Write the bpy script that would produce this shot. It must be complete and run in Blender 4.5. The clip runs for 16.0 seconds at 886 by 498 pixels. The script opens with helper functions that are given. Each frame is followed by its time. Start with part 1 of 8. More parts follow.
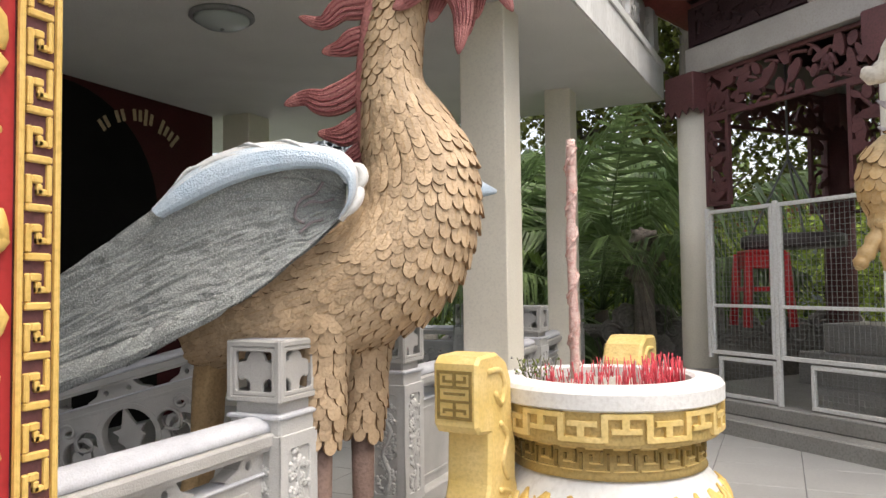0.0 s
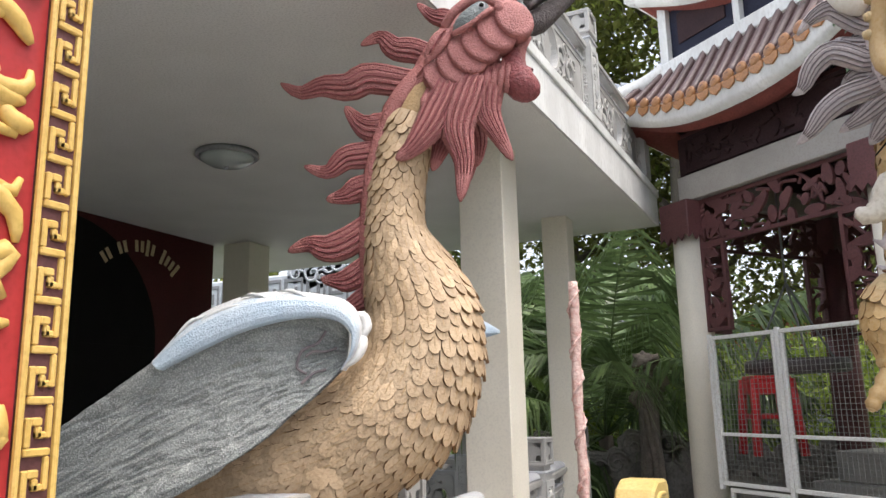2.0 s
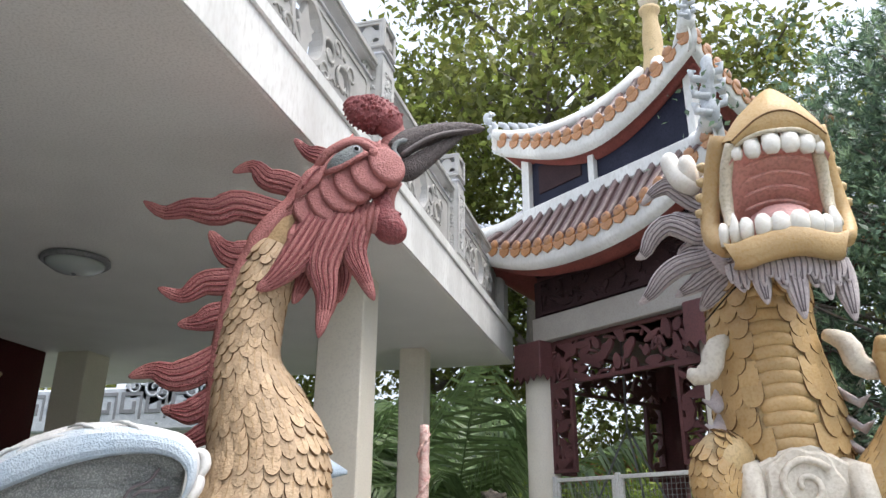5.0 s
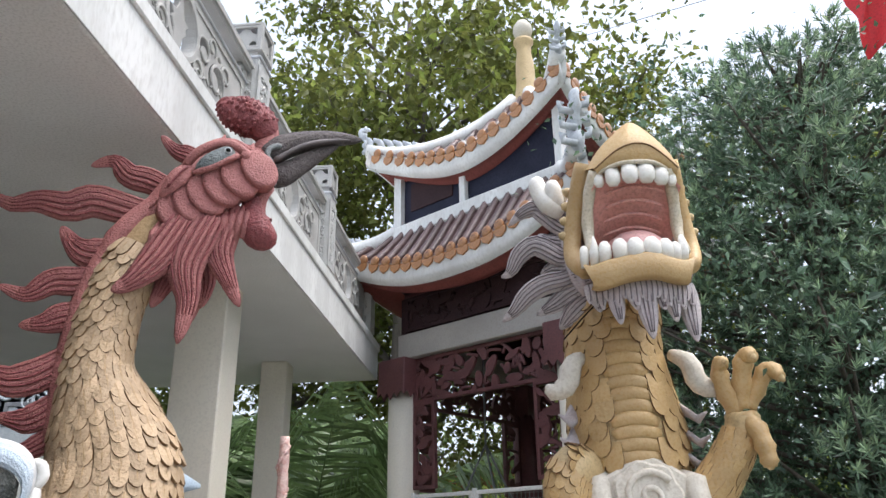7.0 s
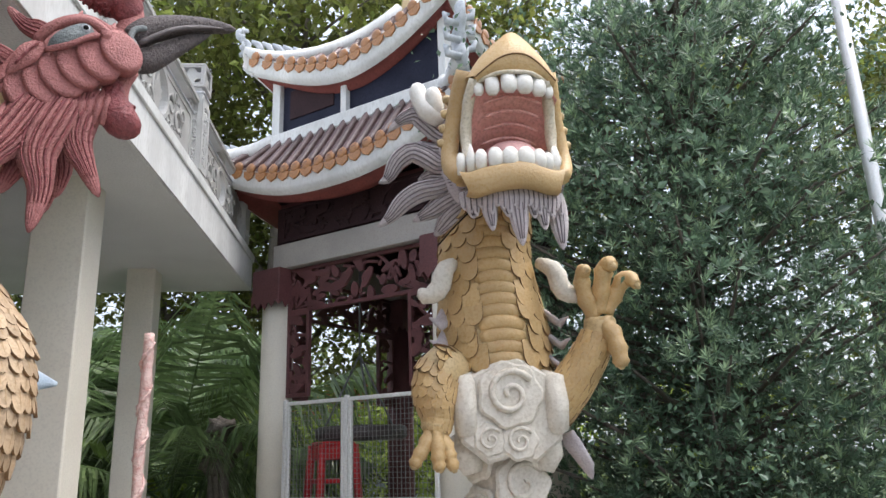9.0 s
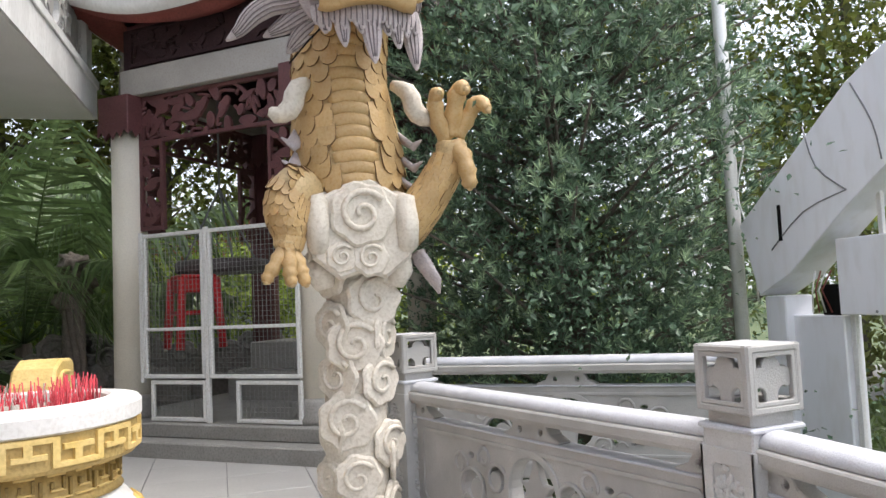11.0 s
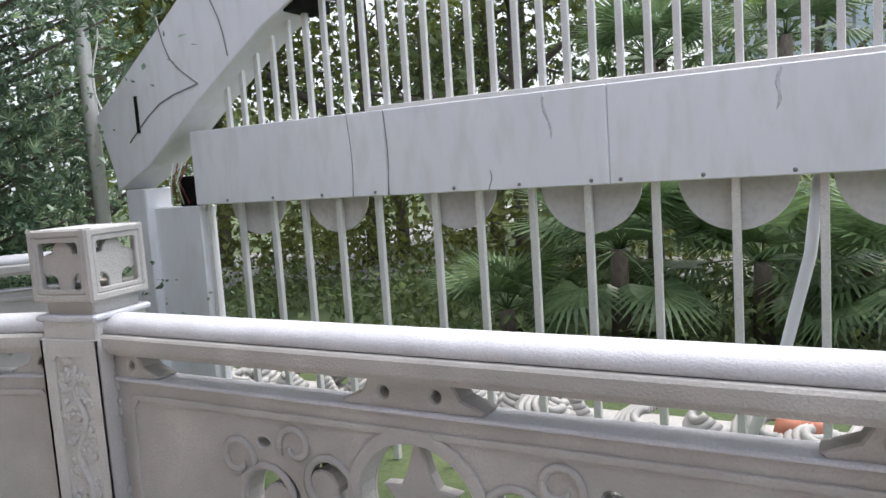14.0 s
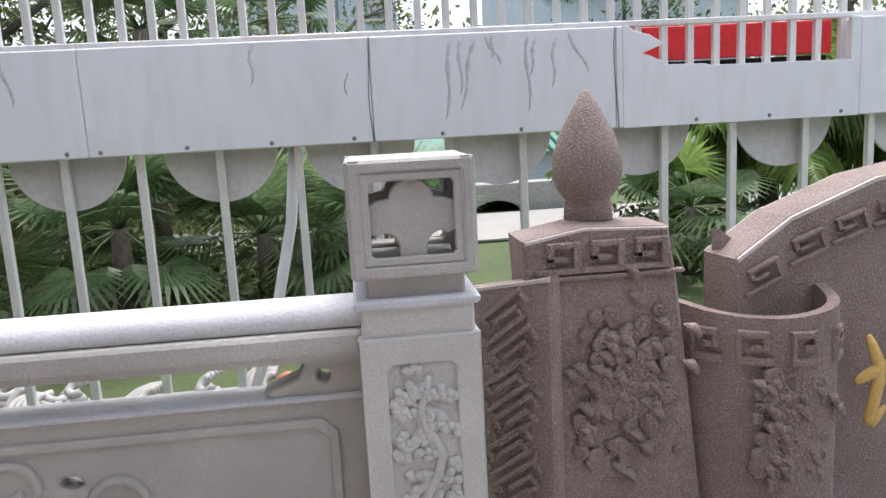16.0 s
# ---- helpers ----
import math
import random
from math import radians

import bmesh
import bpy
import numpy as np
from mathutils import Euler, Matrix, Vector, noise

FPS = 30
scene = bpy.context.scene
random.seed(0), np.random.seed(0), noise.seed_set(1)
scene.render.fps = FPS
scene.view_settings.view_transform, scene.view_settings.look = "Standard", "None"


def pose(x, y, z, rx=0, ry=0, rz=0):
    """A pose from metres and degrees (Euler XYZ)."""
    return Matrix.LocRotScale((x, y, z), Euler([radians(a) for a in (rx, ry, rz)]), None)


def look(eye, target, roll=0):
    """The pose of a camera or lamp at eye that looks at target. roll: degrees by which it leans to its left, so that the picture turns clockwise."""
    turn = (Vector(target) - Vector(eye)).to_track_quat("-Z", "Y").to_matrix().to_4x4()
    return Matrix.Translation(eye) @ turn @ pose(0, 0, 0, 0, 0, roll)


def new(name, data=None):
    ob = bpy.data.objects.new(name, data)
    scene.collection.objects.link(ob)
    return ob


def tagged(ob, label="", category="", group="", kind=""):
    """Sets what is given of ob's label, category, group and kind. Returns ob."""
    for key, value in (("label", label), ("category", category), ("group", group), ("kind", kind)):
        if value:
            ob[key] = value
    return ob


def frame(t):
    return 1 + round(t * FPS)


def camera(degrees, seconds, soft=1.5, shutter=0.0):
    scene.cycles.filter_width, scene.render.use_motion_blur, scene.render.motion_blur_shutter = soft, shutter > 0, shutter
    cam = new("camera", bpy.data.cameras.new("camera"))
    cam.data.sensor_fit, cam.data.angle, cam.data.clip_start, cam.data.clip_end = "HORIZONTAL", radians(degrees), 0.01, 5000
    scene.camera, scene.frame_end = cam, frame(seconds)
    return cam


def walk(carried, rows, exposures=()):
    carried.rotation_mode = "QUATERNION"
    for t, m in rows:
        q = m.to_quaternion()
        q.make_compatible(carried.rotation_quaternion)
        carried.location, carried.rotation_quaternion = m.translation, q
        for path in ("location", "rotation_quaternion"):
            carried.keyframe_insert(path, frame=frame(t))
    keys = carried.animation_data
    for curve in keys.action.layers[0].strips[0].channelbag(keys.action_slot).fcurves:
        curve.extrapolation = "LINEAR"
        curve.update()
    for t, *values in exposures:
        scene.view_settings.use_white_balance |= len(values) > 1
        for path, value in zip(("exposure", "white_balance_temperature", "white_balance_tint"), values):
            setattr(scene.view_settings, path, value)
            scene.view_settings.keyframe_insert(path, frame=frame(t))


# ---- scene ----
cam = camera(60.9, 16.0)
PATH = [
    (0, (-0.12, 0.214, 1.612), (-0.932, 2.039, 1.704), -0.7),
    (0.5, (-0.126, 0.2, 1.655), (-0.934, 2.023, 1.814), -0.8),
    (1, (-0.141, 0.201, 1.678), (-0.945, 2.017, 1.915), -1.1),
    (1.5, (-0.144, 0.205, 1.703), (-0.943, 2.01, 2.021), -1.3),
    (2, (-0.142, 0.207, 1.736), (-0.928, 2.004, 2.131), -1.3),
    (2.5, (-0.141, 0.2, 1.761), (-0.9, 1.991, 2.225), -0.8),
    (3, (-0.137, 0.182, 1.778), (-0.855, 1.973, 2.305), -0.4),
    (3.5, (-0.141, 0.175, 1.791), (-0.802, 1.972, 2.369), -0.1),
    (4, (-0.132, 0.179, 1.801), (-0.719, 1.985, 2.428), 0.2),
    (4.5, (-0.117, 0.169, 1.806), (-0.62, 1.986, 2.474), 0.3),
    (6.8, (-0.122, 0.168, 1.782), (-0.222, 2.021, 2.528), -0.5),
    (7, (-0.129, 0.168, 1.775), (-0.197, 2.024, 2.518), -0.8),
    (7.5, (-0.136, 0.163, 1.769), (-0.126, 2.03, 2.488), -1.3),
    (8, (-0.128, 0.18, 1.748), (-0.038, 2.061, 2.423), -1.8),
    (8.2, (-0.135, 0.194, 1.745), (-0.007, 2.08, 2.397), -1.8),
    (10.3, (-0.044, 0.165, 1.582), (0.368, 2.102, 1.864), -2.4),
    (10.5, (-0.05, 0.151, 1.577), (0.4, 2.085, 1.813), -2.5),
    (11, (-0.015, 0.155, 1.538), (0.554, 2.068, 1.671), -2.6),
    (11.5, (0.062, 0.153, 1.508), (0.798, 2.012, 1.548), -2.7),
    (12, (0.135, 0.162, 1.481), (1.076, 1.926, 1.447), -2.9),
    (12.5, (0.17, 0.2, 1.467), (1.327, 1.829, 1.375), -3.2),
    (13, (0.173, 0.216, 1.454), (1.536, 1.674, 1.316), -3.7),
    (13.5, (0.152, 0.218, 1.444), (1.715, 1.452, 1.266), -3.7),
    (14, (0.146, 0.192, 1.447), (1.885, 1.157, 1.236), -3.9),
    (14.5, (0.187, 0.159, 1.435), (2.059, 0.823, 1.195), -4.2),
    (15, (0.202, 0.113, 1.425), (2.152, 0.461, 1.152), -4.2),
    (15.5, (0.193, 0.077, 1.417), (2.168, 0.125, 1.107), -3.8),
    (16, (0.152, 0.043, 1.413), (2.11, -0.175, 1.069), -3.1),
]
EXPOSURES = [(0.0, 1.55, 6440, 10), (2.2, 1.64, 6150, 10), (4.4, 1.58, 6000, 9), (8.2, 1.35, 5850, 9), (10.5, 1.62, 6080, 10), (12.5, 1.68, 6220, 10), (14.2, 1.49, 5980, 10), (16.0, 1.58, 6030, 10)]
walk(cam, [(t, look(eye, aim, roll)) for t, eye, aim, roll in PATH], EXPOSURES)

# ---- light ----
world = bpy.data.worlds.new("sky")
scene.world = world
world.use_nodes = True
sky = world.node_tree.nodes.new("ShaderNodeTexSky")
sky.sky_type, sky.sun_disc = "NISHITA", False
sky.sun_elevation, sky.sun_rotation = radians(67), radians(100)
sky.air_density, sky.dust_density, sky.ozone_density = 1.0, 8.0, 0.3
back = world.node_tree.nodes["Background"]
back.inputs["Strength"].default_value = 0.15
# a bright even cloud layer over the clear sky
cloud = world.node_tree.nodes.new("ShaderNodeMix")
cloud.data_type = "RGBA"
cloud.inputs[0].default_value, cloud.inputs[7].default_value = 0.6, (3.5, 3.5, 3.6, 1)
world.node_tree.links.new(sky.outputs[0], cloud.inputs[6])
world.node_tree.links.new(cloud.outputs[2], back.inputs[0])
sun = new("sun", bpy.data.lights.new("sun", "SUN"))
sun.data.energy, sun.data.angle, sun.data.color = 0.7, radians(40), (1, 0.97, 0.92)
sun.matrix_world = look((5.0, -2.6, 12.6), (0, 0, 0))


# ---- materials ----
def material(name, a, b, size=6.0, rough=0.7, bump=0.25, fine=60.0, c=None, metal=0.0, spec=0.5, amount=0.5, per=0.0, streak=1.0):
    """Two colours mixed by coarse noise, a third by fine grain, with relief from both. size and fine: spots per metre."""
    m = bpy.data.materials.new(name)
    m.use_nodes = True
    n, l = m.node_tree.nodes, m.node_tree.links
    bs = n["Principled BSDF"]
    tc = n.new("ShaderNodeTexCoord")
    mp = n.new("ShaderNodeMapping")
    mp.inputs["Scale"].default_value = (1, 1, streak)
    l.new(tc.outputs["Object"], mp.inputs[0])
    big, small = n.new("ShaderNodeTexNoise"), n.new("ShaderNodeTexNoise")
    big.inputs["Scale"].default_value, big.inputs["Detail"].default_value = size, 6
    small.inputs["Scale"].default_value, small.inputs["Detail"].default_value = fine, 3
    for t in (big, small):
        l.new(mp.outputs[0], t.inputs["Vector"])
    ramp = n.new("ShaderNodeValToRGB")
    ramp.color_ramp.elements[0].position, ramp.color_ramp.elements[1].position = 0.5 - amount / 2, 0.5 + amount / 2
    ramp.color_ramp.elements[0].color, ramp.color_ramp.elements[1].color = (*a, 1), (*b, 1)
    l.new(big.outputs[0], ramp.inputs[0])
    mix = n.new("ShaderNodeMix")
    mix.data_type = "RGBA"
    mix.inputs[7].default_value = (*(c or [0.6 * v for v in a]), 1)
    grain = n.new("ShaderNodeValToRGB")
    grain.color_ramp.elements[0].position, grain.color_ramp.elements[1].position = 0.45, 0.75
    grain.color_ramp.elements[1].color = (0.7, 0.7, 0.7, 1)
    l.new(small.outputs[0], grain.inputs[0])
    l.new(grain.outputs[0], mix.inputs[0])
    l.new(ramp.outputs[0], mix.inputs[6])
    out = mix.outputs[2]
    if per:
        hs = n.new("ShaderNodeHueSaturation")
        geo = n.new("ShaderNodeNewGeometry")
        mr = n.new("ShaderNodeMapRange")
        mr.inputs[3].default_value, mr.inputs[4].default_value = 1 - per, 1 + per
        l.new(geo.outputs["Random Per Island"], mr.inputs[0])
        l.new(mr.outputs[0], hs.inputs["Value"])
        l.new(out, hs.inputs["Color"])
        out = hs.outputs[0]
    l.new(out, bs.inputs["Base Color"])
    bs.inputs["Roughness"].default_value, bs.inputs["Metallic"].default_value = rough, metal
    bs.inputs["Specular IOR Level"].default_value = spec
    if bump:
        add = n.new("ShaderNodeMath")
        l.new(small.outputs[0], add.inputs[0])
        l.new(big.outputs[0], add.inputs[1])
        bp = n.new("ShaderNodeBump")
        bp.inputs["Strength"].default_value, bp.inputs["Distance"].default_value = bump, 0.01
        l.new(add.outputs[0], bp.inputs["Height"])
        l.new(bp.outputs[0], bs.inputs["Normal"])
    return m


def leafy(name, a, b, rough=0.5, glow=0.35, per=0.45):
    """Leaves: varied leaf by leaf, with some light passing through."""
    m = material(name, a, b, 1.2, rough, 0, 20, per=per)
    n, l = m.node_tree.nodes, m.node_tree.links
    bs, tr, mx = n["Principled BSDF"], n.new("ShaderNodeBsdfTranslucent"), n.new("ShaderNodeMixShader")
    mx.inputs[0].default_value = glow
    l.new(bs.inputs["Base Color"].links[0].from_socket, tr.inputs[0])
    l.new(bs.outputs[0], mx.inputs[1])
    l.new(tr.outputs[0], mx.inputs[2])
    l.new(mx.outputs[0], n["Material Output"].inputs[0])
    return m


M_PLASTER = material("plaster", (0.70, 0.69, 0.66), (0.78, 0.77, 0.74), 2.5, 0.8, 0.06, 90, (0.5, 0.49, 0.46))
M_CREAM = material("cream_paint", (0.70, 0.65, 0.54), (0.78, 0.74, 0.64), 2, 0.65, 0.06, 70, (0.62, 0.58, 0.5))
# cream darkened: shade on the ring beam put into its colour
M_BEAM = material("shaded_beam_cream", (0.33, 0.31, 0.28), (0.43, 0.405, 0.37), 3, 0.7, 0.1, 60, (0.30, 0.28, 0.25))
M_RIM = material("pale_rim_stone", (0.64, 0.63, 0.61), (0.74, 0.73, 0.70), 5, 0.7, 0.15, 60, (0.54, 0.52, 0.49))
M_WHITE = material("weathered_white", (0.62, 0.62, 0.60), (0.80, 0.80, 0.78), 3, 0.75, 0.2, 40, (0.56, 0.55, 0.52), amount=0.35, streak=0.4)
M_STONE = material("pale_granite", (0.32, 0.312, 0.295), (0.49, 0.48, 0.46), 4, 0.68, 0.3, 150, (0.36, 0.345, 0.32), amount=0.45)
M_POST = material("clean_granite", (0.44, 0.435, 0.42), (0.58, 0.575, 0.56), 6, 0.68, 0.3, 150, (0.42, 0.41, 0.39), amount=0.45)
# granite for tops: pale blue sky light put into the colour
M_STONE_TOP = material("skylit_granite", (0.46, 0.47, 0.505), (0.60, 0.61, 0.64), 9, 0.6, 0.2, 160, (0.40, 0.40, 0.42))
# sandstone for upward faces, with the sky's brightness put into the colour
M_BROWN_TOP = material("skylit_sandstone", (0.52, 0.46, 0.44), (0.66, 0.60, 0.58), 9, 0.8, 0.4, 160, (0.4, 0.33, 0.31))
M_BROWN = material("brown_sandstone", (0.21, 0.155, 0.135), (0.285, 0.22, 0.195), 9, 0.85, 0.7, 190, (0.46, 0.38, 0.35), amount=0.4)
M_RED = material("red_lacquer", (0.36, 0.025, 0.028), (0.44, 0.04, 0.04), 5, 0.4, 0.05, 60, (0.30, 0.02, 0.02))
M_GOLD = material("gold_paint", (0.62, 0.40, 0.10), (0.72, 0.50, 0.16), 8, 0.42, 0.12, 80, (0.48, 0.30, 0.07))
M_YELLOW = material("yellow_paint", (0.62, 0.44, 0.13), (0.72, 0.55, 0.24), 9, 0.5, 0.25, 70, (0.5, 0.36, 0.12))
# two darker yellows: the shade of the urn's grooves put into the colour
M_YELLOW_MID = material("yellow_groove_shade", (0.40, 0.28, 0.09), (0.50, 0.36, 0.13), 9, 0.6, 0.3, 80)
M_YELLOW_DARK = material("yellow_recess_shade", (0.20, 0.13, 0.03), (0.28, 0.19, 0.05), 9, 0.6, 0.3, 80)
M_SCALE = material("ochre_scale", (0.42, 0.295, 0.175), (0.55, 0.41, 0.265), 5, 0.65, 0.45, 90, (0.34, 0.23, 0.13), per=0.16)
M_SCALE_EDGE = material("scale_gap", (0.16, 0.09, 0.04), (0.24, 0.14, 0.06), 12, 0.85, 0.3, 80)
M_BODY = material("ochre_body", (0.38, 0.25, 0.12), (0.48, 0.33, 0.17), 6, 0.75, 0.4, 80)
M_CREST = material("red_plaster", (0.31, 0.11, 0.10), (0.45, 0.175, 0.16), 9, 0.6, 0.8, 110, (0.20, 0.075, 0.07))
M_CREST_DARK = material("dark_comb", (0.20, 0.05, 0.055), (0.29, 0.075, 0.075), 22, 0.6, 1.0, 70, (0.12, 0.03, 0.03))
M_BEAK = material("slate_beak", (0.075, 0.060, 0.060), (0.115, 0.092, 0.09), 14, 0.5, 0.4, 120)
M_BEAK_ROUGH = material("slate_beak_pitted", (0.07, 0.056, 0.056), (0.14, 0.115, 0.11), 70, 0.6, 1.0, 160)
M_EYE = material("eye_grey", (0.15, 0.17, 0.17), (0.24, 0.26, 0.26), 60, 0.5, 0.6, 160)
M_WING = material("grey_feather", (0.20, 0.21, 0.205), (0.31, 0.325, 0.31), 9, 0.7, 0.9, 170, (0.70, 0.72, 0.69))
M_WING_BLUE = material("pale_blue_grit", (0.42, 0.53, 0.64), (0.62, 0.69, 0.75), 5, 0.7, 0.7, 150, (0.24, 0.33, 0.43))
M_WING_MIX = material("worn_blue_grit", (0.50, 0.59, 0.68), (0.70, 0.73, 0.75), 16, 0.7, 0.5, 160, (0.40, 0.48, 0.56))
M_WING_WHITE = material("bare_white_plaster", (0.62, 0.63, 0.63), (0.74, 0.74, 0.73), 8, 0.75, 0.4, 90, (0.50, 0.52, 0.54))
M_SHANK = material("brown_shank", (0.20, 0.13, 0.10), (0.27, 0.18, 0.15), 9, 0.7, 0.4, 80)
M_DRAGON = material("dragon_gold", (0.46, 0.305, 0.135), (0.58, 0.41, 0.20), 5, 0.5, 0.25, 70, (0.44, 0.26, 0.07), per=0.12)
M_DRAGON_PALE = material("dragon_tan", (0.50, 0.36, 0.17), (0.60, 0.45, 0.24), 5, 0.55, 0.25, 70, per=0.05)
M_MANE = material("mauve_mane", (0.42, 0.375, 0.375), (0.56, 0.505, 0.50), 9, 0.65, 0.4, 90, (0.3, 0.25, 0.26))
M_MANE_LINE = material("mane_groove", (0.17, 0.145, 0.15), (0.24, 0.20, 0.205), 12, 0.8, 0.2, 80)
M_BEARD = material("pale_beard", (0.46, 0.40, 0.40), (0.60, 0.54, 0.53), 9, 0.65, 0.4, 90, (0.36, 0.30, 0.31))
M_TOOTH = material("ivory_tooth", (0.72, 0.69, 0.62), (0.82, 0.80, 0.75), 12, 0.4, 0.1, 80, (0.66, 0.61, 0.52))
M_MOUTH = material("pink_mouth", (0.68, 0.33, 0.29), (0.76, 0.42, 0.37), 9, 0.5, 0.3, 60)
M_TONGUE = material("pale_pink_tongue", (0.62, 0.34, 0.31), (0.72, 0.43, 0.40), 9, 0.45, 0.2, 60)
M_GUM = material("stained_ivory_gum", (0.52, 0.44, 0.30), (0.66, 0.60, 0.48), 14, 0.55, 0.3, 80)
M_CLOUD = material("cream_stone", (0.60, 0.55, 0.46), (0.74, 0.69, 0.60), 6, 0.75, 0.35, 60, (0.46, 0.40, 0.31))
M_FLOOR = material("grey_tile", (0.35, 0.345, 0.335), (0.44, 0.435, 0.42), 2, 0.28, 0.03, 40, (0.32, 0.32, 0.32))
M_PLINTH = material("plinth_stone", (0.25, 0.24, 0.22), (0.33, 0.32, 0.30), 4, 0.55, 0.15, 60)
M_MAROON = material("maroon_paint", (0.10, 0.036, 0.038), (0.15, 0.056, 0.056), 5, 0.6, 0.2, 60)
# maroon darkened further: the shade below the eaves is in the colour
M_FRIEZE = material("eave_shade_frieze", (0.03, 0.016, 0.018), (0.05, 0.026, 0.028), 5, 0.7, 0.2, 60, spec=0.2)
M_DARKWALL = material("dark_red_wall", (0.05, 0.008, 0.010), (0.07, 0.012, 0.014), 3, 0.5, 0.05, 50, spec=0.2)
# black things, and flat shapes that stand for deep shade
M_BLACK = material("black_and_shade", (0.004, 0.0035, 0.0035), (0.008, 0.007, 0.007), 5, 0.7, 0.05, 50, spec=0.15)
M_TILE = material("brown_glazed_tile", (0.10, 0.062, 0.058), (0.16, 0.10, 0.095), 8, 0.4, 0.2, 60, per=0.3)
M_TILE_GOLD = material("amber_glazed_tile", (0.30, 0.135, 0.048), (0.43, 0.215, 0.09), 9, 0.3, 0.25, 70, per=0.25)
M_UNDER = material("eave_red", (0.19, 0.045, 0.036), (0.25, 0.065, 0.05), 5, 0.6, 0.1, 50)
M_NAVY = material("faded_navy_panel", (0.012, 0.013, 0.028), (0.024, 0.026, 0.048), 4, 0.6, 0.1, 50, spec=0.2)
M_ORNAMENT = material("blue_grey_plaster", (0.42, 0.45, 0.49), (0.66, 0.68, 0.70), 9, 0.75, 0.4, 60, (0.34, 0.36, 0.38))
M_STEEL = material("brushed_steel", (0.70, 0.695, 0.68), (0.80, 0.795, 0.78), 8, 0.32, 0.03, 120, (0.55, 0.53, 0.50), metal=0.3)
M_PANEL = material("white_sheet_metal", (0.74, 0.745, 0.78), (0.82, 0.82, 0.85), 1.5, 0.4, 0.05, 12, (0.68, 0.67, 0.67), streak=0.3)
M_STAIN = material("drip_stain", (0.52, 0.52, 0.54), (0.66, 0.66, 0.68), 20, 0.6, 0.1, 60)
M_SCALLOP = material("valance_sheet", (0.56, 0.54, 0.54), (0.66, 0.64, 0.635), 2, 0.5, 0.1, 30, (0.48, 0.46, 0.46))
M_SEAM = material("dark_seam", (0.20, 0.20, 0.21), (0.26, 0.26, 0.27), 9, 0.6, 0.1, 60)
M_CAGE = material("white_enamel", (0.68, 0.68, 0.66), (0.76, 0.76, 0.74), 9, 0.5, 0.1, 60, (0.5, 0.47, 0.42))
M_MESH = material("wire", (0.30, 0.30, 0.29), (0.38, 0.38, 0.36), 9, 0.5, 0.0, 60, metal=0.5)
M_REDPLASTIC = material("red_plastic", (0.50, 0.012, 0.016), (0.58, 0.02, 0.025), 4, 0.35, 0.02, 40)
M_INCENSE = material("red_stick", (0.50, 0.04, 0.06), (0.62, 0.07, 0.09), 30, 0.7, 0.1, 200, per=0.3)
M_ASH = material("ash", (0.34, 0.31, 0.27), (0.46, 0.43, 0.38), 20, 0.95, 0.8, 120)
M_PINKSTICK = material("carved_joss", (0.50, 0.33, 0.29), (0.66, 0.50, 0.45), 14, 0.75, 0.8, 60, (0.42, 0.16, 0.13))
M_BARK = material("bark", (0.09, 0.075, 0.06), (0.16, 0.135, 0.11), 7, 0.9, 0.9, 50, streak=0.25)
M_GROUND = material("lawn", (0.06, 0.09, 0.03), (0.10, 0.13, 0.05), 0.8, 0.9, 0.5, 30)
M_ROAD = material("pale_paving", (0.30, 0.29, 0.27), (0.38, 0.37, 0.35), 1, 0.85, 0.2, 30)
M_ROCK = material("rockery", (0.20, 0.185, 0.165), (0.33, 0.31, 0.28), 5, 0.9, 0.9, 30)
M_DRIFT = material("driftwood", (0.16, 0.135, 0.11), (0.28, 0.24, 0.20), 9, 0.85, 0.9, 60, (0.09, 0.07, 0.06))
M_FLAG = material("red_cloth", (0.55, 0.02, 0.025), (0.62, 0.03, 0.035), 4, 0.7, 0.05, 60)
M_SIGN = material("red_sign", (0.60, 0.015, 0.02), (0.66, 0.02, 0.03), 3, 0.45, 0.02, 50)
M_HOUSE = material("house_wall", (0.52, 0.58, 0.64), (0.64, 0.69, 0.74), 1.5, 0.8, 0.1, 20)
M_ROOFRED = material("clay_roof", (0.40, 0.15, 0.09), (0.50, 0.21, 0.13), 3, 0.8, 0.3, 12)
M_GREENROOF = material("green_roof", (0.08, 0.22, 0.17), (0.13, 0.28, 0.22), 3, 0.6, 0.2, 20)
M_LETTER = material("letter_gilt", (0.42, 0.32, 0.18), (0.52, 0.42, 0.26), 9, 0.45, 0.05, 60)
M_LEAF_DARK = leafy("podocarp_leaf", (0.085, 0.145, 0.09), (0.19, 0.275, 0.17), 0.35, 0.35)
M_LEAF_TIP = leafy("podocarp_tip", (0.27, 0.38, 0.22), (0.41, 0.52, 0.32), 0.4, 0.35)
M_LEAF = leafy("broad_leaf", (0.115, 0.14, 0.03), (0.23, 0.235, 0.065), 0.5, 0.5)
M_LEAF_FAR = leafy("far_leaf", (0.085, 0.125, 0.045), (0.18, 0.23, 0.09), 0.6, 0.5)
M_LEAF_BRIGHT = leafy("bright_leaf", (0.19, 0.26, 0.05), (0.34, 0.37, 0.10), 0.5, 0.5)
M_SHRUB = leafy("shrub_leaf", (0.26, 0.37, 0.06), (0.43, 0.50, 0.12), 0.5, 0.55)
M_PALM = leafy("palm_leaf", (0.11, 0.175, 0.065), (0.25, 0.34, 0.14), 0.3, 0.3, 0.45)
M_PALM_BRIGHT = leafy("palm_new_leaf", (0.15, 0.24, 0.05), (0.24, 0.33, 0.09), 0.4, 0.4, 0.25)
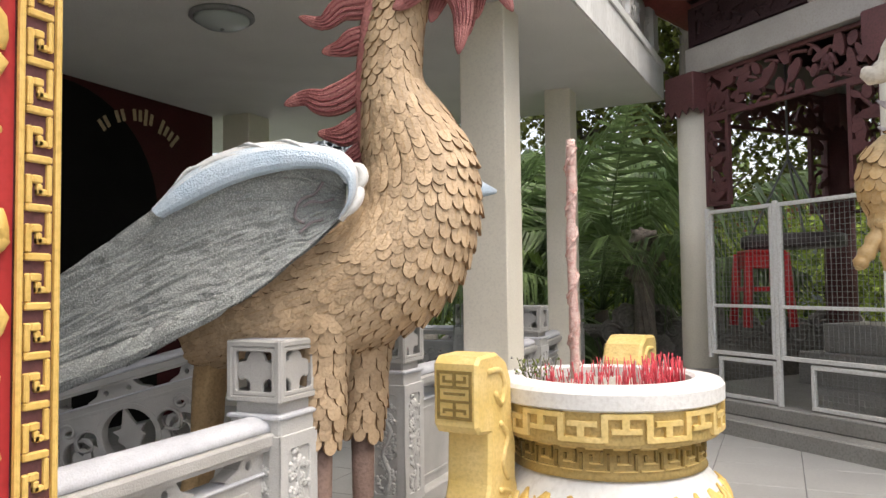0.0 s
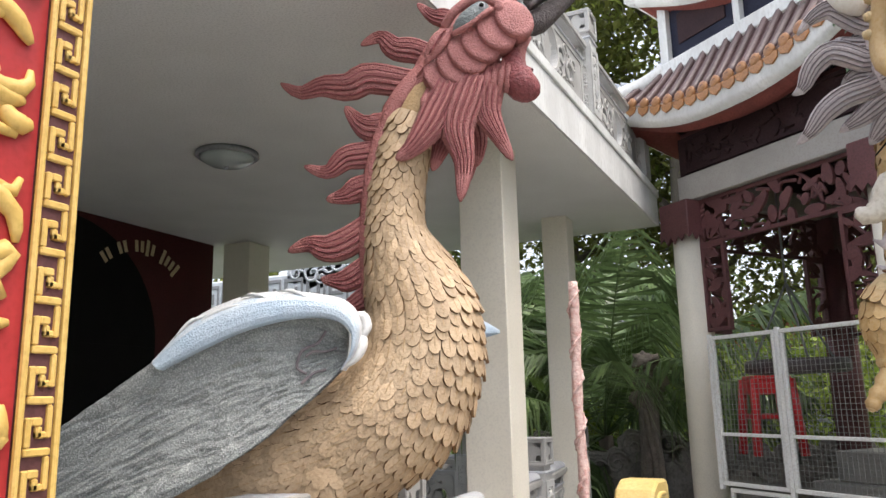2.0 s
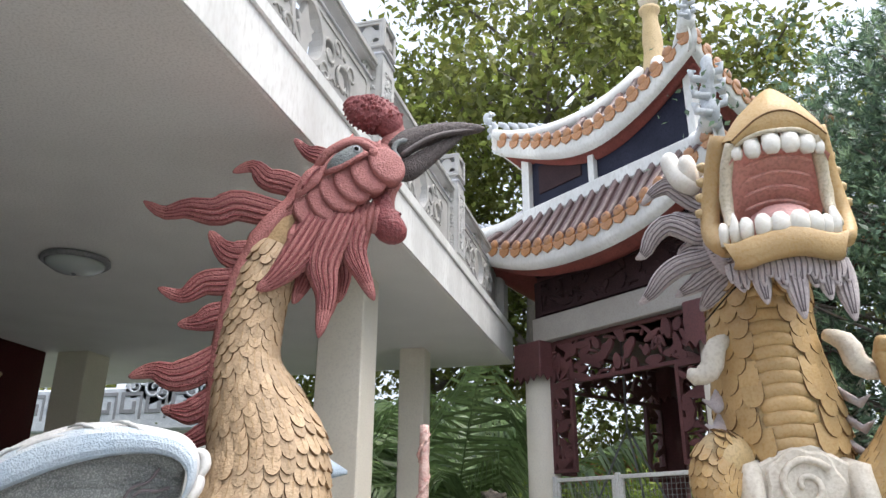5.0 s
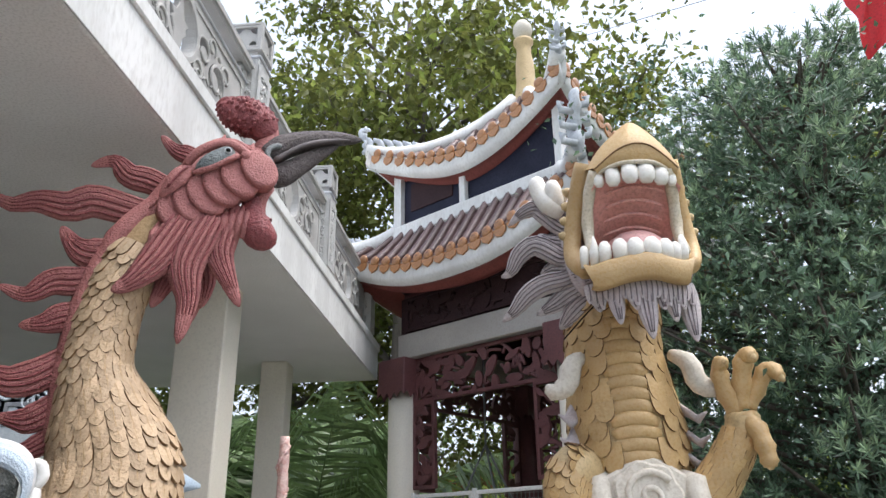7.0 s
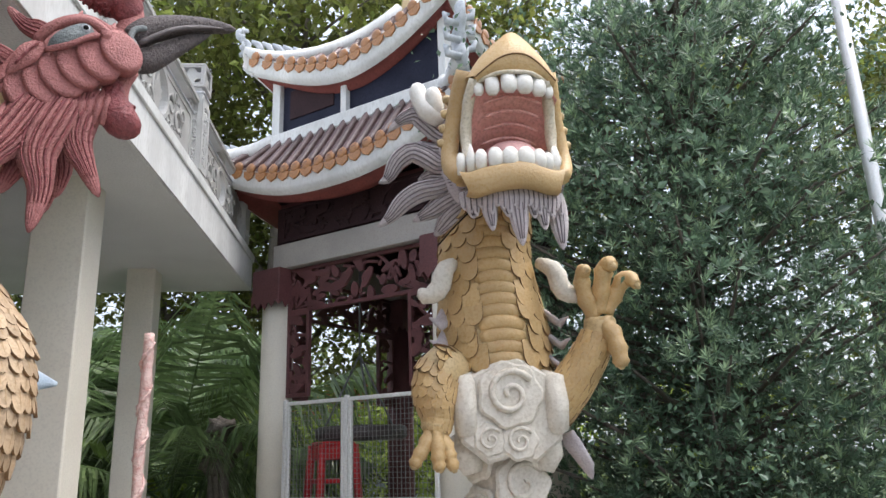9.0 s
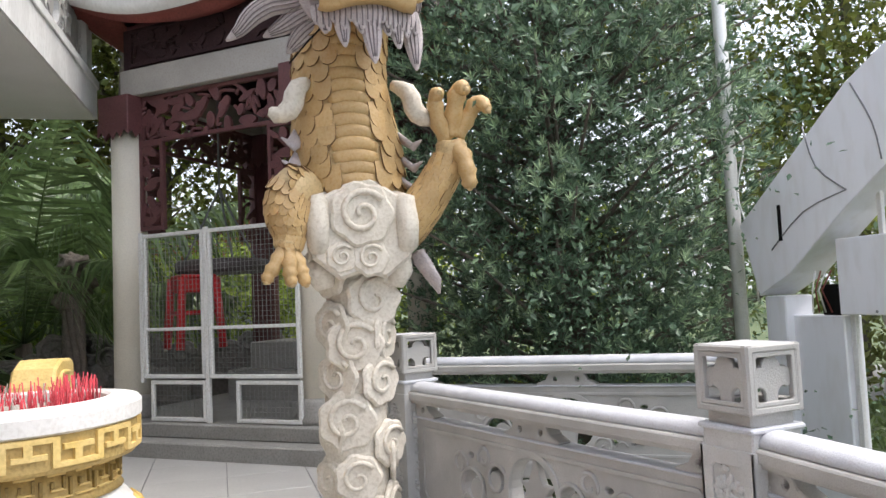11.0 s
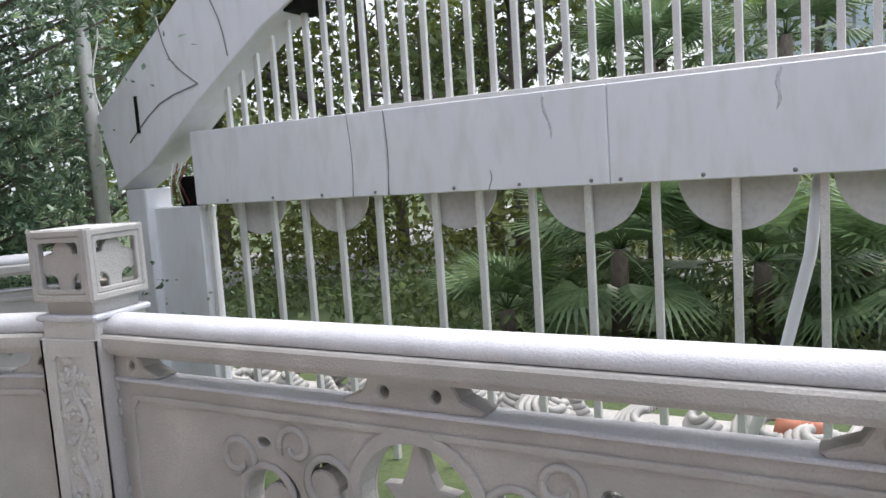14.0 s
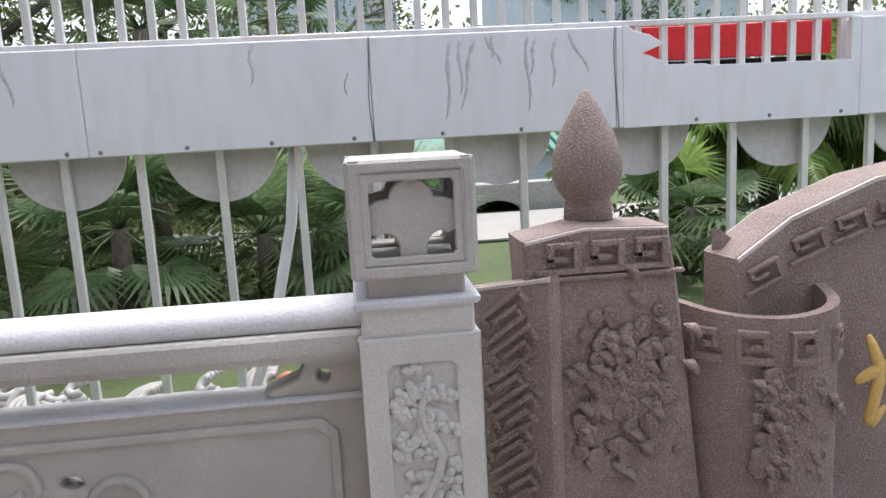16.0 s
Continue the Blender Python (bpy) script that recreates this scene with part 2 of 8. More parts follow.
M_PALM_FAN = leafy("fan_palm_leaf", (0.10, 0.17, 0.075), (0.22, 0.31, 0.145), 0.35, 0.35, 0.3)
M_GLASS = bpy.data.materials.new("lamp_glass")
M_GLASS.use_nodes = True
M_GLASS.node_tree.nodes["Principled BSDF"].inputs["Base Color"].default_value = (0.42, 0.46, 0.45, 1)
M_GLASS.node_tree.nodes["Principled BSDF"].inputs["Roughness"].default_value = 0.2


# ---- shaping tools ----
class Shape:
    """Vertices and faces gathered for one mesh, with a material for each face."""

    def __init__(self):
        self.v, self.f, self.m, self.s, self.mats, self.count = [], [], [], [], [], 0

    def add(self, verts, faces, mat, smooth=False, m=None):
        verts = np.asarray(verts, float).reshape(-1, 3)
        if m is not None:
            m = np.array(m)
            verts = verts @ m[:3, :3].T + m[:3, 3]
        if mat not in self.mats:
            self.mats.append(mat)
        k = self.mats.index(mat)
        self.v.append(verts)
        base = self.count
        self.f += [tuple(i + base for i in face) for face in faces]
        self.m += [k] * len(faces)
        self.s += [smooth] * len(faces)
        self.count += len(verts)
        return self

    def mesh(self, name):
        me = bpy.data.meshes.new(name)
        me.from_pydata(np.concatenate(self.v).tolist(), [], self.f)
        for mat in self.mats:
            me.materials.append(mat)
        me.polygons.foreach_set("material_index", self.m)
        me.polygons.foreach_set("use_smooth", self.s)
        me.update()
        return me

    def box(self, x0, x1, y0, y1, z0, z1, mat, b=0.006, m=None):
        b = min(b, 0.45 * min(x1 - x0, y1 - y0, z1 - z0))
        if b <= 0:
            v = [(x, y, z) for z in (z0, z1) for x, y in ((x0, y0), (x1, y0), (x1, y1), (x0, y1))]
            return self.add(v, [(3, 2, 1, 0), (4, 5, 6, 7), (0, 1, 5, 4), (1, 2, 6, 5), (2, 3, 7, 6), (3, 0, 4, 7)], mat, False, m)
        rings = []
        for z, i in ((z0, b), (z0 + b, 0), (z1 - b, 0), (z1, b)):
            j = b if i == 0 else b
            rings.append([(x0 + i + j, y0 + i, z), (x1 - i - j, y0 + i, z), (x1 - i, y0 + i + j, z), (x1 - i, y1 - i - j, z), (x1 - i - j, y1 - i, z),
                          (x0 + i + j, y1 - i, z), (x0 + i, y1 - i - j, z), (x0 + i, y0 + i + j, z)])
        v = [p for r in rings for p in r]
        f = [tuple(range(7, -1, -1)), tuple(range(24, 32))]
        for k in range(3):
            f += [(8 * k + i, 8 * k + (i + 1) % 8, 8 * k + 8 + (i + 1) % 8, 8 * k + 8 + i) for i in range(8)]
        return self.add(v, f, mat, False, m)

    def tube(self, pts, radii, mat, segs=10, flat=1.0, side=None, groove=0.0, grooves=0, smooth=True, caps=True):
        """A tube along pts; flat squeezes it across side (a direction), grooves cut ridges along it."""
        pts = [Vector(p) for p in pts]
        n = len(pts)
        radii = [radii] * n if isinstance(radii, (int, float)) else radii
        v, prev = [], None
        for i, p in enumerate(pts):
            d = (pts[min(i + 1, n - 1)] - pts[max(i - 1, 0)]).normalized()
            if side is not None:
                a = Vector(side) - d * d.dot(Vector(side))
            elif prev is not None:
                a = prev - d * d.dot(prev)
            else:
                a = d.orthogonal()
            a.normalize()
            prev = a
            c = d.cross(a)
            for k in range(segs):
                w = 2 * math.pi * k / segs
                r = radii[i] * (1 - groove * (0.5 + 0.5 * math.cos(w * grooves)) if grooves else 1)
                v.append(p + a * (math.cos(w) * r * flat) + c * (math.sin(w) * r))
        f = [(i * segs + k, i * segs + (k + 1) % segs, (i + 1) * segs + (k + 1) % segs, (i + 1) * segs + k) for i in range(n - 1) for k in range(segs)]
        if caps:
            f += [tuple(range(segs - 1, -1, -1)), tuple(range((n - 1) * segs, n * segs))]
        return self.add([tuple(p) for p in v], f, mat, smooth)

    def lathe(self, prof, mat, segs=32, m=None, smooth=True):
        """A turned form from (radius, height) pairs about z."""
        v = [(r * math.cos(2 * math.pi * k / segs), r * math.sin(2 * math.pi * k / segs), z) for r, z in prof for k in range(segs)]
        f = [(i * segs + k, i * segs + (k + 1) % segs, (i + 1) * segs + (k + 1) % segs, (i + 1) * segs + k) for i in range(len(prof) - 1) for k in range(segs)]
        f += [tuple(range(segs - 1, -1, -1)), tuple(range((len(prof) - 1) * segs, len(prof) * segs))]
        return self.add(v, f, mat, smooth, m)

    def plate(self, loops, depth, mat, m=None, bevel=0.003):
        """A flat plate in x, y with holes: nested closed loops, filled and thickened along z (centred)."""
        cu = bpy.data.curves.new("plate", "CURVE")
        cu.dimensions, cu.fill_mode, cu.extrude, cu.bevel_depth, cu.bevel_resolution = "2D", "BOTH", max(depth / 2 - bevel, 0.0005), bevel, 0
        for lp in loops:
            sp = cu.splines.new("POLY")
            sp.points.add(len(lp) - 1)
            for q, p in zip(sp.points, lp):
                q.co = (p[0], p[1], 0, 1)
            sp.use_cyclic_u = True
        ob = bpy.data.objects.new("plate", cu)
        me = bpy.data.meshes.new_from_object(ob)
        v = [tuple(q.co) for q in me.vertices]
        f = [tuple(p.vertices) for p in me.polygons]
        bpy.data.objects.remove(ob)
        bpy.data.curves.remove(cu)
        bpy.data.meshes.remove(me)
        return self.add(v, f, mat, False, m)

    def many(self, verts, faces, mats, mat, smooth=False):
        """The same small form at many 4 x 4 poses at once."""
        verts, mats = np.asarray(verts, float), np.asarray(mats, float)
        n, k = len(mats), len(verts)
        allv = np.einsum("nij,kj->nki", mats[:, :3, :3], verts) + mats[:, None, :3, 3]
        faces = [tuple(i + j * k for i in f) for j in range(n) for f in faces]
        return self.add(allv.reshape(-1, 3), faces, mat, smooth)


def part(name, shape, parent=None, label=""):
    """One mesh object under a thing or a part."""
    ob = new(name, shape.mesh(name) if isinstance(shape, Shape) else shape)
    if parent is not None:
        ob.parent = parent
    return tagged(ob, label)


def thing(name, label, category, shape=None, group="", kind=""):
    """A top-level thing: a mesh, or an Empty that carries its parts."""
    ob = new(name, shape.mesh(name) if shape is not None else None)
    return tagged(ob, label, category, group, kind)


def circle(x, y, r, n=20, ry=None):
    return [(x + r * math.cos(2 * math.pi * k / n), y + (ry or r) * math.sin(2 * math.pi * k / n)) for k in range(n)]


def rect(x0, x1, y0, y1, c=0.0):
    if not c:
        return [(x0, y0), (x1, y0), (x1, y1), (x0, y1)]
    return [(x0 + c, y0), (x1 - c, y0), (x1, y0 + c), (x1, y1 - c), (x1 - c, y1), (x0 + c, y1), (x0, y1 - c), (x0, y0 + c)]


def arc_points(cx, cy, r, a0, a1, n=10):
    return [(cx + r * math.cos(radians(a0 + (a1 - a0) * k / n)), cy + r * math.sin(radians(a0 + (a1 - a0) * k / n))) for k in range(n + 1)]


def glide(pts, n):
    """A smooth line of n points through the given ones."""
    p = np.array(pts, float)
    k = len(p)
    t = np.linspace(0, k - 1.0001, n)
    out = []
    for u in t:
        i = int(u)
        w = u - i
        a, b, c, d = p[max(i - 1, 0)], p[i], p[min(i + 1, k - 1)], p[min(i + 2, k - 1)]
        out.append(0.5 * (2 * b + (c - a) * w + (2 * a - 5 * b + 4 * c - d) * w ** 2 + (3 * b - a - 3 * c + d) * w ** 3))
    return np.array(out)


def upright(x, y, z, turn=0):
    """A plate's x, y laid into the world's horizontal and up, facing -y before the turn."""
    return pose(x, y, z, 0, 0, turn) @ pose(0, 0, 0, 90)

# ---- ground and terrace ----
FLOOR = 0.25
RAIL = 1.062  # top of the stone handrails
EDGE = pose(-1.66, 0, 0, 0, 0, -2.8)  # the hall's open front: x' = 0 at the slab's edge, y' along it


def edge(x, y, z=0.0):
    return EDGE @ Vector((x, y, z))


g = Shape()
g.add([(-400, -400, -0.45), (400, -400, -0.45), (400, 400, -0.45), (-400, 400, -0.45)], [(0, 1, 2, 3)], M_GROUND)
thing("ground", "flat green lawn and earth round the temple", "ground", g, kind="structure")
g = Shape()
g.box(8.4, 200, 10, 14, -0.43, -0.40, M_ROAD, 0)
g.box(11, 14, -60, 10, -0.43, -0.40, M_ROAD, 0)
thing("road", "pale paved path through the garden", "path", g, kind="structure")

floor = Shape()
floor.box(-7.5, 1.9, -6, 14, -0.44, FLOOR - 0.014, M_SEAM, 0)
floor = thing("floor", "glossy grey tiled terrace floor", "floor", floor, kind="structure")

# ---- hall: slab, columns, wall ----
s = Shape()
s.box(-6.6, 0, -6, 8.75, 3.60, 4.0, M_PLASTER, 0.01, EDGE)
s.box(-6.6, 0.03, -6, 8.78, 3.93, 4.02, M_WHITE, 0.008, EDGE)
s.box(0.002, 0.012, -6, 8.75, 3.604, 3.93, M_WHITE, 0.002, EDGE)
thing("ceiling", "plain off-white plaster soffit of the upper floor", "ceiling", s, kind="structure")


def column(x, y, w, top, label):
    c = Shape()
    c.box(x - w / 2, x + w / 2, y - w / 2, y + w / 2, FLOOR, top, M_CREAM, 0.008, pose(0, 0, 0))
    return thing("column", label, "column", c, kind="structure")


column(-2.0, 5.32, 0.34, 3.6, "square cream-painted concrete column carrying the slab")
column(-2.15, 7.83, 0.27, 3.6, "square cream-painted concrete column carrying the slab")
column(-5.80, 7.32, 0.38, 3.6, "square cream-painted column at the end of the dark wall")

w = Shape()
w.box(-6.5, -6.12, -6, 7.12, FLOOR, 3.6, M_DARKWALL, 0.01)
# the niche's shade, laid on the wall as flat black plates
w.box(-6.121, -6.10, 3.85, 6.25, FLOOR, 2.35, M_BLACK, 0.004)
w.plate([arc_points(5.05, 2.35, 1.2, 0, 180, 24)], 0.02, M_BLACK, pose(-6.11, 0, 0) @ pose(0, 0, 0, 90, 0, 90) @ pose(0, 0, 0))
thing("wall_back", "dark red lacquered hall wall, its arched niche a flat black shape of shade", "wall", w, kind="structure")
# ---- ceiling lamp ----
lamp = thing("ceiling_lamp", "round flush ceiling lamp with grey glass bowl", "lamp")
s = Shape().lathe([(0.10, 0), (0.23, -0.005), (0.235, -0.03), (0.215, -0.045), (0.20, -0.03)], M_SEAM, 40, pose(-3.78, 4.52, 3.60))
part("rim", s, lamp, "dark bronze rim")
s = Shape().lathe([(0.205, -0.03), (0.19, -0.06), (0.14, -0.09), (0.07, -0.107), (0.004, -0.112)], M_GLASS, 40, pose(-3.78, 4.52, 3.60))
part("bowl", s, lamp, "frosted glass bowl")
s = Shape().lathe([(0.012, -0.108), (0.018, -0.118), (0.004, -0.13)], M_SEAM, 12, pose(-3.78, 4.52, 3.60))
part("finial", s, lamp, "small metal knob")


# ---- carved stone balustrades ----
def clover(k):
    """Outline of the three-lobed bracket that fills each face of a post cap."""
    p = arc_points(-0.062 * k, 0.004, 0.032 * k, 260, 100, 7) + arc_points(0, 0.036 * k, 0.041 * k, 175, 5, 10) + arc_points(0.062 * k, 0.004, 0.032 * k, 80, -80, 7)
    return p + arc_points(0.058 * k, -0.055 * k, 0.034 * k, 90, 190, 6)[::1] + [(0.022 * k, -0.092 * k), (-0.022 * k, -0.092 * k)] + arc_points(-0.058 * k, -0.055 * k, 0.034 * k, -10, 90, 6)


def blossom(shape, w, h, mat, m, rnd):
    """Plum-branch relief on a recessed panel of width w and height h."""
    stem = glide([(0, -h / 2), (0.2 * w, -h * 0.3), (-0.12 * w, -h * 0.1), (0.24 * w, h * 0.12), (-0.05 * w, h * 0.28), (0.1 * w, h * 0.44)], 14)
    shape.tube([m @ Vector((p[0], p[1], 0.0)) for p in stem], [0.017 - 0.0006 * i for i in range(14)], mat, 6)
    for k in range(52):
        i = rnd.randrange(13)
        a = Vector((stem[i][0], stem[i][1], 0))
        e = Vector((rnd.uniform(-0.42, 0.42) * w, min(max(a.y + rnd.uniform(-0.1, 0.14) * h, -0.46 * h), 0.46 * h), 0))
        if k % 3 == 0:
            shape.tube([m @ a, m @ (0.5 * (a + e) + Vector((0.01, 0.01, 0))), m @ e], [0.010, 0.008, 0.006], mat, 5)
        for q in range(4):
            o = e + Vector((rnd.uniform(-0.02, 0.02), rnd.uniform(-0.012, 0.012), 0))
            shape.lathe([(0.013, -0.003), (0.010, 0.007), (0.002, 0.010)], mat, 7, m @ pose(o.x, o.y, 0))


def post_mesh():
    rnd = random.Random(5)
    h = RAIL + 0.275 - FLOOR
    neck = h - 0.235
    shaft, nk, cap, rel, fram, cage_, clov = [Shape() for _ in range(7)]
    shaft.box(-0.112, 0.112, -0.112, 0.112, 0, neck - 0.045, M_POST, 0.006)
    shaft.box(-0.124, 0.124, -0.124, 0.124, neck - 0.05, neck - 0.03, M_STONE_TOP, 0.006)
    for turn in (pose(0, 0, 0),):
        zc, ph = neck - 0.43, 0.54
        fr = [rect(-0.118, 0.118, -ph / 2 - 0.05, ph / 2 + 0.05), rect(-0.072, 0.072, -ph / 2, ph / 2, 0.014)]
        fram.plate(fr, 0.016, M_POST, turn @ upright(0, -0.113, zc), 0.003)
        blossom(rel, 0.14, ph, M_POST, turn @ upright(0, -0.112, zc), rnd)
    nk.box(-0.098, 0.098, -0.098, 0.098, neck - 0.035, neck + 0.02, M_STONE, 0.006)
    c = 0.118
    z0, z1 = neck + 0.015, h
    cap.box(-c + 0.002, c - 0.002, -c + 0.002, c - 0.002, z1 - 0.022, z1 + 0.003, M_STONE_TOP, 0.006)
    nk.box(-c + 0.002, c - 0.002, -c + 0.002, c - 0.002, z0 - 0.003, z0 + 0.022, M_STONE, 0.006)
    for turn in (pose(0, 0, 0),):
        zc = (z0 + z1) / 2
        hh = (z1 - z0) / 2
        cage_.plate([rect(-c, c, -hh, hh), rect(-c + 0.03, c - 0.03, -hh + 0.03, hh - 0.03, 0.008)], 0.024, M_STONE, turn @ upright(0, -c + 0.012, zc), 0.004)
        cage_.plate([rect(-c + 0.002, c - 0.002, -hh + 0.002, hh - 0.002), rect(-c + 0.016, c - 0.016, -hh + 0.016, hh - 0.016, 0.006)], 0.008, M_STONE, turn @ upright(0, -c - 0.002, zc), 0.003)
        cage_.plate([rect(-c + 0.024, c - 0.024, -hh + 0.024, hh - 0.024), rect(-c + 0.034, c - 0.034, -hh + 0.034, hh - 0.034, 0.008)], 0.010, M_STONE, turn @ upright(0, -c + 0.002, zc), 0.003)
        clov.plate([clover(1.0)], 0.016, M_STONE, turn @ upright(0, -c + 0.022, zc - 0.004), 0.003)
    return [(n, s.mesh(n)) for n, s in (("shaft", shaft), ("neck", nk), ("cap", cap))], [(n, s.mesh(n)) for n, s in (("panel_frame", fram), ("blossom_relief", rel), ("cap_frame", cage_), ("cap_fret", clov))]


POST = post_mesh()


def stone_post(x, y, turn=0, z=FLOOR):
    ob = thing("balustrade_post", "carved pale granite balustrade post with openwork lantern cap", "post", group="balustrade posts")
    for nm, me in POST[0]:
        part(nm, me, ob)
    for nm, me in POST[1]:
        for k in range(4):
            part(nm, me, ob).rotation_euler.z = radians(90 * k)
    ob.matrix_world = pose(x, y, z, 0, 0, turn)
    return ob


def swirl_hole(cx, cy, k, flip):
    q = arc_points(0, 0, 0.085, 215, -60, 14) + arc_points(0.018, -0.008, 0.047, -75, 195, 12)
    return [(cx + flip * k * a, cy + k * b) for a, b in q]


def stone_span(x0, y0, x1, y1, z=FLOOR, label="pale granite balustrade span with pierced cloud panel"):
    """Handrail, brackets and pierced panel between two posts."""
    ln = math.hypot(x1 - x0, y1 - y0) - 0.212
    tn = math.degrees(math.atan2(y1 - y0, x1 - x0))
    ob = thing("balustrade_span", label, "balustrade", group="balustrade spans")
    a, top = ln / 2, RAIL - FLOOR
    hr = Shape()
    half = [(0.070, -0.118), (0.072, -0.102), (0.085, -0.098), (0.086, -0.064), (0.080, -0.056), (0.058, -0.0535)]
    prof = [(-y, z_) for y, z_ in half] + half[::-1]
    n = len(prof)
    v = [(x, y, top + zz) for x in (-a, a) for y, zz in prof]
    f = [(i, (i + 1) % n, n + (i + 1) % n, n + i) for i in range(n)] + [tuple(range(n - 1, -1, -1)), tuple(range(n, 2 * n))]
    hr.add(v, f, M_STONE)
    bow = [(-0.068 * math.cos(w), -0.050 + 0.050 * math.sin(w) ** 0.75) for w in np.linspace(0, math.pi, 15)]
    bow = [(-0.060, -0.054)] + bow + [(0.060, -0.054)]
    # upper roll in the paler granite, its sky light painted in
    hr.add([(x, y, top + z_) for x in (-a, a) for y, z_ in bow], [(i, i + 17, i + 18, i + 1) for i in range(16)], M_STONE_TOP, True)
    part("handrail", hr, ob)
    for k, bx in enumerate((-a + 0.09, -0.0, a - 0.09)):
        br = Shape()
        if k == 1:
            out = [(-0.19, -0.205), (-0.20, -0.19), (-0.14, -0.165), (-0.11, -0.115), (0.11, -0.115), (0.14, -0.165), (0.20, -0.19), (0.19, -0.205)]
            holes = [circle(-0.075, -0.158, 0.02, 12), circle(0.075, -0.158, 0.02, 12)]
        else:
            sg = 1 if k == 0 else -1
            out = [(-sg * 0.09, -0.205), (sg * 0.10, -0.205), (sg * 0.115, -0.19), (sg * 0.05, -0.165), (sg * 0.02, -0.115), (-sg * 0.09, -0.115)]
            holes = [circle(0, -0.158, 0.02, 12)]
        br.plate([out] + holes, 0.075, M_STONE, upright(bx, 0, top), 0.005)
        part("bracket", br, ob)
    pn = Shape()
    p0, p1 = 0.10, top - 0.205
    ch, cz = p1 - p0, (p0 + p1) / 2
    r = min(0.18, ch * 0.36)
    holes = [circle(0, cz, r, 28)]
    for sg in (-1, 1):
        far = min(r + 0.30, a - 0.20)
        holes += [swirl_hole(sg * (r + 0.10), cz + 0.02, 1.0, sg), swirl_hole(sg * far, cz - 0.05, 1.25, -sg), circle(sg * (r + 0.115), cz - 0.115, 0.026, 10), circle(sg * (far + 0.02), cz + 0.115, 0.03, 10, 0.02)]
    pn.plate([rect(-a, a, p0, p1)] + holes, 0.07, M_STONE, upright(0, 0, 0), 0.005)
    for off in (-0.038, 0.038):
        pn.plate([rect(-a + 0.07, a - 0.07, p0 + 0.05, p1 - 0.045, 0.03), rect(-a + 0.085, a - 0.085, p0 + 0.065, p1 - 0.06, 0.03)], 0.012, M_STONE, upright(0, off, 0), 0.002)
        carve = Shape()
        for sg in (-1, 1):
            for cx, cy, k_, fl in ((r + 0.10, 0.02, 0.10, sg), (far, -0.05, 0.125, -sg), (r + 0.20, 0.12, 0.06, -sg), (r + 0.05, -0.14, 0.07, sg), (far + 0.12, 0.06, 0.07, sg)):
                if cx + k_ > a - 0.11:
                    continue
                pts = [(sg * cx + fl * k_ * (1 - 0.62 * q) * math.cos(3.7 - 6.6 * q), off + 0.0, cz + cy + k_ * (1 - 0.62 * q) * math.sin(3.7 - 6.6 * q)) for q in np.linspace(0, 1, 18)]
                carve.tube(pts, [0.004] + [0.011] * 15 + [0.008, 0.003], M_STONE, 6)
            for q in range(4):
                start = sg * (r + 0.03 + 0.10 * q)
                carve.tube([(start + sg * 0.075 * t, off, p0 + 0.10 + 0.03 * math.sin(math.pi * t) + 0.012 * q) for t in np.linspace(0, 1, 7)], 0.007, M_STONE, 5)
        part("cloud_relief", carve, ob)
        pn.plate([circle(0, cz, r + 0.028, 28), circle(0, cz, r - 0.002, 28)], 0.016, M_STONE, upright(0, off, 0), 0.003)
    pn.box(-a, a, -0.05, 0.05, p1 - 0.004, p1 + 0.008, M_STONE_TOP, 0.004)
    part("panel", pn, ob)
    ln_ = Shape()
    ln_.plate([[(-0.03, -r), (-0.05, -0.06), (-0.085, -0.02), (-0.07, 0.01), (-0.10, 0.045), (-0.05, 0.05), (-0.03, 0.09), (0, r), (0.03, 0.09), (0.05, 0.05), (0.10, 0.045), (0.07, 0.01), (0.085, -0.02), (0.05, -0.06), (0.03, -r)]], 0.04, M_STONE, upright(0, 0, cz), 0.005)
    part("lantern_motif", ln_, ob)
    bs = Shape()
    bs.box(-a, a, -0.10, 0.10, 0, 0.104, M_STONE, 0.008)
    part("plinth", bs, ob)
    ob.matrix_world = pose((x0 + x1) / 2, (y0 + y1) / 2, z, 0, 0, tn)
    return ob


def run(points, turns=None, z=FLOOR, spans=None):
    for i, p in enumerate(points):
        stone_post(p[0], p[1], (turns or [0] * 9)[i], z)
        if i + 1 < len(points) and (spans is None or spans[i]):
            stone_span(*p, *points[i + 1], z=z)


Q3, Q2, Q1 = (1.69, -0.06), (1.72, 2.38), (1.07, 4.62)
run([Q3, Q2, Q1], [0, 8, 18])
P1, P2, HALL = (-1.90, 2.60), (-2.10, 3.98), FLOOR + 0.07
run([(-1.88, 1.25), P1], None, HALL)
stone_post(*P2, 0, HALL)
stone_post(-2.12, 6.6, 0, HALL)
stone_span(*P2, -2.12, 6.6, HALL)
stone_post(-2.35, 8.9, 0, HALL)
stone_span(-2.12, 6.6, -2.35, 8.9, HALL)
stone_post(-4.55, 3.70, 24, FLOOR - 0.1)
ramp = stone_span(-4.55, 3.70, -3.34, 4.24, FLOOR, "pale granite stair balustrade span rising beside the hall")
ramp.matrix_world = pose(-3.94, 3.97, FLOOR + 0.06, 0, 0, 24) @ pose(0, 0, 0, 0, -15, 0)
stone_post(-3.9, 9.4)
stone_span(-5.6, 9.3, -3.9, 9.4)
stone_span(-3.9, 9.4, -2.35, 8.9)
# beyond the terrace: a second run behind the first
stone_span(1.25, 5.6, 3.2, 4.15, FLOOR + 0.06)

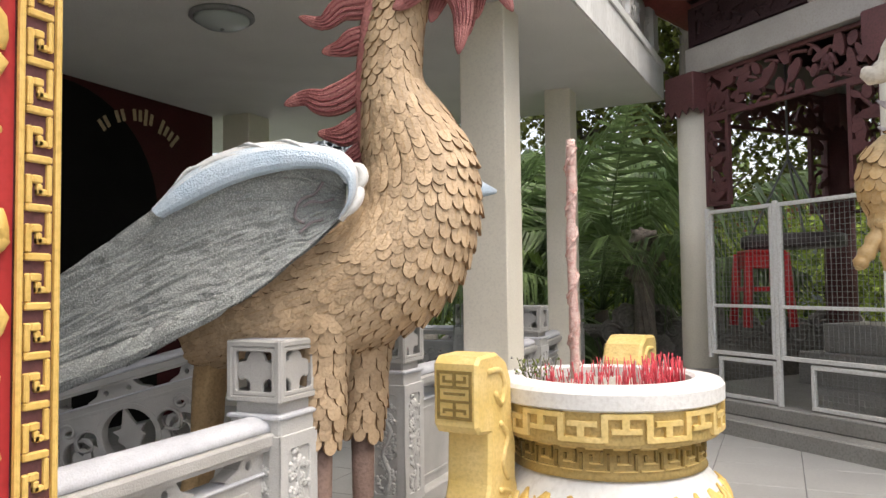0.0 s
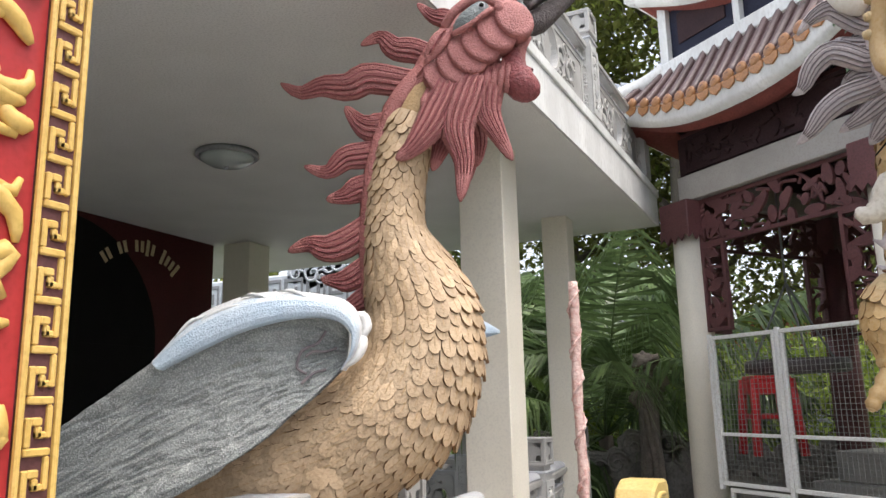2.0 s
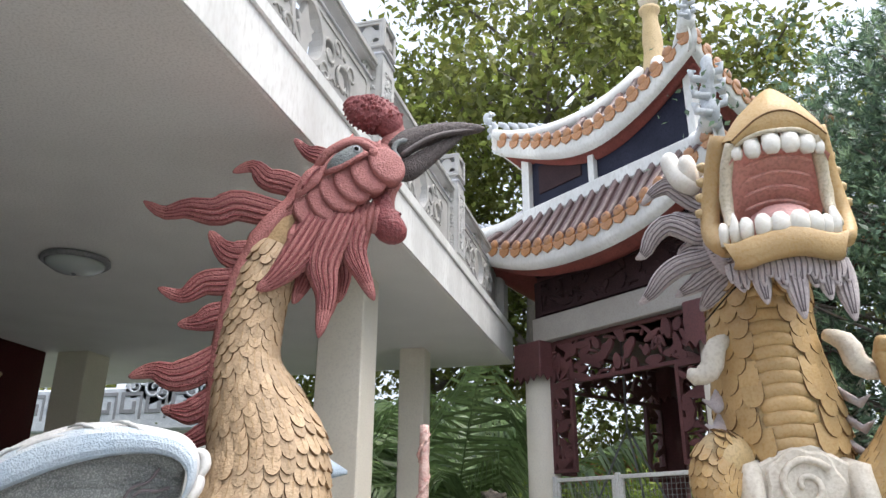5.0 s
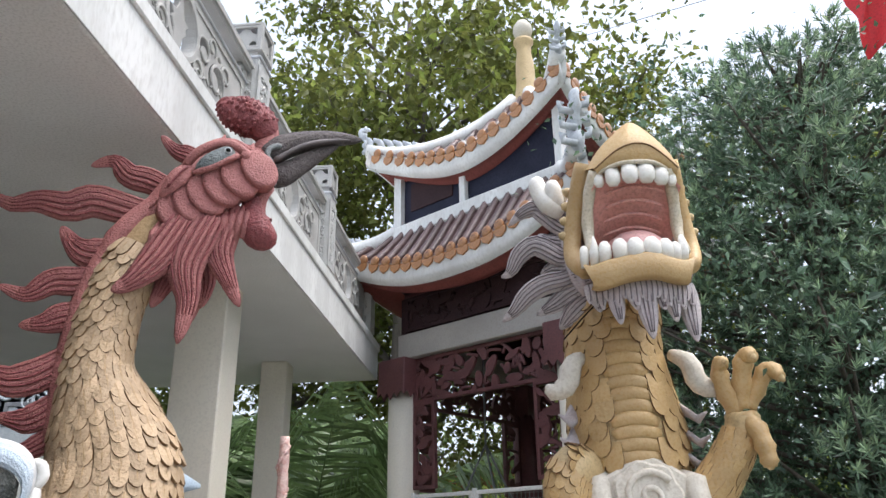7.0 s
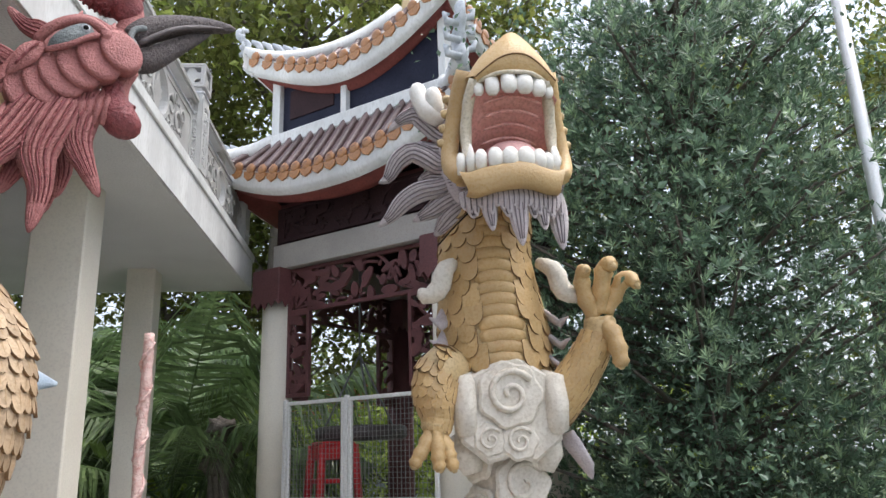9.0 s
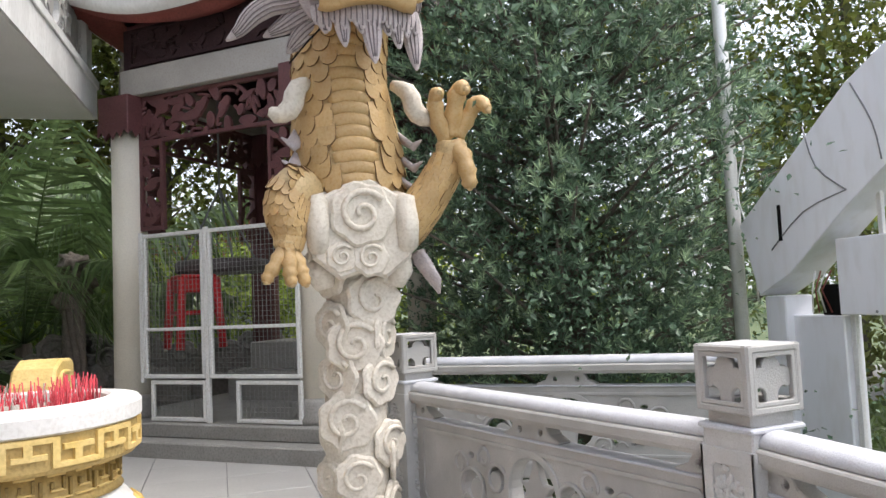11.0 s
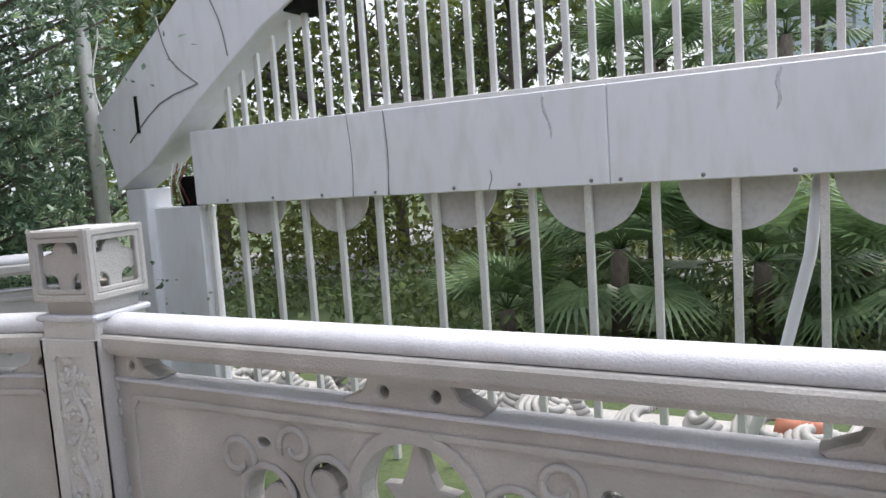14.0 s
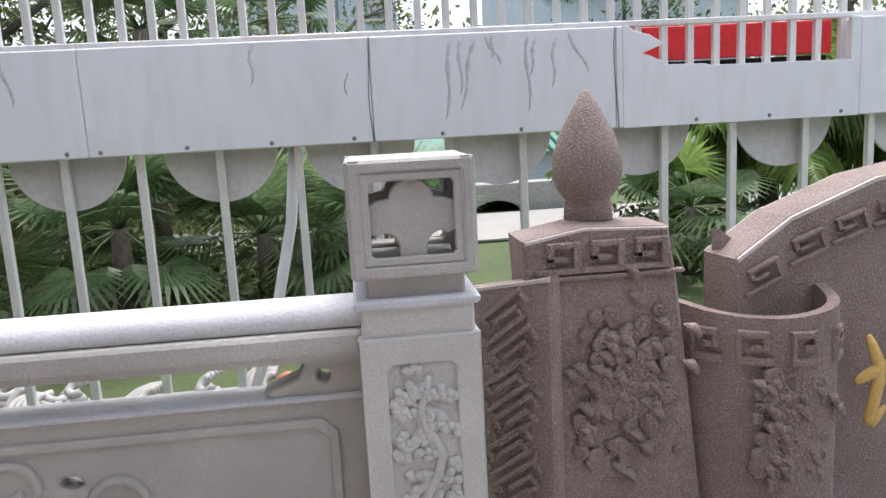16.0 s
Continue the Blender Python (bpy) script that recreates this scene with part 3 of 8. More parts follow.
# ---- upper balcony ----
for i, y in enumerate((0.2, 2.3, 4.4, 6.45, 8.55)):
    p = edge(-0.14, y)
    stone_post(p.x, p.y, -2.8, 4.02)
    if i:
        q = edge(-0.14, (0.2, 2.3, 4.4, 6.45, 8.55)[i - 1])
        stone_span(q.x, q.y, p.x, p.y, 4.02, "pale granite balcony balustrade span with pierced panel")

# ---- pavilion ----
PAV = pose(0.665, 8.415, 0, 0, 0, 50)
HW = 1.09
pav = thing("pavilion", "square two-tiered temple pavilion with upturned tiled roofs", "pavilion")
base = Shape()
base.box(-1.6, 1.6, -1.6, 1.6, FLOOR - 0.05, FLOOR + 0.14, M_PLINTH, 0.012, PAV)
base.box(-1.4, 1.4, -1.4, 1.4, FLOOR + 0.14, FLOOR + 0.27, M_PLINTH, 0.012, PAV)
part("plinth", base, pav, "grey stone stepped plinth")
for sx in (-1, 1):
    for sy in (-1, 1):
        c = Shape().lathe([(0.17, 0.45), (0.165, 3.40)], M_MAROON if sx + sy == 2 else M_CREAM, 28, PAV @ pose(sx * HW, sy * HW, 0))
        c = part("column", c, pav, "round maroon column" if sx + sy == 2 else "round cream column")
        b = Shape().lathe([(0.23, 0.50), (0.24, 0.56), (0.20, 0.62), (0.21, 0.70), (0.17, 0.74)], M_PLINTH, 28, PAV @ pose(sx * HW, sy * HW, 0))
        part("column_base", b, c, "dark stone drum")
        k = Shape()
        k.box(sx * HW - 0.2, sx * HW + 0.2, sy * HW - 0.2, sy * HW + 0.2, 3.40, 3.70, M_MAROON, 0.01, PAV)
        for q in range(4):
            m = PAV @ pose(sx * HW, sy * HW, 0, 0, 0, 90 * q) @ upright(0, -0.2, 3.40)
            k.plate([[(-0.2, 0.02), (-0.2, -0.10), (-0.15, -0.05), (-0.1, -0.12), (-0.05, -0.06), (0, -0.14), (0.05, -0.06), (0.1, -0.12), (0.15, -0.05), (0.2, -0.10), (0.2, 0.02)]], 0.012, M_MAROON, m, 0.002)
        part("capital", k, c, "maroon jagged-edged capital")


def fret(shape, x0, x1, y0, y1, mat, m, seed, depth=0.05):
    """Openwork of tangled branches and leaves within a rectangle."""
    r = random.Random(seed)
    n = max(3, int((x1 - x0) * (y1 - y0) * 60))
    shape.plate([rect(x0, x1, y0, y1), rect(x0 + 0.03, x1 - 0.03, y0 + 0.03, y1 - 0.03)], depth, mat, m, 0.003)
    for _ in range(n):
        x, y = r.uniform(x0 + 0.03, x1 - 0.03), r.uniform(y0 + 0.03, y1 - 0.03)
        w, h, a = r.uniform(0.05, 0.12), r.uniform(0.025, 0.05), r.uniform(0, 180)
        loop = [(px, py) for px, py in circle(0, 0, w, 9, h)]
        c, s_ = math.cos(radians(a)), math.sin(radians(a))
        loop = [(x + px * c - py * s_, y + px * s_ + py * c) for px, py in loop]
        loop = [(min(max(px, x0), x1), min(max(py, y0), y1)) for px, py in loop]
        shape.plate([loop], depth * r.uniform(0.5, 0.9), mat, m, 0.002)
    for _ in range(n // 2):
        x, y = r.uniform(x0 + 0.05, x1 - 0.05), r.uniform(y0, y1)
        pts = glide([(x, y), (x + r.uniform(-0.12, 0.12), y + r.uniform(-0.1, 0.1)), (x + r.uniform(-0.25, 0.25), y + r.uniform(-0.2, 0.2))], 6)
        pts = [m @ Vector((min(max(p[0], x0), x1), min(max(p[1], y0), y1), 0)) for p in pts]
        shape.tube(pts, 0.018, mat, 5)


for q in range(4):
    face = PAV @ pose(0, 0, 0, 0, 0, 90 * q)
    s = Shape()
    s.box(-HW, HW, -HW - 0.10, -HW + 0.10, 3.70, 3.97, M_BEAM, 0.008, face)
    part("beam", s, pav, "cream ring beam in a shaded tone")
    s = Shape()
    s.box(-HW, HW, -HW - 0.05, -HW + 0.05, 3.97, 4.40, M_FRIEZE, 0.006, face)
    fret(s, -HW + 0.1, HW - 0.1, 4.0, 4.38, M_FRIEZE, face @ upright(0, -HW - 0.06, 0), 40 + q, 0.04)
    part("frieze", s, pav, "maroon carved frieze darkened with eave shade")
    s = Shape()
    m = face @ upright(0, -HW, 0)
    fret(s, -HW + 0.16, HW - 0.16, 3.22, 3.69, M_MAROON, m, 10 + q)
    part("fretwork", s, pav, "maroon openwork carved valance")
    for sg in (-1, 1):
        s = Shape()
        x0, x1 = sorted((sg * (HW - 0.16), sg * (HW - 0.46)))
        fret(s, x0, x1, 2.35, 3.22, M_MAROON, m, 20 + q * 2 + sg)
        part("fretwork", s, pav, "maroon openwork carved bracket")
s = Shape()
s.box(-HW, HW, -HW, HW, 4.41, 4.46, M_MAROON, 0, PAV)
part("inner_ceiling", s, pav, "dark boarded ceiling")


def roof(he, ht, z0, z1, lift, name, under, bow=1.08, crest=0.4, sweep=2.4):
    """One tier: four curved slopes of round tiles with white eaves swept up at the corners."""
    def at(u, v, drop=0.0, inset=0.0):
        h = he + (ht - he) * v - inset
        reach = 1 + 0.10 * abs(u) ** 4 * (1 - v)
        z = z0 + (z1 - z0) * v ** bow + lift * abs(u) ** sweep * (1 - v) ** 1.5 - drop
        return Vector((u * h * reach, -h * (1 + 0.06 * abs(u) ** 4 * (1 - v)), z))

    body = part(name, Shape().box(-ht, ht, -ht, ht, z1 - 0.25, z1, M_WHITE, 0, PAV), pav, "upturned roof tier of brown glazed tiles")
    for q in range(4):
        face = PAV @ pose(0, 0, 0, 0, 0, 90 * q)
        nu, nv = 25, 9
        us, vs = np.linspace(-1, 1, nu), np.linspace(0, 1, nv)
        s = Shape()
        s.add([tuple(at(u, v)) for v in vs for u in us], [(j * nu + i, j * nu + i + 1, (j + 1) * nu + i + 1, (j + 1) * nu + i) for j in range(nv - 1) for i in range(nu - 1)], M_TILE, True, face)
        part("slope", s, body, "brown tile bed")
        s = Shape()
        rows = [(0.015, -0.01), (-0.005, 0.17), (0.03, 0.22), (0.07, 0.25)]
        vv = [tuple(at(u, 0, d, i)) for i, d in rows for u in us]
        s.add(vv, [(j * nu + i + 1, j * nu + i, (j + 1) * nu + i, (j + 1) * nu + i + 1) for j in range(3) for i in range(nu - 1)], M_WHITE, True, face)
        part("eave", s, body, "white plastered curved eave")
        s = Shape()
        vv = [tuple(at(u, 0, d, i)) for i, d in ((0.07, 0.25), (0.15, 0.26), (0.17, 0.31), (he - ht - 0.05, 0.24)) for u in us]
        s.add(vv, [(j * nu + i + 1, j * nu + i, (j + 1) * nu + i, (j + 1) * nu + i + 1) for j in range(3) for i in range(nu - 1)], under, True, face)
        part("soffit", s, body, "red painted eave underside")
        s = Shape()
        n = int(2 * he / 0.155)
        for k in range(n):
            u = -0.96 + 1.92 * (k + 0.5) / n
            # a row of cover tiles runs straight up the slope until it meets the hip
            x = u * he
            vmax = min(1.0, (he - abs(x)) / (he - ht)) if he > ht else 1
            if vmax < 0.08:
                continue
            pts = []
            for v in np.linspace(0, vmax, 8):
                h = he + (ht - he) * v
                pts.append(face @ (at(max(-1, min(1, x / h)), v) + Vector((0, 0, 0.015))))
            s.tube(pts, 0.042, M_TILE, 7)
        part("cover_tiles", s, body, "rows of dark glazed cover tiles")
        for k in range(n):
            u = -0.97 + 1.94 * (k + 0.5) / n
            p, p2 = at(u, 0), at(min(u + 0.02, 1), 0)
            ob = part("eave_tile", EAVE_TILE, body)
            ob.matrix_world = face @ Matrix.Translation(p + Vector((0, -0.01, 0.0))) @ pose(0, 0, 0, 0, -math.degrees(math.atan2(p2.z - p.z, p2.x - p.x + 1e-6)), 0)
        s = Shape()
        hip = [face @ (at(-1, v) + Vector((0, 0, 0.04))) for v in np.linspace(0, 1, 10)]
        s.tube(hip, [0.085] * 10, M_WHITE, 10, 1.0)
        part("hip_ridge", s, body, "white plastered hip ridge")
        if ht > 0.5:
            s = Shape()
            h = ht + 0.02
            s.box(-h, h, -h - 0.06, -h + 0.06, z1 - 0.10, z1 + 0.07, M_WHITE, 0.02, face)
            part("top_ridge", s, body, "white plastered ridge along the wall")
        s = Shape()
        tip = at(-1, 0)
        k_ = crest
        o = glide([(0.06, 0.06, 0), (0.0, 0.0, 0.14 * k_), (0.03, 0.03, 0.34 * k_), (-0.02, -0.02, 0.56 * k_), (-0.06, -0.06, 0.74 * k_), (-0.02, -0.02, 0.88 * k_), (0.03, 0.03, 0.82 * k_)], 18)
        s.tube([face @ (tip + Vector(p)) for p in o], [k_ * (0.15 - 0.0055 * i + 0.02 * math.sin(i * 2.1)) for i in range(17)] + [0.012], M_ORNAMENT, 12, 0.6)
        for k in range(6):
            a = tip + Vector((-0.03 + 0.02 * (k % 2), -0.03 + 0.02 * (k % 2), (0.08 + 0.12 * k) * k_))
            sg = 1 if k % 2 else -1
            side_ = Vector((sg * 0.13 * k_, -sg * 0.13 * k_, 0.04 * k_))
            s.tube([face @ a, face @ (a + side_), face @ (a + side_ * 1.1 + Vector((0, 0, 0.10 * k_))), face @ (a + side_ * 0.7 + Vector((0, 0, 0.11 * k_)))], [0.05 * k_, 0.05 * k_, 0.042 * k_, 0.012 * k_], M_ORNAMENT, 8)
        for k in range(6):
            a = tip + Vector((0.14 + 0.085 * k, 0.14 + 0.085 * k, 0.07 - 0.012 * k))
            s.tube([face @ a, face @ (a + Vector((-0.03, -0.03, 0.10))), face @ (a + Vector((-0.08, -0.08, 0.13))), face @ (a + Vector((-0.09, -0.09, 0.09)))], [0.055, 0.045, 0.03, 0.01], M_ORNAMENT, 8, 0.7)
        part("corner_ornament", s, body, "pale blue-grey curled corner ornament")
    return body


et = Shape()
et.lathe([(0.055, -0.02), (0.062, 0.0), (0.05, 0.012), (0.02, 0.016)], M_TILE_GOLD, 10, pose(0, 0, 0.02, 90))
et.plate([[(-0.075, -0.02), (0.075, -0.02), (0.06, -0.075), (0, -0.11), (-0.06, -0.075)]], 0.02, M_TILE_GOLD, upright(0.0, 0.0, 0.0), 0.004)
EAVE_TILE = et.mesh("eave_tile")
roof(1.60, 1.16, 4.56, 5.20, 0.42, "lower_roof", M_UNDER, crest=0.66)
s = Shape()
s.box(-1.12, 1.12, -1.12, 1.12, 4.95, 6.0, M_NAVY, 0, PAV)
upper = part("upper_wall", s, pav, "dark navy clerestory panels")
for q in range(4):
    face = PAV @ pose(0, 0, 0, 0, 0, 90 * q)
    for x, w in ((-1.125, 0.06), (-0.12, 0.04)):
        part("post", Shape().box(x - w, x + w, -1.185, -1.10, 5.0, 6.05, M_WHITE, 0.005, face), upper, "white post")
    part("lintel", Shape().box(-1.06, 1.06, -1.14, -1.115, 5.88, 6.0, M_UNDER, 0.005, face), upper, "red lintel board")
    part("vent_panel", Shape().box(-0.95, -0.30, -1.135, -1.118, 5.45, 5.80, M_FRIEZE, 0.004, face), upper)
roof(1.32, 0.12, 5.85, 7.05, 0.45, "upper_roof", M_UNDER, 1.6, 0.40, 1.8)
s = Shape().lathe([(0.16, 6.9), (0.17, 7.05), (0.14, 7.2), (0.12, 7.36), (0.125, 7.5), (0.115, 7.65), (0.095, 7.8), (0.10, 7.9), (0.13, 7.95), (0.13, 7.99), (0.07, 8.02)], M_DRAGON_PALE, 20, PAV)
finial = part("finial", s, pav, "yellow waisted finial")
s = Shape().lathe([(0.04, 8.0), (0.105, 8.06), (0.13, 8.14), (0.12, 8.22), (0.075, 8.29), (0.01, 8.32)], M_CLOUD, 20, PAV)
part("ball", s, finial, "pale round ball")

# ---- wire cage in front of the pavilion ----
CAGE = PAV @ pose(0, 0, 0, 0, 0, -90)  # the face towards the terrace
cage = thing("wire_gate", "white steel framed wire mesh gate across the pavilion", "gate")
YF = -HW - 0.22
for nm, x0, x1, z0, z1 in (("leaf", -0.70, 0.03, 0.92, 2.28), ("leaf", 0.08, 1.06, 0.92, 2.28), ("lower_leaf", -0.62, 0.03, 0.53, 0.90), ("lower_leaf", 0.37, 1.06, 0.53, 0.90)):
    leaf = Shape()
    for a, b, c, d in ((x0, x1, z0, z0 + 0.035), (x0, x1, z1 - 0.035, z1), (x0, x0 + 0.035, z0 + 0.035, z1 - 0.035), (x1 - 0.035, x1, z0 + 0.035, z1 - 0.035)):
        leaf.box(a, b, YF - 0.018, YF + 0.018, c, d, M_CAGE, 0.004, CAGE)
    if nm == "leaf":
        leaf.box(x0 + 0.035, x1 - 0.035, YF - 0.016, YF + 0.016, 1.36, 1.39, M_CAGE, 0.004, CAGE)
    leaf = part(nm, leaf, cage, "white painted steel frame")
    net = Shape()
    for x in np.arange(x0 + 0.05, x1 - 0.03, 0.045):
        net.box(x - 0.0016, x + 0.0016, YF - 0.002, YF + 0.002, z0 + 0.03, z1 - 0.03, M_MESH, 0, CAGE)
    for z in np.arange(z0 + 0.05, z1 - 0.03, 0.045):
        net.box(x0 + 0.03, x1 - 0.03, YF + 0.002, YF + 0.006, z - 0.0016, z + 0.0016, M_MESH, 0, CAGE)
    part("wire_mesh", net, leaf, "square wire mesh")
s = Shape()
s.box(0.035, 0.075, YF - 0.02, YF + 0.02, 0.45, 2.30, M_CAGE, 0.004, CAGE)
s.box(-0.745, -0.705, YF - 0.02, YF + 0.02, 0.88, 2.30, M_CAGE, 0.004, CAGE)
part("post", s, cage)

# inside the pavilion
tray = thing("hanging_tray", "dark round tray hanging on ropes in the pavilion", "tray")
part("disc", Shape().lathe([(0.46, 1.90), (0.5, 1.92), (0.5, 2.02), (0.47, 2.04)], M_BEAK, 32, pose(0.02, 8.75, 0.03)), tray)
for dx, dy in ((-0.4, 0.0), (0.36, 0.12), (0.1, -0.38)):
    part("rope", Shape().tube([(0.02 + dx, 8.75 + dy, 2.06), (0.0, 8.75, 2.86)], 0.012, M_SEAM, 6), tray)
part("rope", Shape().tube([(0.0, 8.75, 2.84), (0.0, 8.75, 4.42)], 0.012, M_SEAM, 6), tray)
st = thing("plastic_stool", "red plastic stool stacked on the steps", "stool")
s = Shape()
s.box(-0.16, 0.16, -0.16, 0.16, 0.62, 0.66, M_REDPLASTIC, 0.012)
part("seat", s, st)
for sx in (-1, 1):
    for sy in (-1, 1):
        part("leg", Shape().tube([(sx * 0.15, sy * 0.15, 0.63), (sx * 0.19, sy * 0.19, 0)], 0.038, M_REDPLASTIC, 6), st)
part("skirt", Shape().box(-0.168, 0.168, -0.168, 0.168, 0.50, 0.622, M_REDPLASTIC, 0.01), st)
part("stretcher", Shape().box(-0.17, 0.17, -0.17, 0.17, 0.30, 0.34, M_REDPLASTIC, 0.01), st)
st.matrix_world = pose(-0.28, 8.42, 1.15, 0, 0, 20) @ Matrix.Scale(1.15, 4)
steps = thing("stone_bench", "grey stone stepped benches inside the pavilion", "bench")
part("slab", Shape().box(-0.9, 1.1, 0.1, 1.0, 0.51, 0.85, M_PLINTH, 0.01, CAGE), steps)
part("slab", Shape().box(-0.7, 0.9, 0.25, 0.95, 0.85, 1.15, M_PLINTH, 0.01, CAGE), steps)

# ---- steel fence beyond the terrace ----
FX = 4.2
fence = thing("steel_fence", "stainless steel bar fence with white sheet-metal beam", "fence")
for i, (y0, y1) in enumerate(((2.75, 4.42), (1.35, 2.747), (-0.07, 1.347), (-1.37, -0.073), (-1.41, -1.373), (-2.76, -1.412), (-3.9, -2.762))):
    s = Shape()
    if i == 5:
        # torn cover: a ragged edge shows the board behind
        rip = [(-1.412, 1.305), (-1.412, 1.835), (-1.445, 1.832), (-1.460, 1.812), (-1.510, 1.795), (-1.555, 1.785), (-1.610, 1.752), (-1.625, 1.742), (-1.610, 1.728), (-1.575, 1.715), (-1.510, 1.690), (-1.570, 1.672), (-1.630, 1.640), (-1.650, 1.625), (-1.860, 1.622), (-1.900, 1.612), (-2.310, 1.610), (-2.710, 1.606), (-2.710, 1.835), (-2.760, 1.835), (-2.760, 1.305)]
        s.plate([rip], 0.012, M_PANEL, pose(FX - 0.084, 0, 0) @ pose(0, 0, 0, 90, 0, 90), 0.002)
        s.box(FX - 0.07, FX + 0.09, y0, y1, 1.305, 1.595, M_PANEL, 0.006)
    else:
        s.box(FX - 0.09, FX + 0.09, y0, y1, 1.305, 1.835, M_PANEL, 0.006)
    b = part("beam_panel", s, fence, "white sheet-metal beam cover")
    rv = Shape()
    for y in np.arange(y0 + 0.1, max(y1 - 0.05, y0 + 0.11), 0.42):
        rv.lathe([(0.012, 0), (0.008, 0.006), (0.002, 0.007)], M_SEAM, 8, pose(FX - 0.09, y, 1.33, 0, -90))
    part("rivets", rv, b)
for y in (4.39, 4.07, 3.77, 3.49, 3.2, 2.89, 2.47, 2.17, 1.83, 1.50, 1.13, 0.73, 0.33, -0.07, -0.47, -0.87, -1.27, -1.67, -2.07, -2.5, -2.9):
    part("bar", Shape().box(FX - 0.02, FX + 0.02, y - 0.021, y + 0.021, -0.45, 1.31, M_STEEL, 0.004), fence)
for k in range(52):
    y = 4.1 - 0.148 * k
    top = 2.0 + 0.9 * (4.45 - y) if y > 2.9 else 3.6
    part("bar", Shape().box(FX - 0.016, FX + 0.016, y - 0.019, y + 0.019, 1.60 if -2.76 < y < -1.41 else 1.83, top, M_STEEL, 0.003), fence)
for k, y in enumerate((3.95, 3.25, 2.33, 1.50, 0.73, 0.0, -0.75, -1.55, -2.4, -3.2)):
    r = 0.29 if k > 2 else 0.25
    s = Shape().plate([arc_points(0, 0.02, r, 180, 360, 22)], 0.02, M_SCALLOP, pose(FX + 0.05, y, 1.305) @ pose(0, 0, 0, 90, 0, 90), 0.003)
    part("scallop", s, fence, "white half-round valance plate")
s = Shape()
s.box(FX - 0.06, FX + 0.10, 4.42, 4.95, -0.45, 1.30, M_PANEL, 0.01)
part("gate_pier", s, fence, "white box pier")
s = Shape()
s.box(FX - 0.13, FX + 0.13, 4.9, 5.12, -0.45, 1.45, M_PANEL, 0.01)
part("gate_pier", s, fence, "white box pier")
s = Shape()
s.box(FX - 0.05, FX + 0.05, 4.45, 4.62, 1.30, 1.52, M_BLACK, 0.005)
for k in range(4):
    s.tube([(FX - 0.06, 4.5 + 0.05 * k, 1.62), (FX - 0.10, 4.56 + 0.03 * k, 1.48), (FX - 0.06, 4.52 + 0.06 * k, 1.32)], 0.006, M_CAGE if k % 2 else M_UNDER, 5)
part("junction_box", s, fence, "open box with loose wires")
s = Shape()
arch = [(5.30, 2.02), (5.12, 1.46), (4.78, 1.62), (4.25, 2.02), (3.6, 2.45), (2.9, 2.80), (2.0, 3.1), (2.0, 3.7), (3.0, 3.42), (4.15, 2.86)]
s.plate([arch], 0.34, M_PANEL, pose(FX, 0, 0) @ pose(0, 0, 0, 90, 0, 90), 0.006)
arch_ob = part("arch_panel", s, fence, "sloping white sheet-metal arch with dark seams")
s = Shape()
for pts in ([(4.55, 2.66), (4.45, 2.35), (4.2, 2.15)], [(4.2, 2.15), (4.6, 2.05), (4.95, 1.8)], [(4.1, 2.85), (3.95, 2.55), (3.9, 2.3)], [(3.1, 3.36), (3.0, 3.0), (2.95, 2.8)]):
    s.tube([(FX - 0.172, y, z) for y, z in glide(pts, 7)], 0.006, M_SEAM, 4)
s.box(FX - 0.178, FX - 0.168, 4.83, 4.86, 1.86, 2.13, M_BLACK, 0, pose(0, 0, 0))
s.box(FX - 0.14, FX + 0.14, 3.25, 3.42, 2.52, 2.60, M_BLACK, 0.004)
part("seam", s, arch_ob, "dark cracked seams")
s = Shape()
s.box(FX - 0.03, FX + 0.03, -3.9, 2.9, 1.838, 1.868, M_STEEL, 0.004)
part("rail", s, fence, "grey steel rail over the beam")
s = Shape()
for y, z0, dy, dz in ((-0.50, 1.82, 0.05, 0.42), (-0.72, 1.82, 0.02, 0.12), (-0.90, 1.82, 0.01, 0.40), (-0.55, 1.82, 0.02, 0.3), (-0.68, 1.82, -0.07, 0.16), (-0.95, 1.80, 0.05, 0.2), (-1.12, 1.82, -0.10, 0.22), (0.5, 1.82, 0.03, 0.2), (1.7, 1.82, -0.03, 0.25), (-0.62, 1.8, 0.09, 0.35), (-1.05, 1.79, 0.03, 0.25)):
    s.tube([(FX - 0.0905, y + dy * t + 0.012 * math.sin(6 * t), z0 - dz * t) for t in np.linspace(0, 1, 9)], [0.004, 0.010, 0.007, 0.012, 0.008, 0.006, 0.009, 0.006, 0.001], M_STAIN, 8, 0.12, (1, 0, 0))
part("stain", s, fence, "grey drip stains on the beam")
s = Shape()
rnd = random.Random(61)
for y0, z0, z1 in ((3.02, 1.31, 1.83), (2.747, 1.31, 1.83), (-0.07, 1.31, 1.83), (-1.372, 1.31, 1.83), (2.05, 1.31, 1.42), (0.05, 1.55, 1.66)):
    s.tube([(FX - 0.090, y0 + 0.012 * math.sin(4 * t + y0), z0 + (z1 - z0) * t) for t in np.linspace(0, 1, 9)], 0.0035, M_SEAM, 4)
part("crack", s, fence, "dark joints and drip stains")
s = Shape().tube([(FX + 0.05, 0.35, 1.31), (FX + 0.06, 0.40, 0.9), (FX + 0.08, 0.55, 0.3), (FX + 0.1, 0.85, -0.45)], 0.03, M_PANEL, 8)
part("brace", s, fence, "bent white tube")

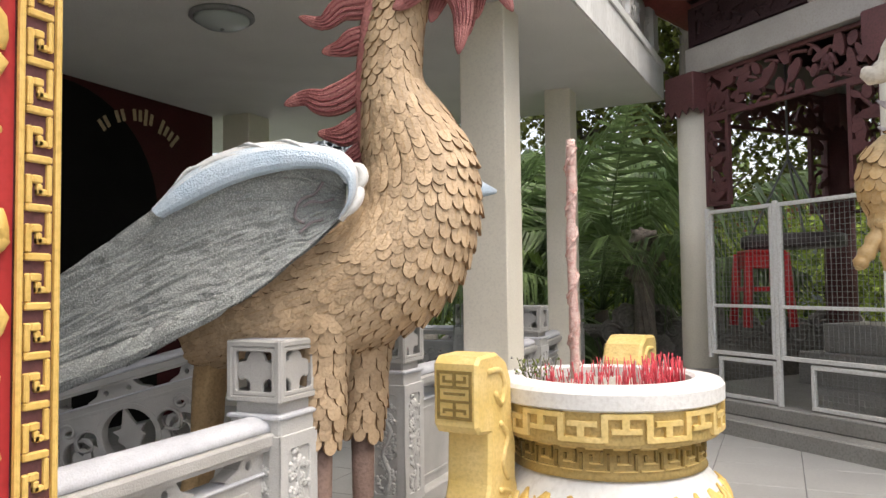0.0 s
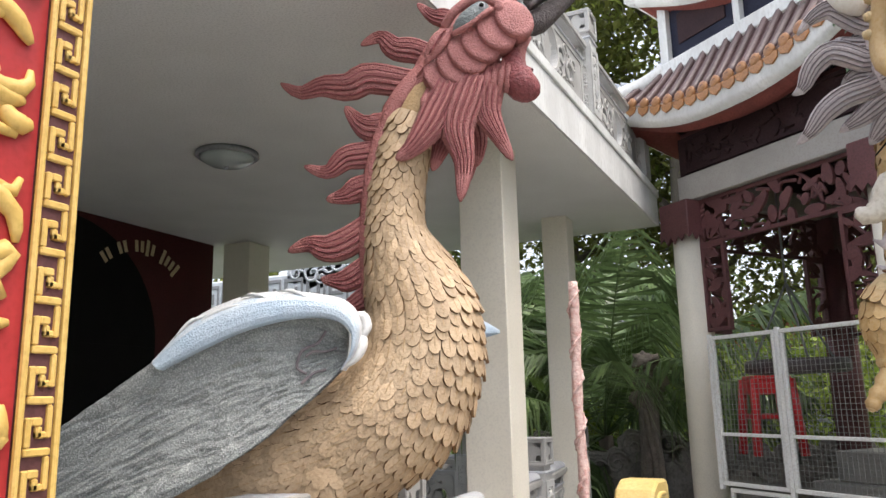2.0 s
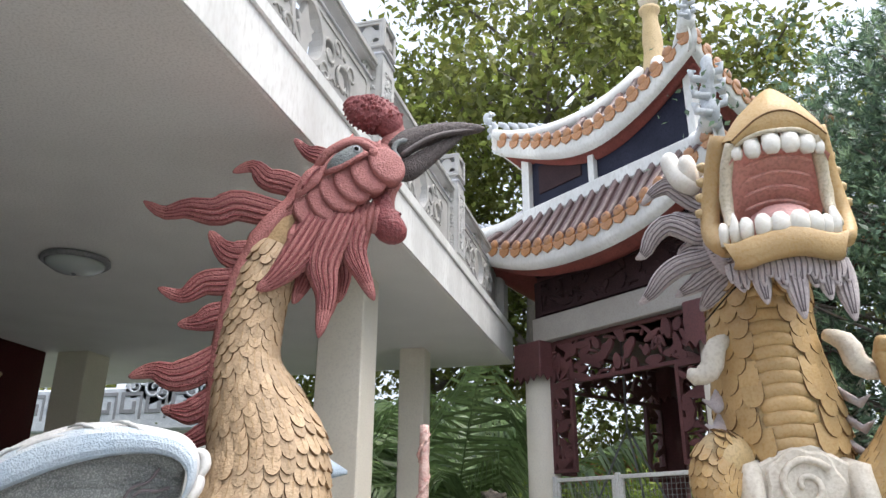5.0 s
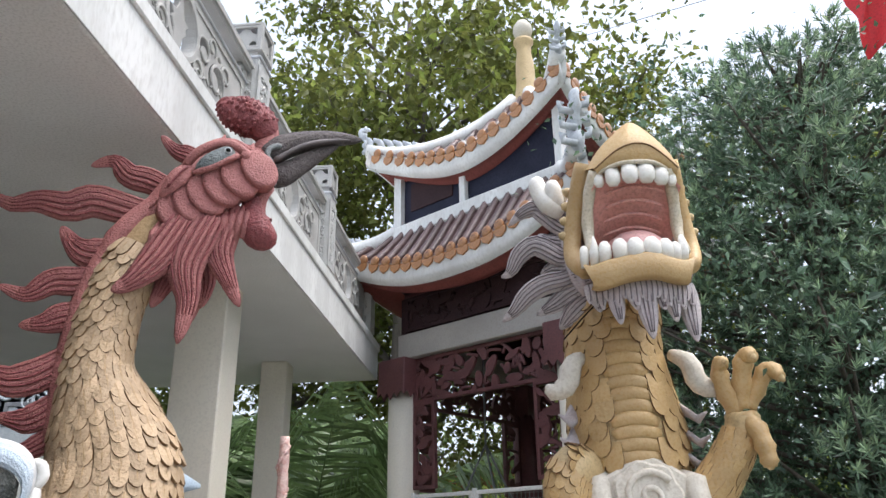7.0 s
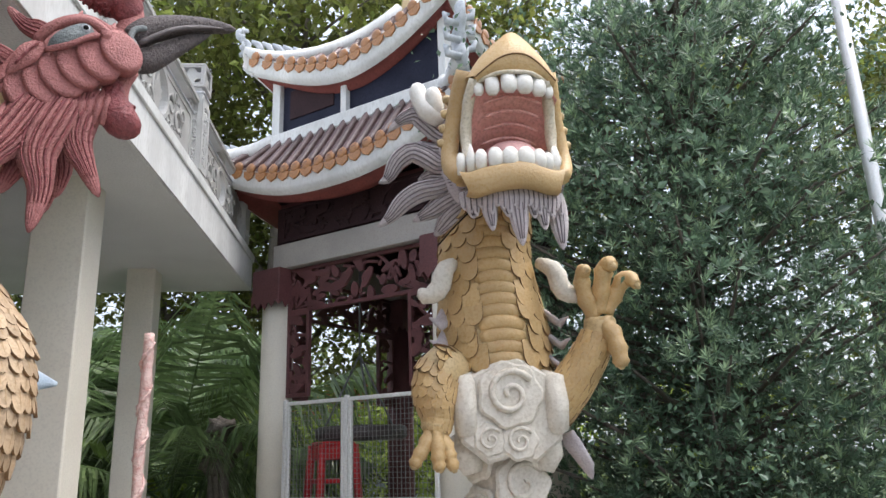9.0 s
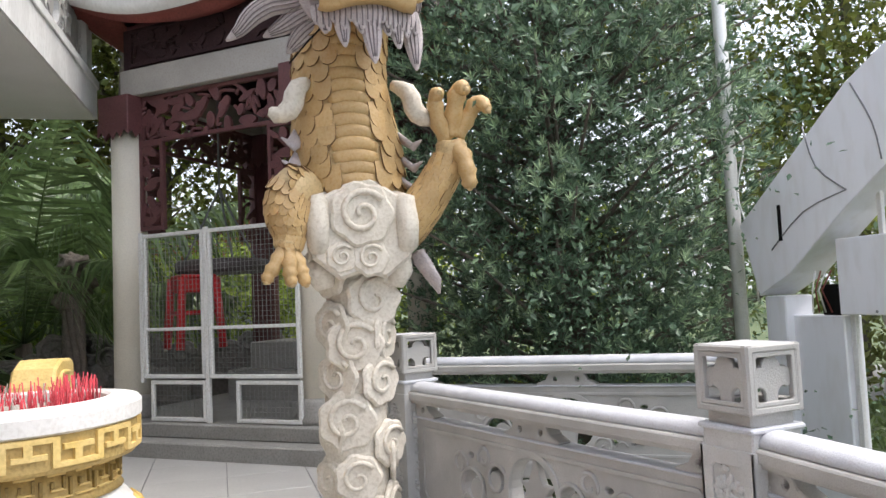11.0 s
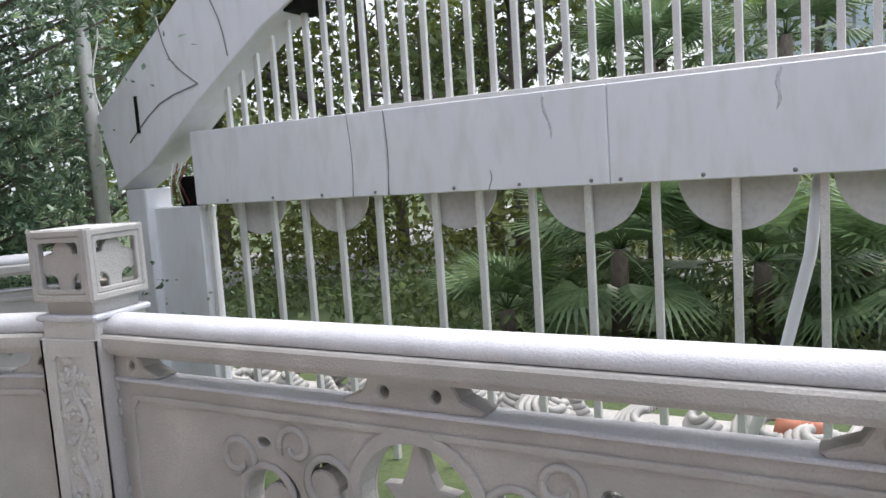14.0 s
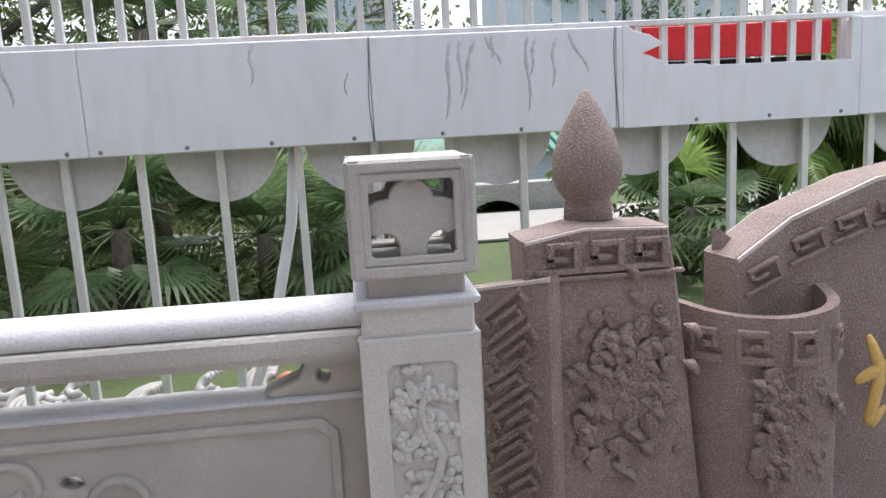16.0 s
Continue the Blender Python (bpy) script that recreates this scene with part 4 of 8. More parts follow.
# ---- phoenix statue ----
def scale_form(w, ln, th):
    """One overlapping scale: tip towards +x, outside towards +z."""
    out = [(0, -0.46 * w), (0.62 * ln, -0.5 * w), (0.82 * ln, -0.42 * w), (0.95 * ln, -0.24 * w), (ln, 0), (0.95 * ln, 0.24 * w), (0.82 * ln, 0.42 * w), (0.62 * ln, 0.5 * w), (0, 0.46 * w)]
    v = [(x, y, th * (0.4 + 0.6 * x / ln)) for x, y in out] + [(x, y, -th * 0.8) for x, y in out] + [(0.55 * ln, 0, th * 1.6)]
    f = [(i, (i + 1), 18) for i in range(8)] + [(8, 0, 18)] + [(9 + i, 10 + i, i + 1, i) for i in range(8)]
    return v, f


def scaled(shape, pts, radii, mat, w, local, flat=1.0, back=False, lo=0.0, hi=1.0, jitter=0.12, front_gap=None, seed=3, tilt=0.10, lift_=0.007, thin=1.0, long=1.0):
    """Rows of scales over a tube along pts, tips pointing along it. flat: the tube's width across local y against its depth."""
    rnd = random.Random(seed)
    P, R = glide(pts, 160), glide([(r, 0, 0) for r in radii], 160)[:, 0]
    seg = np.linalg.norm(np.diff(P, axis=0), axis=1)
    run_ = np.concatenate([[0], np.cumsum(seg)])
    total, pos, row, poses = run_[-1], lo * run_[-1], 0, []
    while pos < hi * total:
        i = min(int(np.searchsorted(run_, pos)), 158)
        r = R[i]
        ww = w * (0.72 + 0.28 * min(1, r / max(R)))
        d = Vector(P[min(i + 2, 159)] - P[max(i - 2, 0)]).normalized()
        side = Vector((0, 1, 0))
        up = side.cross(d).normalized()
        slope = (R[min(i + 3, 159)] - R[max(i - 3, 0)]) / max(1e-6, run_[min(i + 3, 159)] - run_[max(i - 3, 0)])
        n = max(5, int(2 * math.pi * r * (0.5 + 0.5 * flat) / (ww * 0.86)))
        for k in range(n):
            a = 2 * math.pi * (k + 0.5 * (row % 2)) / n
            if front_gap and abs((a - front_gap[0] + math.pi) % (2 * math.pi) - math.pi) < front_gap[1]:
                continue
            nrm = (side * math.cos(a) / flat + up * math.sin(a)).normalized()
            o = Vector(P[i]) + side * (math.cos(a) * r * flat) + up * (math.sin(a) * r)
            x = (d + nrm * (slope + tilt - 0.3 * max(0, slope) + rnd.uniform(-0.03, 0.04))).normalized()
            y = nrm.cross(x).normalized()
            z = x.cross(y)
            s_ = ww / 0.08 * (1 + rnd.uniform(-jitter, jitter))
            m = Matrix((x * s_, y * s_, z * s_ * thin)).transposed().to_4x4()
            m.translation = o + nrm * lift_
            poses.append(np.array(local @ m))
        pos += ww * 0.78
        row += 1
    v, f = scale_form(0.08, 0.115 * long, 0.009)
    if long > 1:
        ln_ = 0.115 * long
        shape.many([(0.30 * ln_, -0.003, 0.0150), (0.30 * ln_, 0.003, 0.0150), (0.80 * ln_, 0.0015, 0.0150), (0.80 * ln_, -0.0015, 0.0150)], [(0, 3, 2, 1)], poses, M_BODY, False)
    shape.many(v, f[:9], poses, mat, False)
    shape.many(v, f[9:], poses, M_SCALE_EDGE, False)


PH = pose(-1.35, 3.1, 0, 0, 0, 24)


def on(m, pts, y=0.0):
    """Points (along, up) or (along, across, up) of a statue's own frame, in the world."""
    return [m @ (Vector((p[0], y, p[1])) if len(p) == 2 else Vector(p)) for p in pts]


def flame(shape, m, base, tip, width, mat, sway=0.06, y=0.0, n=12, flat=0.5, grooves=5):
    """A wavy grooved lock from base to tip."""
    b, t = Vector((base[0], y, base[1])), Vector((tip[0], tip[2] if len(tip) > 2 else y, tip[1]))
    d = t - b
    up = Vector((0, 1, 0)).cross(d).normalized()
    pts = [b + d * (i / (n - 1)) + up * (sway * math.sin(2.2 * math.pi * i / (n - 1))) for i in range(n)]
    prof = [width * (0.75 + 0.35 * math.sin(math.pi * min(1, 1.5 * i / (n - 1)))) * (1 - (i / (n - 1)) ** 2.2) + 0.006 for i in range(n)]
    shape.tube([m @ p for p in pts], prof, mat, 48, flat, (m.to_3x3() @ Vector((0, 1, 0))), 0.30, grooves * 2)


ph = Shape()
SPINE = [(-0.02, 0, 3.16), (-0.13, 0, 3.0), (-0.21, 0, 2.80), (-0.245, 0, 2.62), (-0.25, 0, 2.45), (-0.205, 0, 2.28), (-0.155, 0, 2.10), (-0.165, 0, 1.90), (-0.265, 0, 1.71), (-0.47, 0, 1.585), (-0.73, 0, 1.50), (-0.96, 0, 1.43), (-1.12, 0, 1.38)]
GIRTH = [0.09, 0.10, 0.10, 0.105, 0.12, 0.175, 0.225, 0.25, 0.265, 0.24, 0.20, 0.14, 0.07]
ph.tube(on(PH, glide(SPINE, 60)), glide([(r, 0, 0) for r in GIRTH], 60)[:, 0].tolist(), M_BODY, 26, 0.92, PH.to_3x3() @ Vector((0, 1, 0)))
scaled(ph, SPINE, GIRTH, M_SCALE, 0.060, PH, 0.92, lo=0.10, hi=0.97, tilt=0.14, lift_=0.006, long=1.25)
for s0, y0, foot in ((-0.54, -0.09, -0.55), (-0.39, 0.10, -0.40)):
    leg = [(s0 + 0.02, y0, 1.55), (s0, y0, 1.30), (s0, y0, 1.12), (foot, y0, 1.02)]
    ph.tube(on(PH, leg), [0.13, 0.085, 0.07, 0.062], M_BODY, 14)
    scaled(ph, leg, [0.13, 0.088, 0.075, 0.07], M_SCALE, 0.062, PH, 1.0, lo=0.05, seed=int(100 * s0 + 90), tilt=0.15, lift_=0.009)
    ph.tube(on(PH, [(foot, y0, 1.05), (foot, y0, 0.7), (foot, y0, 0.34)]), [0.052, 0.046, 0.055], M_SHANK, 12)
    for k in range(3):
        ph.tube(on(PH, [(foot, y0, 0.36), (foot + 0.10, y0 + 0.05 * (k - 1), 0.31), (foot + 0.2, y0 + 0.11 * (k - 1), 0.27)]), [0.04, 0.03, 0.008], M_SHANK, 8)
tail = [(-0.98, 0.05, 1.46), (-1.04, 0.06, 1.2), (-1.06, 0.06, 0.95), (-1.14, 0.07, 0.62), (-1.24, 0.08, 0.34)]
ph.tube(on(PH, glide(tail, 14)), [0.14, 0.13, 0.12, 0.11, 0.10, 0.10, 0.095, 0.09, 0.09, 0.085, 0.08, 0.08, 0.07, 0.06], M_BODY, 18, 0.7, None, 0.2, 7)
# near wing: a broad gritty leaf of shallow feathers under a raised pale leading edge
UP_W = glide([(-0.42, 2.0), (-0.50, 2.085), (-0.64, 2.105), (-0.80, 2.07), (-0.96, 2.01), (-1.085, 1.915), (-1.257, 1.791), (-1.412, 1.681), (-1.66, 1.515), (-1.92, 1.34)], 50)
LO_W = glide([(-0.44, 1.86), (-0.537, 1.765), (-0.618, 1.70), (-0.70, 1.625), (-0.80, 1.555), (-0.91, 1.50), (-1.05, 1.43), (-1.17, 1.37), (-1.38, 1.29), (-1.70, 1.19)], 50)
SIDE_PH = PH.to_3x3() @ Vector((0, 1, 0))


def wing_depth(u):
    return -0.31 - 0.09 * math.sin(math.pi * min(1, u * 0.7))


def wing_point(u, v, out=0.0):
    i = u * 49
    k = min(int(i), 48)
    a = UP_W[k] * (1 - (i - k)) + UP_W[k + 1] * (i - k)
    b = LO_W[k] * (1 - (i - k)) + LO_W[k + 1] * (i - k)
    p = a * (1 - v) + b * v
    return Vector((p[0], wing_depth(u) + 0.05 * math.sin(math.pi * v) - out, p[1]))


def feather_relief(u, v):
    """Height of the shallow overlapping feathers: rows along the wing, each tip standing over the next root."""
    bend = 7 * u + 1.6 * noise.noise(Vector((u * 4, v * 3, 2.0)))
    quill = noise.noise(Vector((u * 7, v * 15 + bend, 1.0)))
    barb = noise.noise(Vector((u * 20, v * 46 + 2.5 * bend, 7.0)))
    score = max(0.0, 1 - 7 * abs(noise.noise(Vector((u * 6, v * 20 + bend, 11.0)))))
    return 0.008 * quill + 0.009 * barb - 0.010 * score


nu, nv = 210, 76
front = [PH @ wing_point(i / (nu - 1), j / (nv - 1), feather_relief(i / (nu - 1), j / (nv - 1))) for j in range(nv) for i in range(nu)]
rear = [PH @ wing_point(i / (nu - 1), j / (nv - 1), -0.07) for j in range(nv) for i in range(nu)]
quads = [(j * nu + i, j * nu + i + 1, (j + 1) * nu + i + 1, (j + 1) * nu + i) for j in range(nv - 1) for i in range(nu - 1)]
ph.add([tuple(p) for p in front], [q[::-1] for q in quads], M_WING, True)
ph.add([tuple(p) for p in rear], quads, M_WING, True)
rnd = random.Random(11)
for k in range(8):
    u0 = 0.44 + 0.065 * k
    a, b = wing_point(u0, 0.90, -0.008), wing_point(min(1, u0 + 0.09), 0.98, -0.012)
    e = b + Vector((-0.15 - 0.006 * k, 0, -0.085 - rnd.uniform(0, 0.03)))
    w = 0.030 + 0.0015 * k
    ph.tube([PH @ a, PH @ (a * 0.4 + b * 0.6), PH @ b, PH @ e], [w * 0.7, w, w * 0.9, 0.006], M_WING, 16, 0.3, SIDE_PH, 0.22, 6)
# scored swirls near the shoulder
for c in ([(0.10, 0.25), (0.13, 0.40), (0.18, 0.45), (0.20, 0.60), (0.16, 0.70)], [(0.05, 0.45), (0.09, 0.50), (0.14, 0.48), (0.17, 0.52)], [(0.08, 0.75), (0.13, 0.72), (0.18, 0.78)]):
    ph.tube([PH @ wing_point(u, v, 0.012) for u, v in glide(c, 14)], 0.006, M_MANE_LINE, 6, 0.5, SIDE_PH)
# leading edge: gritty blue below, bare white above
BAND_OUT = glide([(-1.115, 1.905), (-1.042, 1.994), (-0.961, 2.066), (-0.857, 2.117), (-0.752, 2.146), (-0.626, 2.152), (-0.50, 2.136), (-0.416, 2.109), (-0.368, 2.04), (-0.375, 1.94), (-0.435, 1.855)], 44)
BAND_IN = glide([(-1.075, 1.865), (-0.99, 1.910), (-0.90, 1.954), (-0.807, 1.995), (-0.70, 2.027), (-0.60, 2.045), (-0.51, 2.047), (-0.445, 2.030), (-0.402, 1.985), (-0.405, 1.92), (-0.440, 1.858)], 44)
ring = [(0.0, -0.02), (0.02, 0.030), (0.16, 0.040), (0.40, 0.040), (0.62, 0.030), (0.82, 0.010), (1.0, -0.03), (0.96, -0.09)]


def band_point(i, w, out):
    a, b = BAND_IN[i], BAND_OUT[i]
    u = 0.55 * (1 - i / 43)
    bump_ = 0.004 * noise.noise(Vector((i * 0.5, w * 3, 1.0)))
    return PH @ Vector((a[0] + (b[0] - a[0]) * w, wing_depth(u) - out - bump_, a[1] + (b[1] - a[1]) * w))


nb = len(ring)
bv = [tuple(band_point(i, w, o)) for i in range(44) for w, o in ring]
for k in range(nb - 1):
    ph.add(bv, [(i * nb + k, i * nb + k + 1, (i + 1) * nb + k + 1, (i + 1) * nb + k) for i in range(43)], M_WING_BLUE if k < 4 else M_WING_MIX if k < 5 else M_WING_WHITE, True)
ph.add(bv, [tuple(range(nb)), tuple(43 * nb + k for k in range(nb - 1, -1, -1))], M_WING_BLUE)
for i0, i1, w0, w1, r in ((8, 17, 0.66, 0.76, 0.006), (15, 20, 0.92, 0.70, 0.006), (20, 25, 0.95, 0.72, 0.006), (4, 12, 0.80, 0.88, 0.006)):
    ph.tube([band_point(int(round(i0 + (i1 - i0) * t)), w0 + (w1 - w0) * t + 0.08 * math.sin(5 * t), 0.05 - 0.05 * (w0 + (w1 - w0) * t)) for t in np.linspace(0, 1, 10)], [r * (0.4 + math.sin(math.pi * t)) for t in np.linspace(0, 1, 10)], M_WING_WHITE, 6)
# white shoulder lobes where the wing meets the breast
ph.tube([PH @ Vector(p) for p in glide([(-0.40, -0.29, 2.06), (-0.362, -0.29, 2.055), (-0.348, -0.29, 2.02), (-0.362, -0.30, 1.975)], 12)], [0.008, 0.012, 0.016, 0.018, 0.020, 0.020, 0.019, 0.020, 0.019, 0.016, 0.013, 0.007], M_RIM, 14, 1.3, SIDE_PH)
ph.tube([PH @ Vector(p) for p in glide([(-0.362, -0.29, 1.99), (-0.362, -0.30, 1.95), (-0.385, -0.31, 1.90), (-0.44, -0.31, 1.86)], 12)], [0.008, 0.012, 0.016, 0.018, 0.019, 0.019, 0.018, 0.016, 0.014, 0.011, 0.008, 0.004], M_RIM, 14, 1.3, SIDE_PH)
# far wing tip
ph.tube(on(PH, [(-0.25, 0.3, 2.14), (-0.05, 0.42, 2.11), (0.10, 0.50, 2.075), (0.215, 0.52, 2.058)]), [0.09, 0.10, 0.075, 0.012], M_WING_BLUE, 12, 0.6)
# red neck ridge, crest locks and beard
ph.tube(on(PH, glide([(-0.06, 3.22), (-0.19, 3.08), (-0.29, 2.92), (-0.345, 2.72), (-0.365, 2.52), (-0.375, 2.36), (-0.37, 2.18)], 20)), [0.075] * 6 + [0.055] * 10 + [0.045] * 4, M_CREST, 14, 0.8, None, 0.15, 6)
def curl(pts, width, y=0.0, y1=None, grooves=6, flat=0.5):
    """A grooved lock along a wavy line, swelling past its root and pinched to a point."""
    q = glide(pts, 18)
    y1 = y if y1 is None else y1
    line = [PH @ Vector((p[0], y + (y1 - y) * i / 17, p[1])) for i, p in enumerate(q)]
    prof = [width * (0.85 + 0.3 * math.sin(math.pi * min(1, 1.35 * i / 17))) * (1 - (i / 17) ** 3.0) ** 0.8 + 0.005 for i in range(18)]
    ph.tube(line, prof, M_CREST, 56, flat, SIDE_PH, 0.34, grooves * 2)
    # dark lines scored between the strands
    for k in range(-2, 3):
        off = width * 0.36 * k
        ln = []
        for i in range(1, 15):
            d = q[min(i + 1, 17)] - q[i - 1]
            nx, nz = -d[1], d[0]
            l_ = math.hypot(nx, nz) + 1e-9
            sh = off * (prof[i] / width)
            depth = flat * prof[i] * math.sqrt(max(0.02, 1 - (sh / prof[i]) ** 2))
            ln.append(PH @ Vector((q[i][0] + nx / l_ * sh, y + (y1 - y) * i / 17 - depth * 0.93, q[i][1] + nz / l_ * sh)))
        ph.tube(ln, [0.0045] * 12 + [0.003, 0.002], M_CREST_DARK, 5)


for pts, wd in (([(0.063, 3.393), (-0.021, 3.43), (-0.079, 3.446), (-0.143, 3.506)], 0.040), ([(-0.06, 3.235), (-0.16, 3.275), (-0.247, 3.289), (-0.313, 3.345), (-0.401, 3.306)], 0.052),
                ([(-0.12, 3.11), (-0.242, 3.13), (-0.369, 3.148), (-0.456, 3.108), (-0.569, 3.115), (-0.667, 3.086), (-0.757, 3.133)], 0.064), ([(-0.20, 2.945), (-0.335, 2.915), (-0.406, 2.940), (-0.469, 3.018)], 0.058),
                ([(-0.23, 2.84), (-0.367, 2.795), (-0.464, 2.779), (-0.546, 2.718), (-0.647, 2.747)], 0.052), ([(-0.27, 2.66), (-0.397, 2.640), (-0.468, 2.610), (-0.551, 2.594)], 0.052),
                ([(-0.33, 2.50), (-0.45, 2.41), (-0.54, 2.38), (-0.62, 2.40), (-0.71, 2.37)], 0.058), ([(-0.34, 2.33), (-0.44, 2.25), (-0.50, 2.24), (-0.57, 2.25)], 0.046), ([(-0.35, 2.2), (-0.43, 2.14), (-0.50, 2.13)], 0.036)):
    curl(pts, wd)
for pts, wd, y, y1 in (([(0.175, 3.16), (0.157, 3.06), (0.144, 2.941), (0.192, 2.826), (0.246, 2.714)], 0.060, -0.10, -0.12), ([(0.10, 3.10), (0.06, 3.0), (0.018, 2.857), (0.042, 2.707), (0.022, 2.535)], 0.070, -0.12, -0.14),
                       ([(0.0, 3.08), (-0.045, 2.97), (-0.10, 2.865), (-0.175, 2.77), (-0.241, 2.722)], 0.064, -0.12, -0.14), ([(0.03, 3.04), (0.0, 2.93), (-0.05, 2.80), (-0.09, 2.695)], 0.052, -0.05, -0.06),
                       ([(0.11, 3.12), (0.09, 2.95), (0.11, 2.84), (0.10, 2.74)], 0.055, 0.04, 0.04), ([(-0.06, 3.08), (-0.12, 2.9), (-0.19, 2.74)], 0.06, 0.08, 0.08), ([(0.1, 3.14), (0.08, 2.88), (0.06, 2.68)], 0.06, 0.10, 0.1)):
    curl(pts, wd, y, y1, 7, 0.45)
# throat folds between cheek and beard
for k in range(13):
    x = -0.13 + 0.030 * k
    ph.tube([PH @ Vector(p) for p in ((x + 0.035, -0.095, 3.05 + 0.012 * k), (x + 0.012, -0.125, 2.985 + 0.011 * k), (x, -0.12, 2.91 + 0.009 * k))], [0.014, 0.019, 0.012], M_CREST, 8)
# head: a long wedge from nape to beak
ph.tube(on(PH, glide([(-0.16, 3.02), (-0.05, 3.13), (0.06, 3.27), (0.17, 3.375), (0.27, 3.405), (0.345, 3.405)], 18)), [0.085, 0.10, 0.115, 0.13, 0.14, 0.148, 0.15, 0.15, 0.148, 0.145, 0.14, 0.135, 0.13, 0.125, 0.12, 0.112, 0.10, 0.08], M_CREST, 26, 0.72, SIDE_PH)
# overlapping cheek plates: the one at the beak lies on top
for i, (x, z, r) in enumerate(((-0.036, 3.094, 0.098), (0.021, 3.141, 0.100), (0.07, 3.185, 0.100), (0.127, 3.230, 0.098), (0.195, 3.276, 0.098), (0.272, 3.325, 0.096))):
    c = Vector((x, -0.112 - 0.0125 * i, z))
    m = PH @ Matrix.Translation(c) @ pose(0, 0, 0, 0, -127, 0) @ pose(0, 0, 0, 90) @ Matrix.Diagonal((1, 0.80, 1, 1)) @ pose(0, 0, 0, 8, 0, 0)
    ph.lathe([(r * 0.98, -0.05), (r, 0.006), (r * 0.965, 0.016), (r * 0.8, 0.019), (r * 0.4, 0.022), (0.005, 0.023)], M_CREST, 36, m)
# pointed ear leaf behind the eye
ph.tube([PH @ Vector(p) for p in glide([(0.0, -0.155, 3.30), (-0.04, -0.160, 3.255), (-0.075, -0.155, 3.205), (-0.115, -0.14, 3.145)], 10)], [0.006, 0.022, 0.032, 0.038, 0.040, 0.038, 0.034, 0.026, 0.016, 0.004], M_CREST, 16, 0.45, SIDE_PH)
ph.tube([PH @ Vector(p) for p in glide([(-0.02, -0.178, 3.285), (-0.05, -0.182, 3.245), (-0.09, -0.17, 3.18)], 8)], 0.005, M_CREST_DARK, 5)
# hair swept back over the crown
for k in range(9):
    x0, z0 = -0.02 + 0.022 * k, 3.235 + 0.026 * k
    ph.tube(on(PH, glide([(x0 + 0.02, z0), (x0 - 0.06, z0 - 0.045), (x0 - 0.13, z0 - 0.115)], 8), -0.118 + 0.012 * abs(k - 4)), [0.010, 0.014, 0.016, 0.017, 0.016, 0.014, 0.010, 0.003], M_CREST, 8)
# comb: a smooth stalk at the beak's root under a large pitted egg that leans back
ph.tube(on(PH, glide([(0.275, 3.46), (0.312, 3.53), (0.318, 3.60), (0.285, 3.66)], 10), -0.02), [0.045, 0.048, 0.05, 0.05, 0.048, 0.048, 0.05, 0.05, 0.045, 0.03], M_CREST, 18, 0.9, SIDE_PH)
comb = glide([(0.300, 3.545), (0.283, 3.615), (0.230, 3.655), (0.170, 3.672), (0.125, 3.700), (0.098, 3.738)], 20)
ph.tube([PH @ Vector((p[0], -0.03, p[1])) for p in comb], [0.028, 0.045, 0.062, 0.076, 0.086, 0.092, 0.095, 0.096, 0.096, 0.095, 0.092, 0.089, 0.085, 0.080, 0.074, 0.066, 0.056, 0.044, 0.03, 0.012], M_CREST_DARK, 28, 0.8, SIDE_PH)
rn = random.Random(15)
for k in range(240):
    i, w = rn.randrange(4, 18), rn.uniform(0, 2 * math.pi)
    rr = 0.094 * math.sin(math.pi * min(1, (i + 2) / 20)) ** 0.5
    d = Vector(comb[min(i + 1, 19)].tolist()) - Vector(comb[i - 1].tolist())
    nx = Vector((-d[1], 0, d[0])).normalized()
    q = Vector((comb[i][0], -0.03, comb[i][1])) + nx * math.cos(w) * rr * 0.96 + Vector((0, -0.8 * rr * math.sin(w), 0))
    ph.tube([PH @ (q + nx * 0.012), PH @ (q + Vector((0, -0.003, 0))), PH @ (q - nx * 0.012)], [0.003, 0.009, 0.003], M_CREST_DARK, 6)
# wattle: a smooth pink fold and a rough lobe hanging from it
ph.tube(on(PH, glide([(0.315, 3.30), (0.298, 3.24), (0.292, 3.17), (0.305, 3.11)], 8), -0.07), [0.045, 0.042, 0.036, 0.034, 0.034, 0.036, 0.036, 0.02], M_CREST, 14)
wat = glide([(0.275, 3.235), (0.265, 3.18), (0.275, 3.12), (0.305, 3.072), (0.345, 3.060), (0.380, 3.068)], 14)
ph.tube(on(PH, wat, -0.085), [0.02, 0.034, 0.044, 0.05, 0.056, 0.064, 0.072, 0.078, 0.080, 0.078, 0.072, 0.060, 0.042, 0.012], M_CREST_DARK, 22, 0.9, SIDE_PH)
# beak: a long hooked upper half over a shorter pitted lower one, with a rolled grey cere
ph.tube(on(PH, glide([(0.315, 3.465), (0.375, 3.525), (0.46, 3.573), (0.56, 3.610), (0.66, 3.634), (0.765, 3.648)], 16), -0.03), [0.052, 0.058, 0.060, 0.060, 0.058, 0.056, 0.053, 0.050, 0.047, 0.044, 0.041, 0.038, 0.034, 0.028, 0.020, 0.006], M_BEAK_ROUGH, 22, 0.95, SIDE_PH)
ph.tube(on(PH, glide([(0.33, 3.385), (0.385, 3.385), (0.45, 3.435), (0.53, 3.505), (0.60, 3.560), (0.65, 3.593)], 14), -0.03), [0.048, 0.054, 0.058, 0.057, 0.054, 0.050, 0.046, 0.042, 0.037, 0.033, 0.027, 0.020, 0.013, 0.005], M_BEAK_ROUGH, 20, 0.85, SIDE_PH)
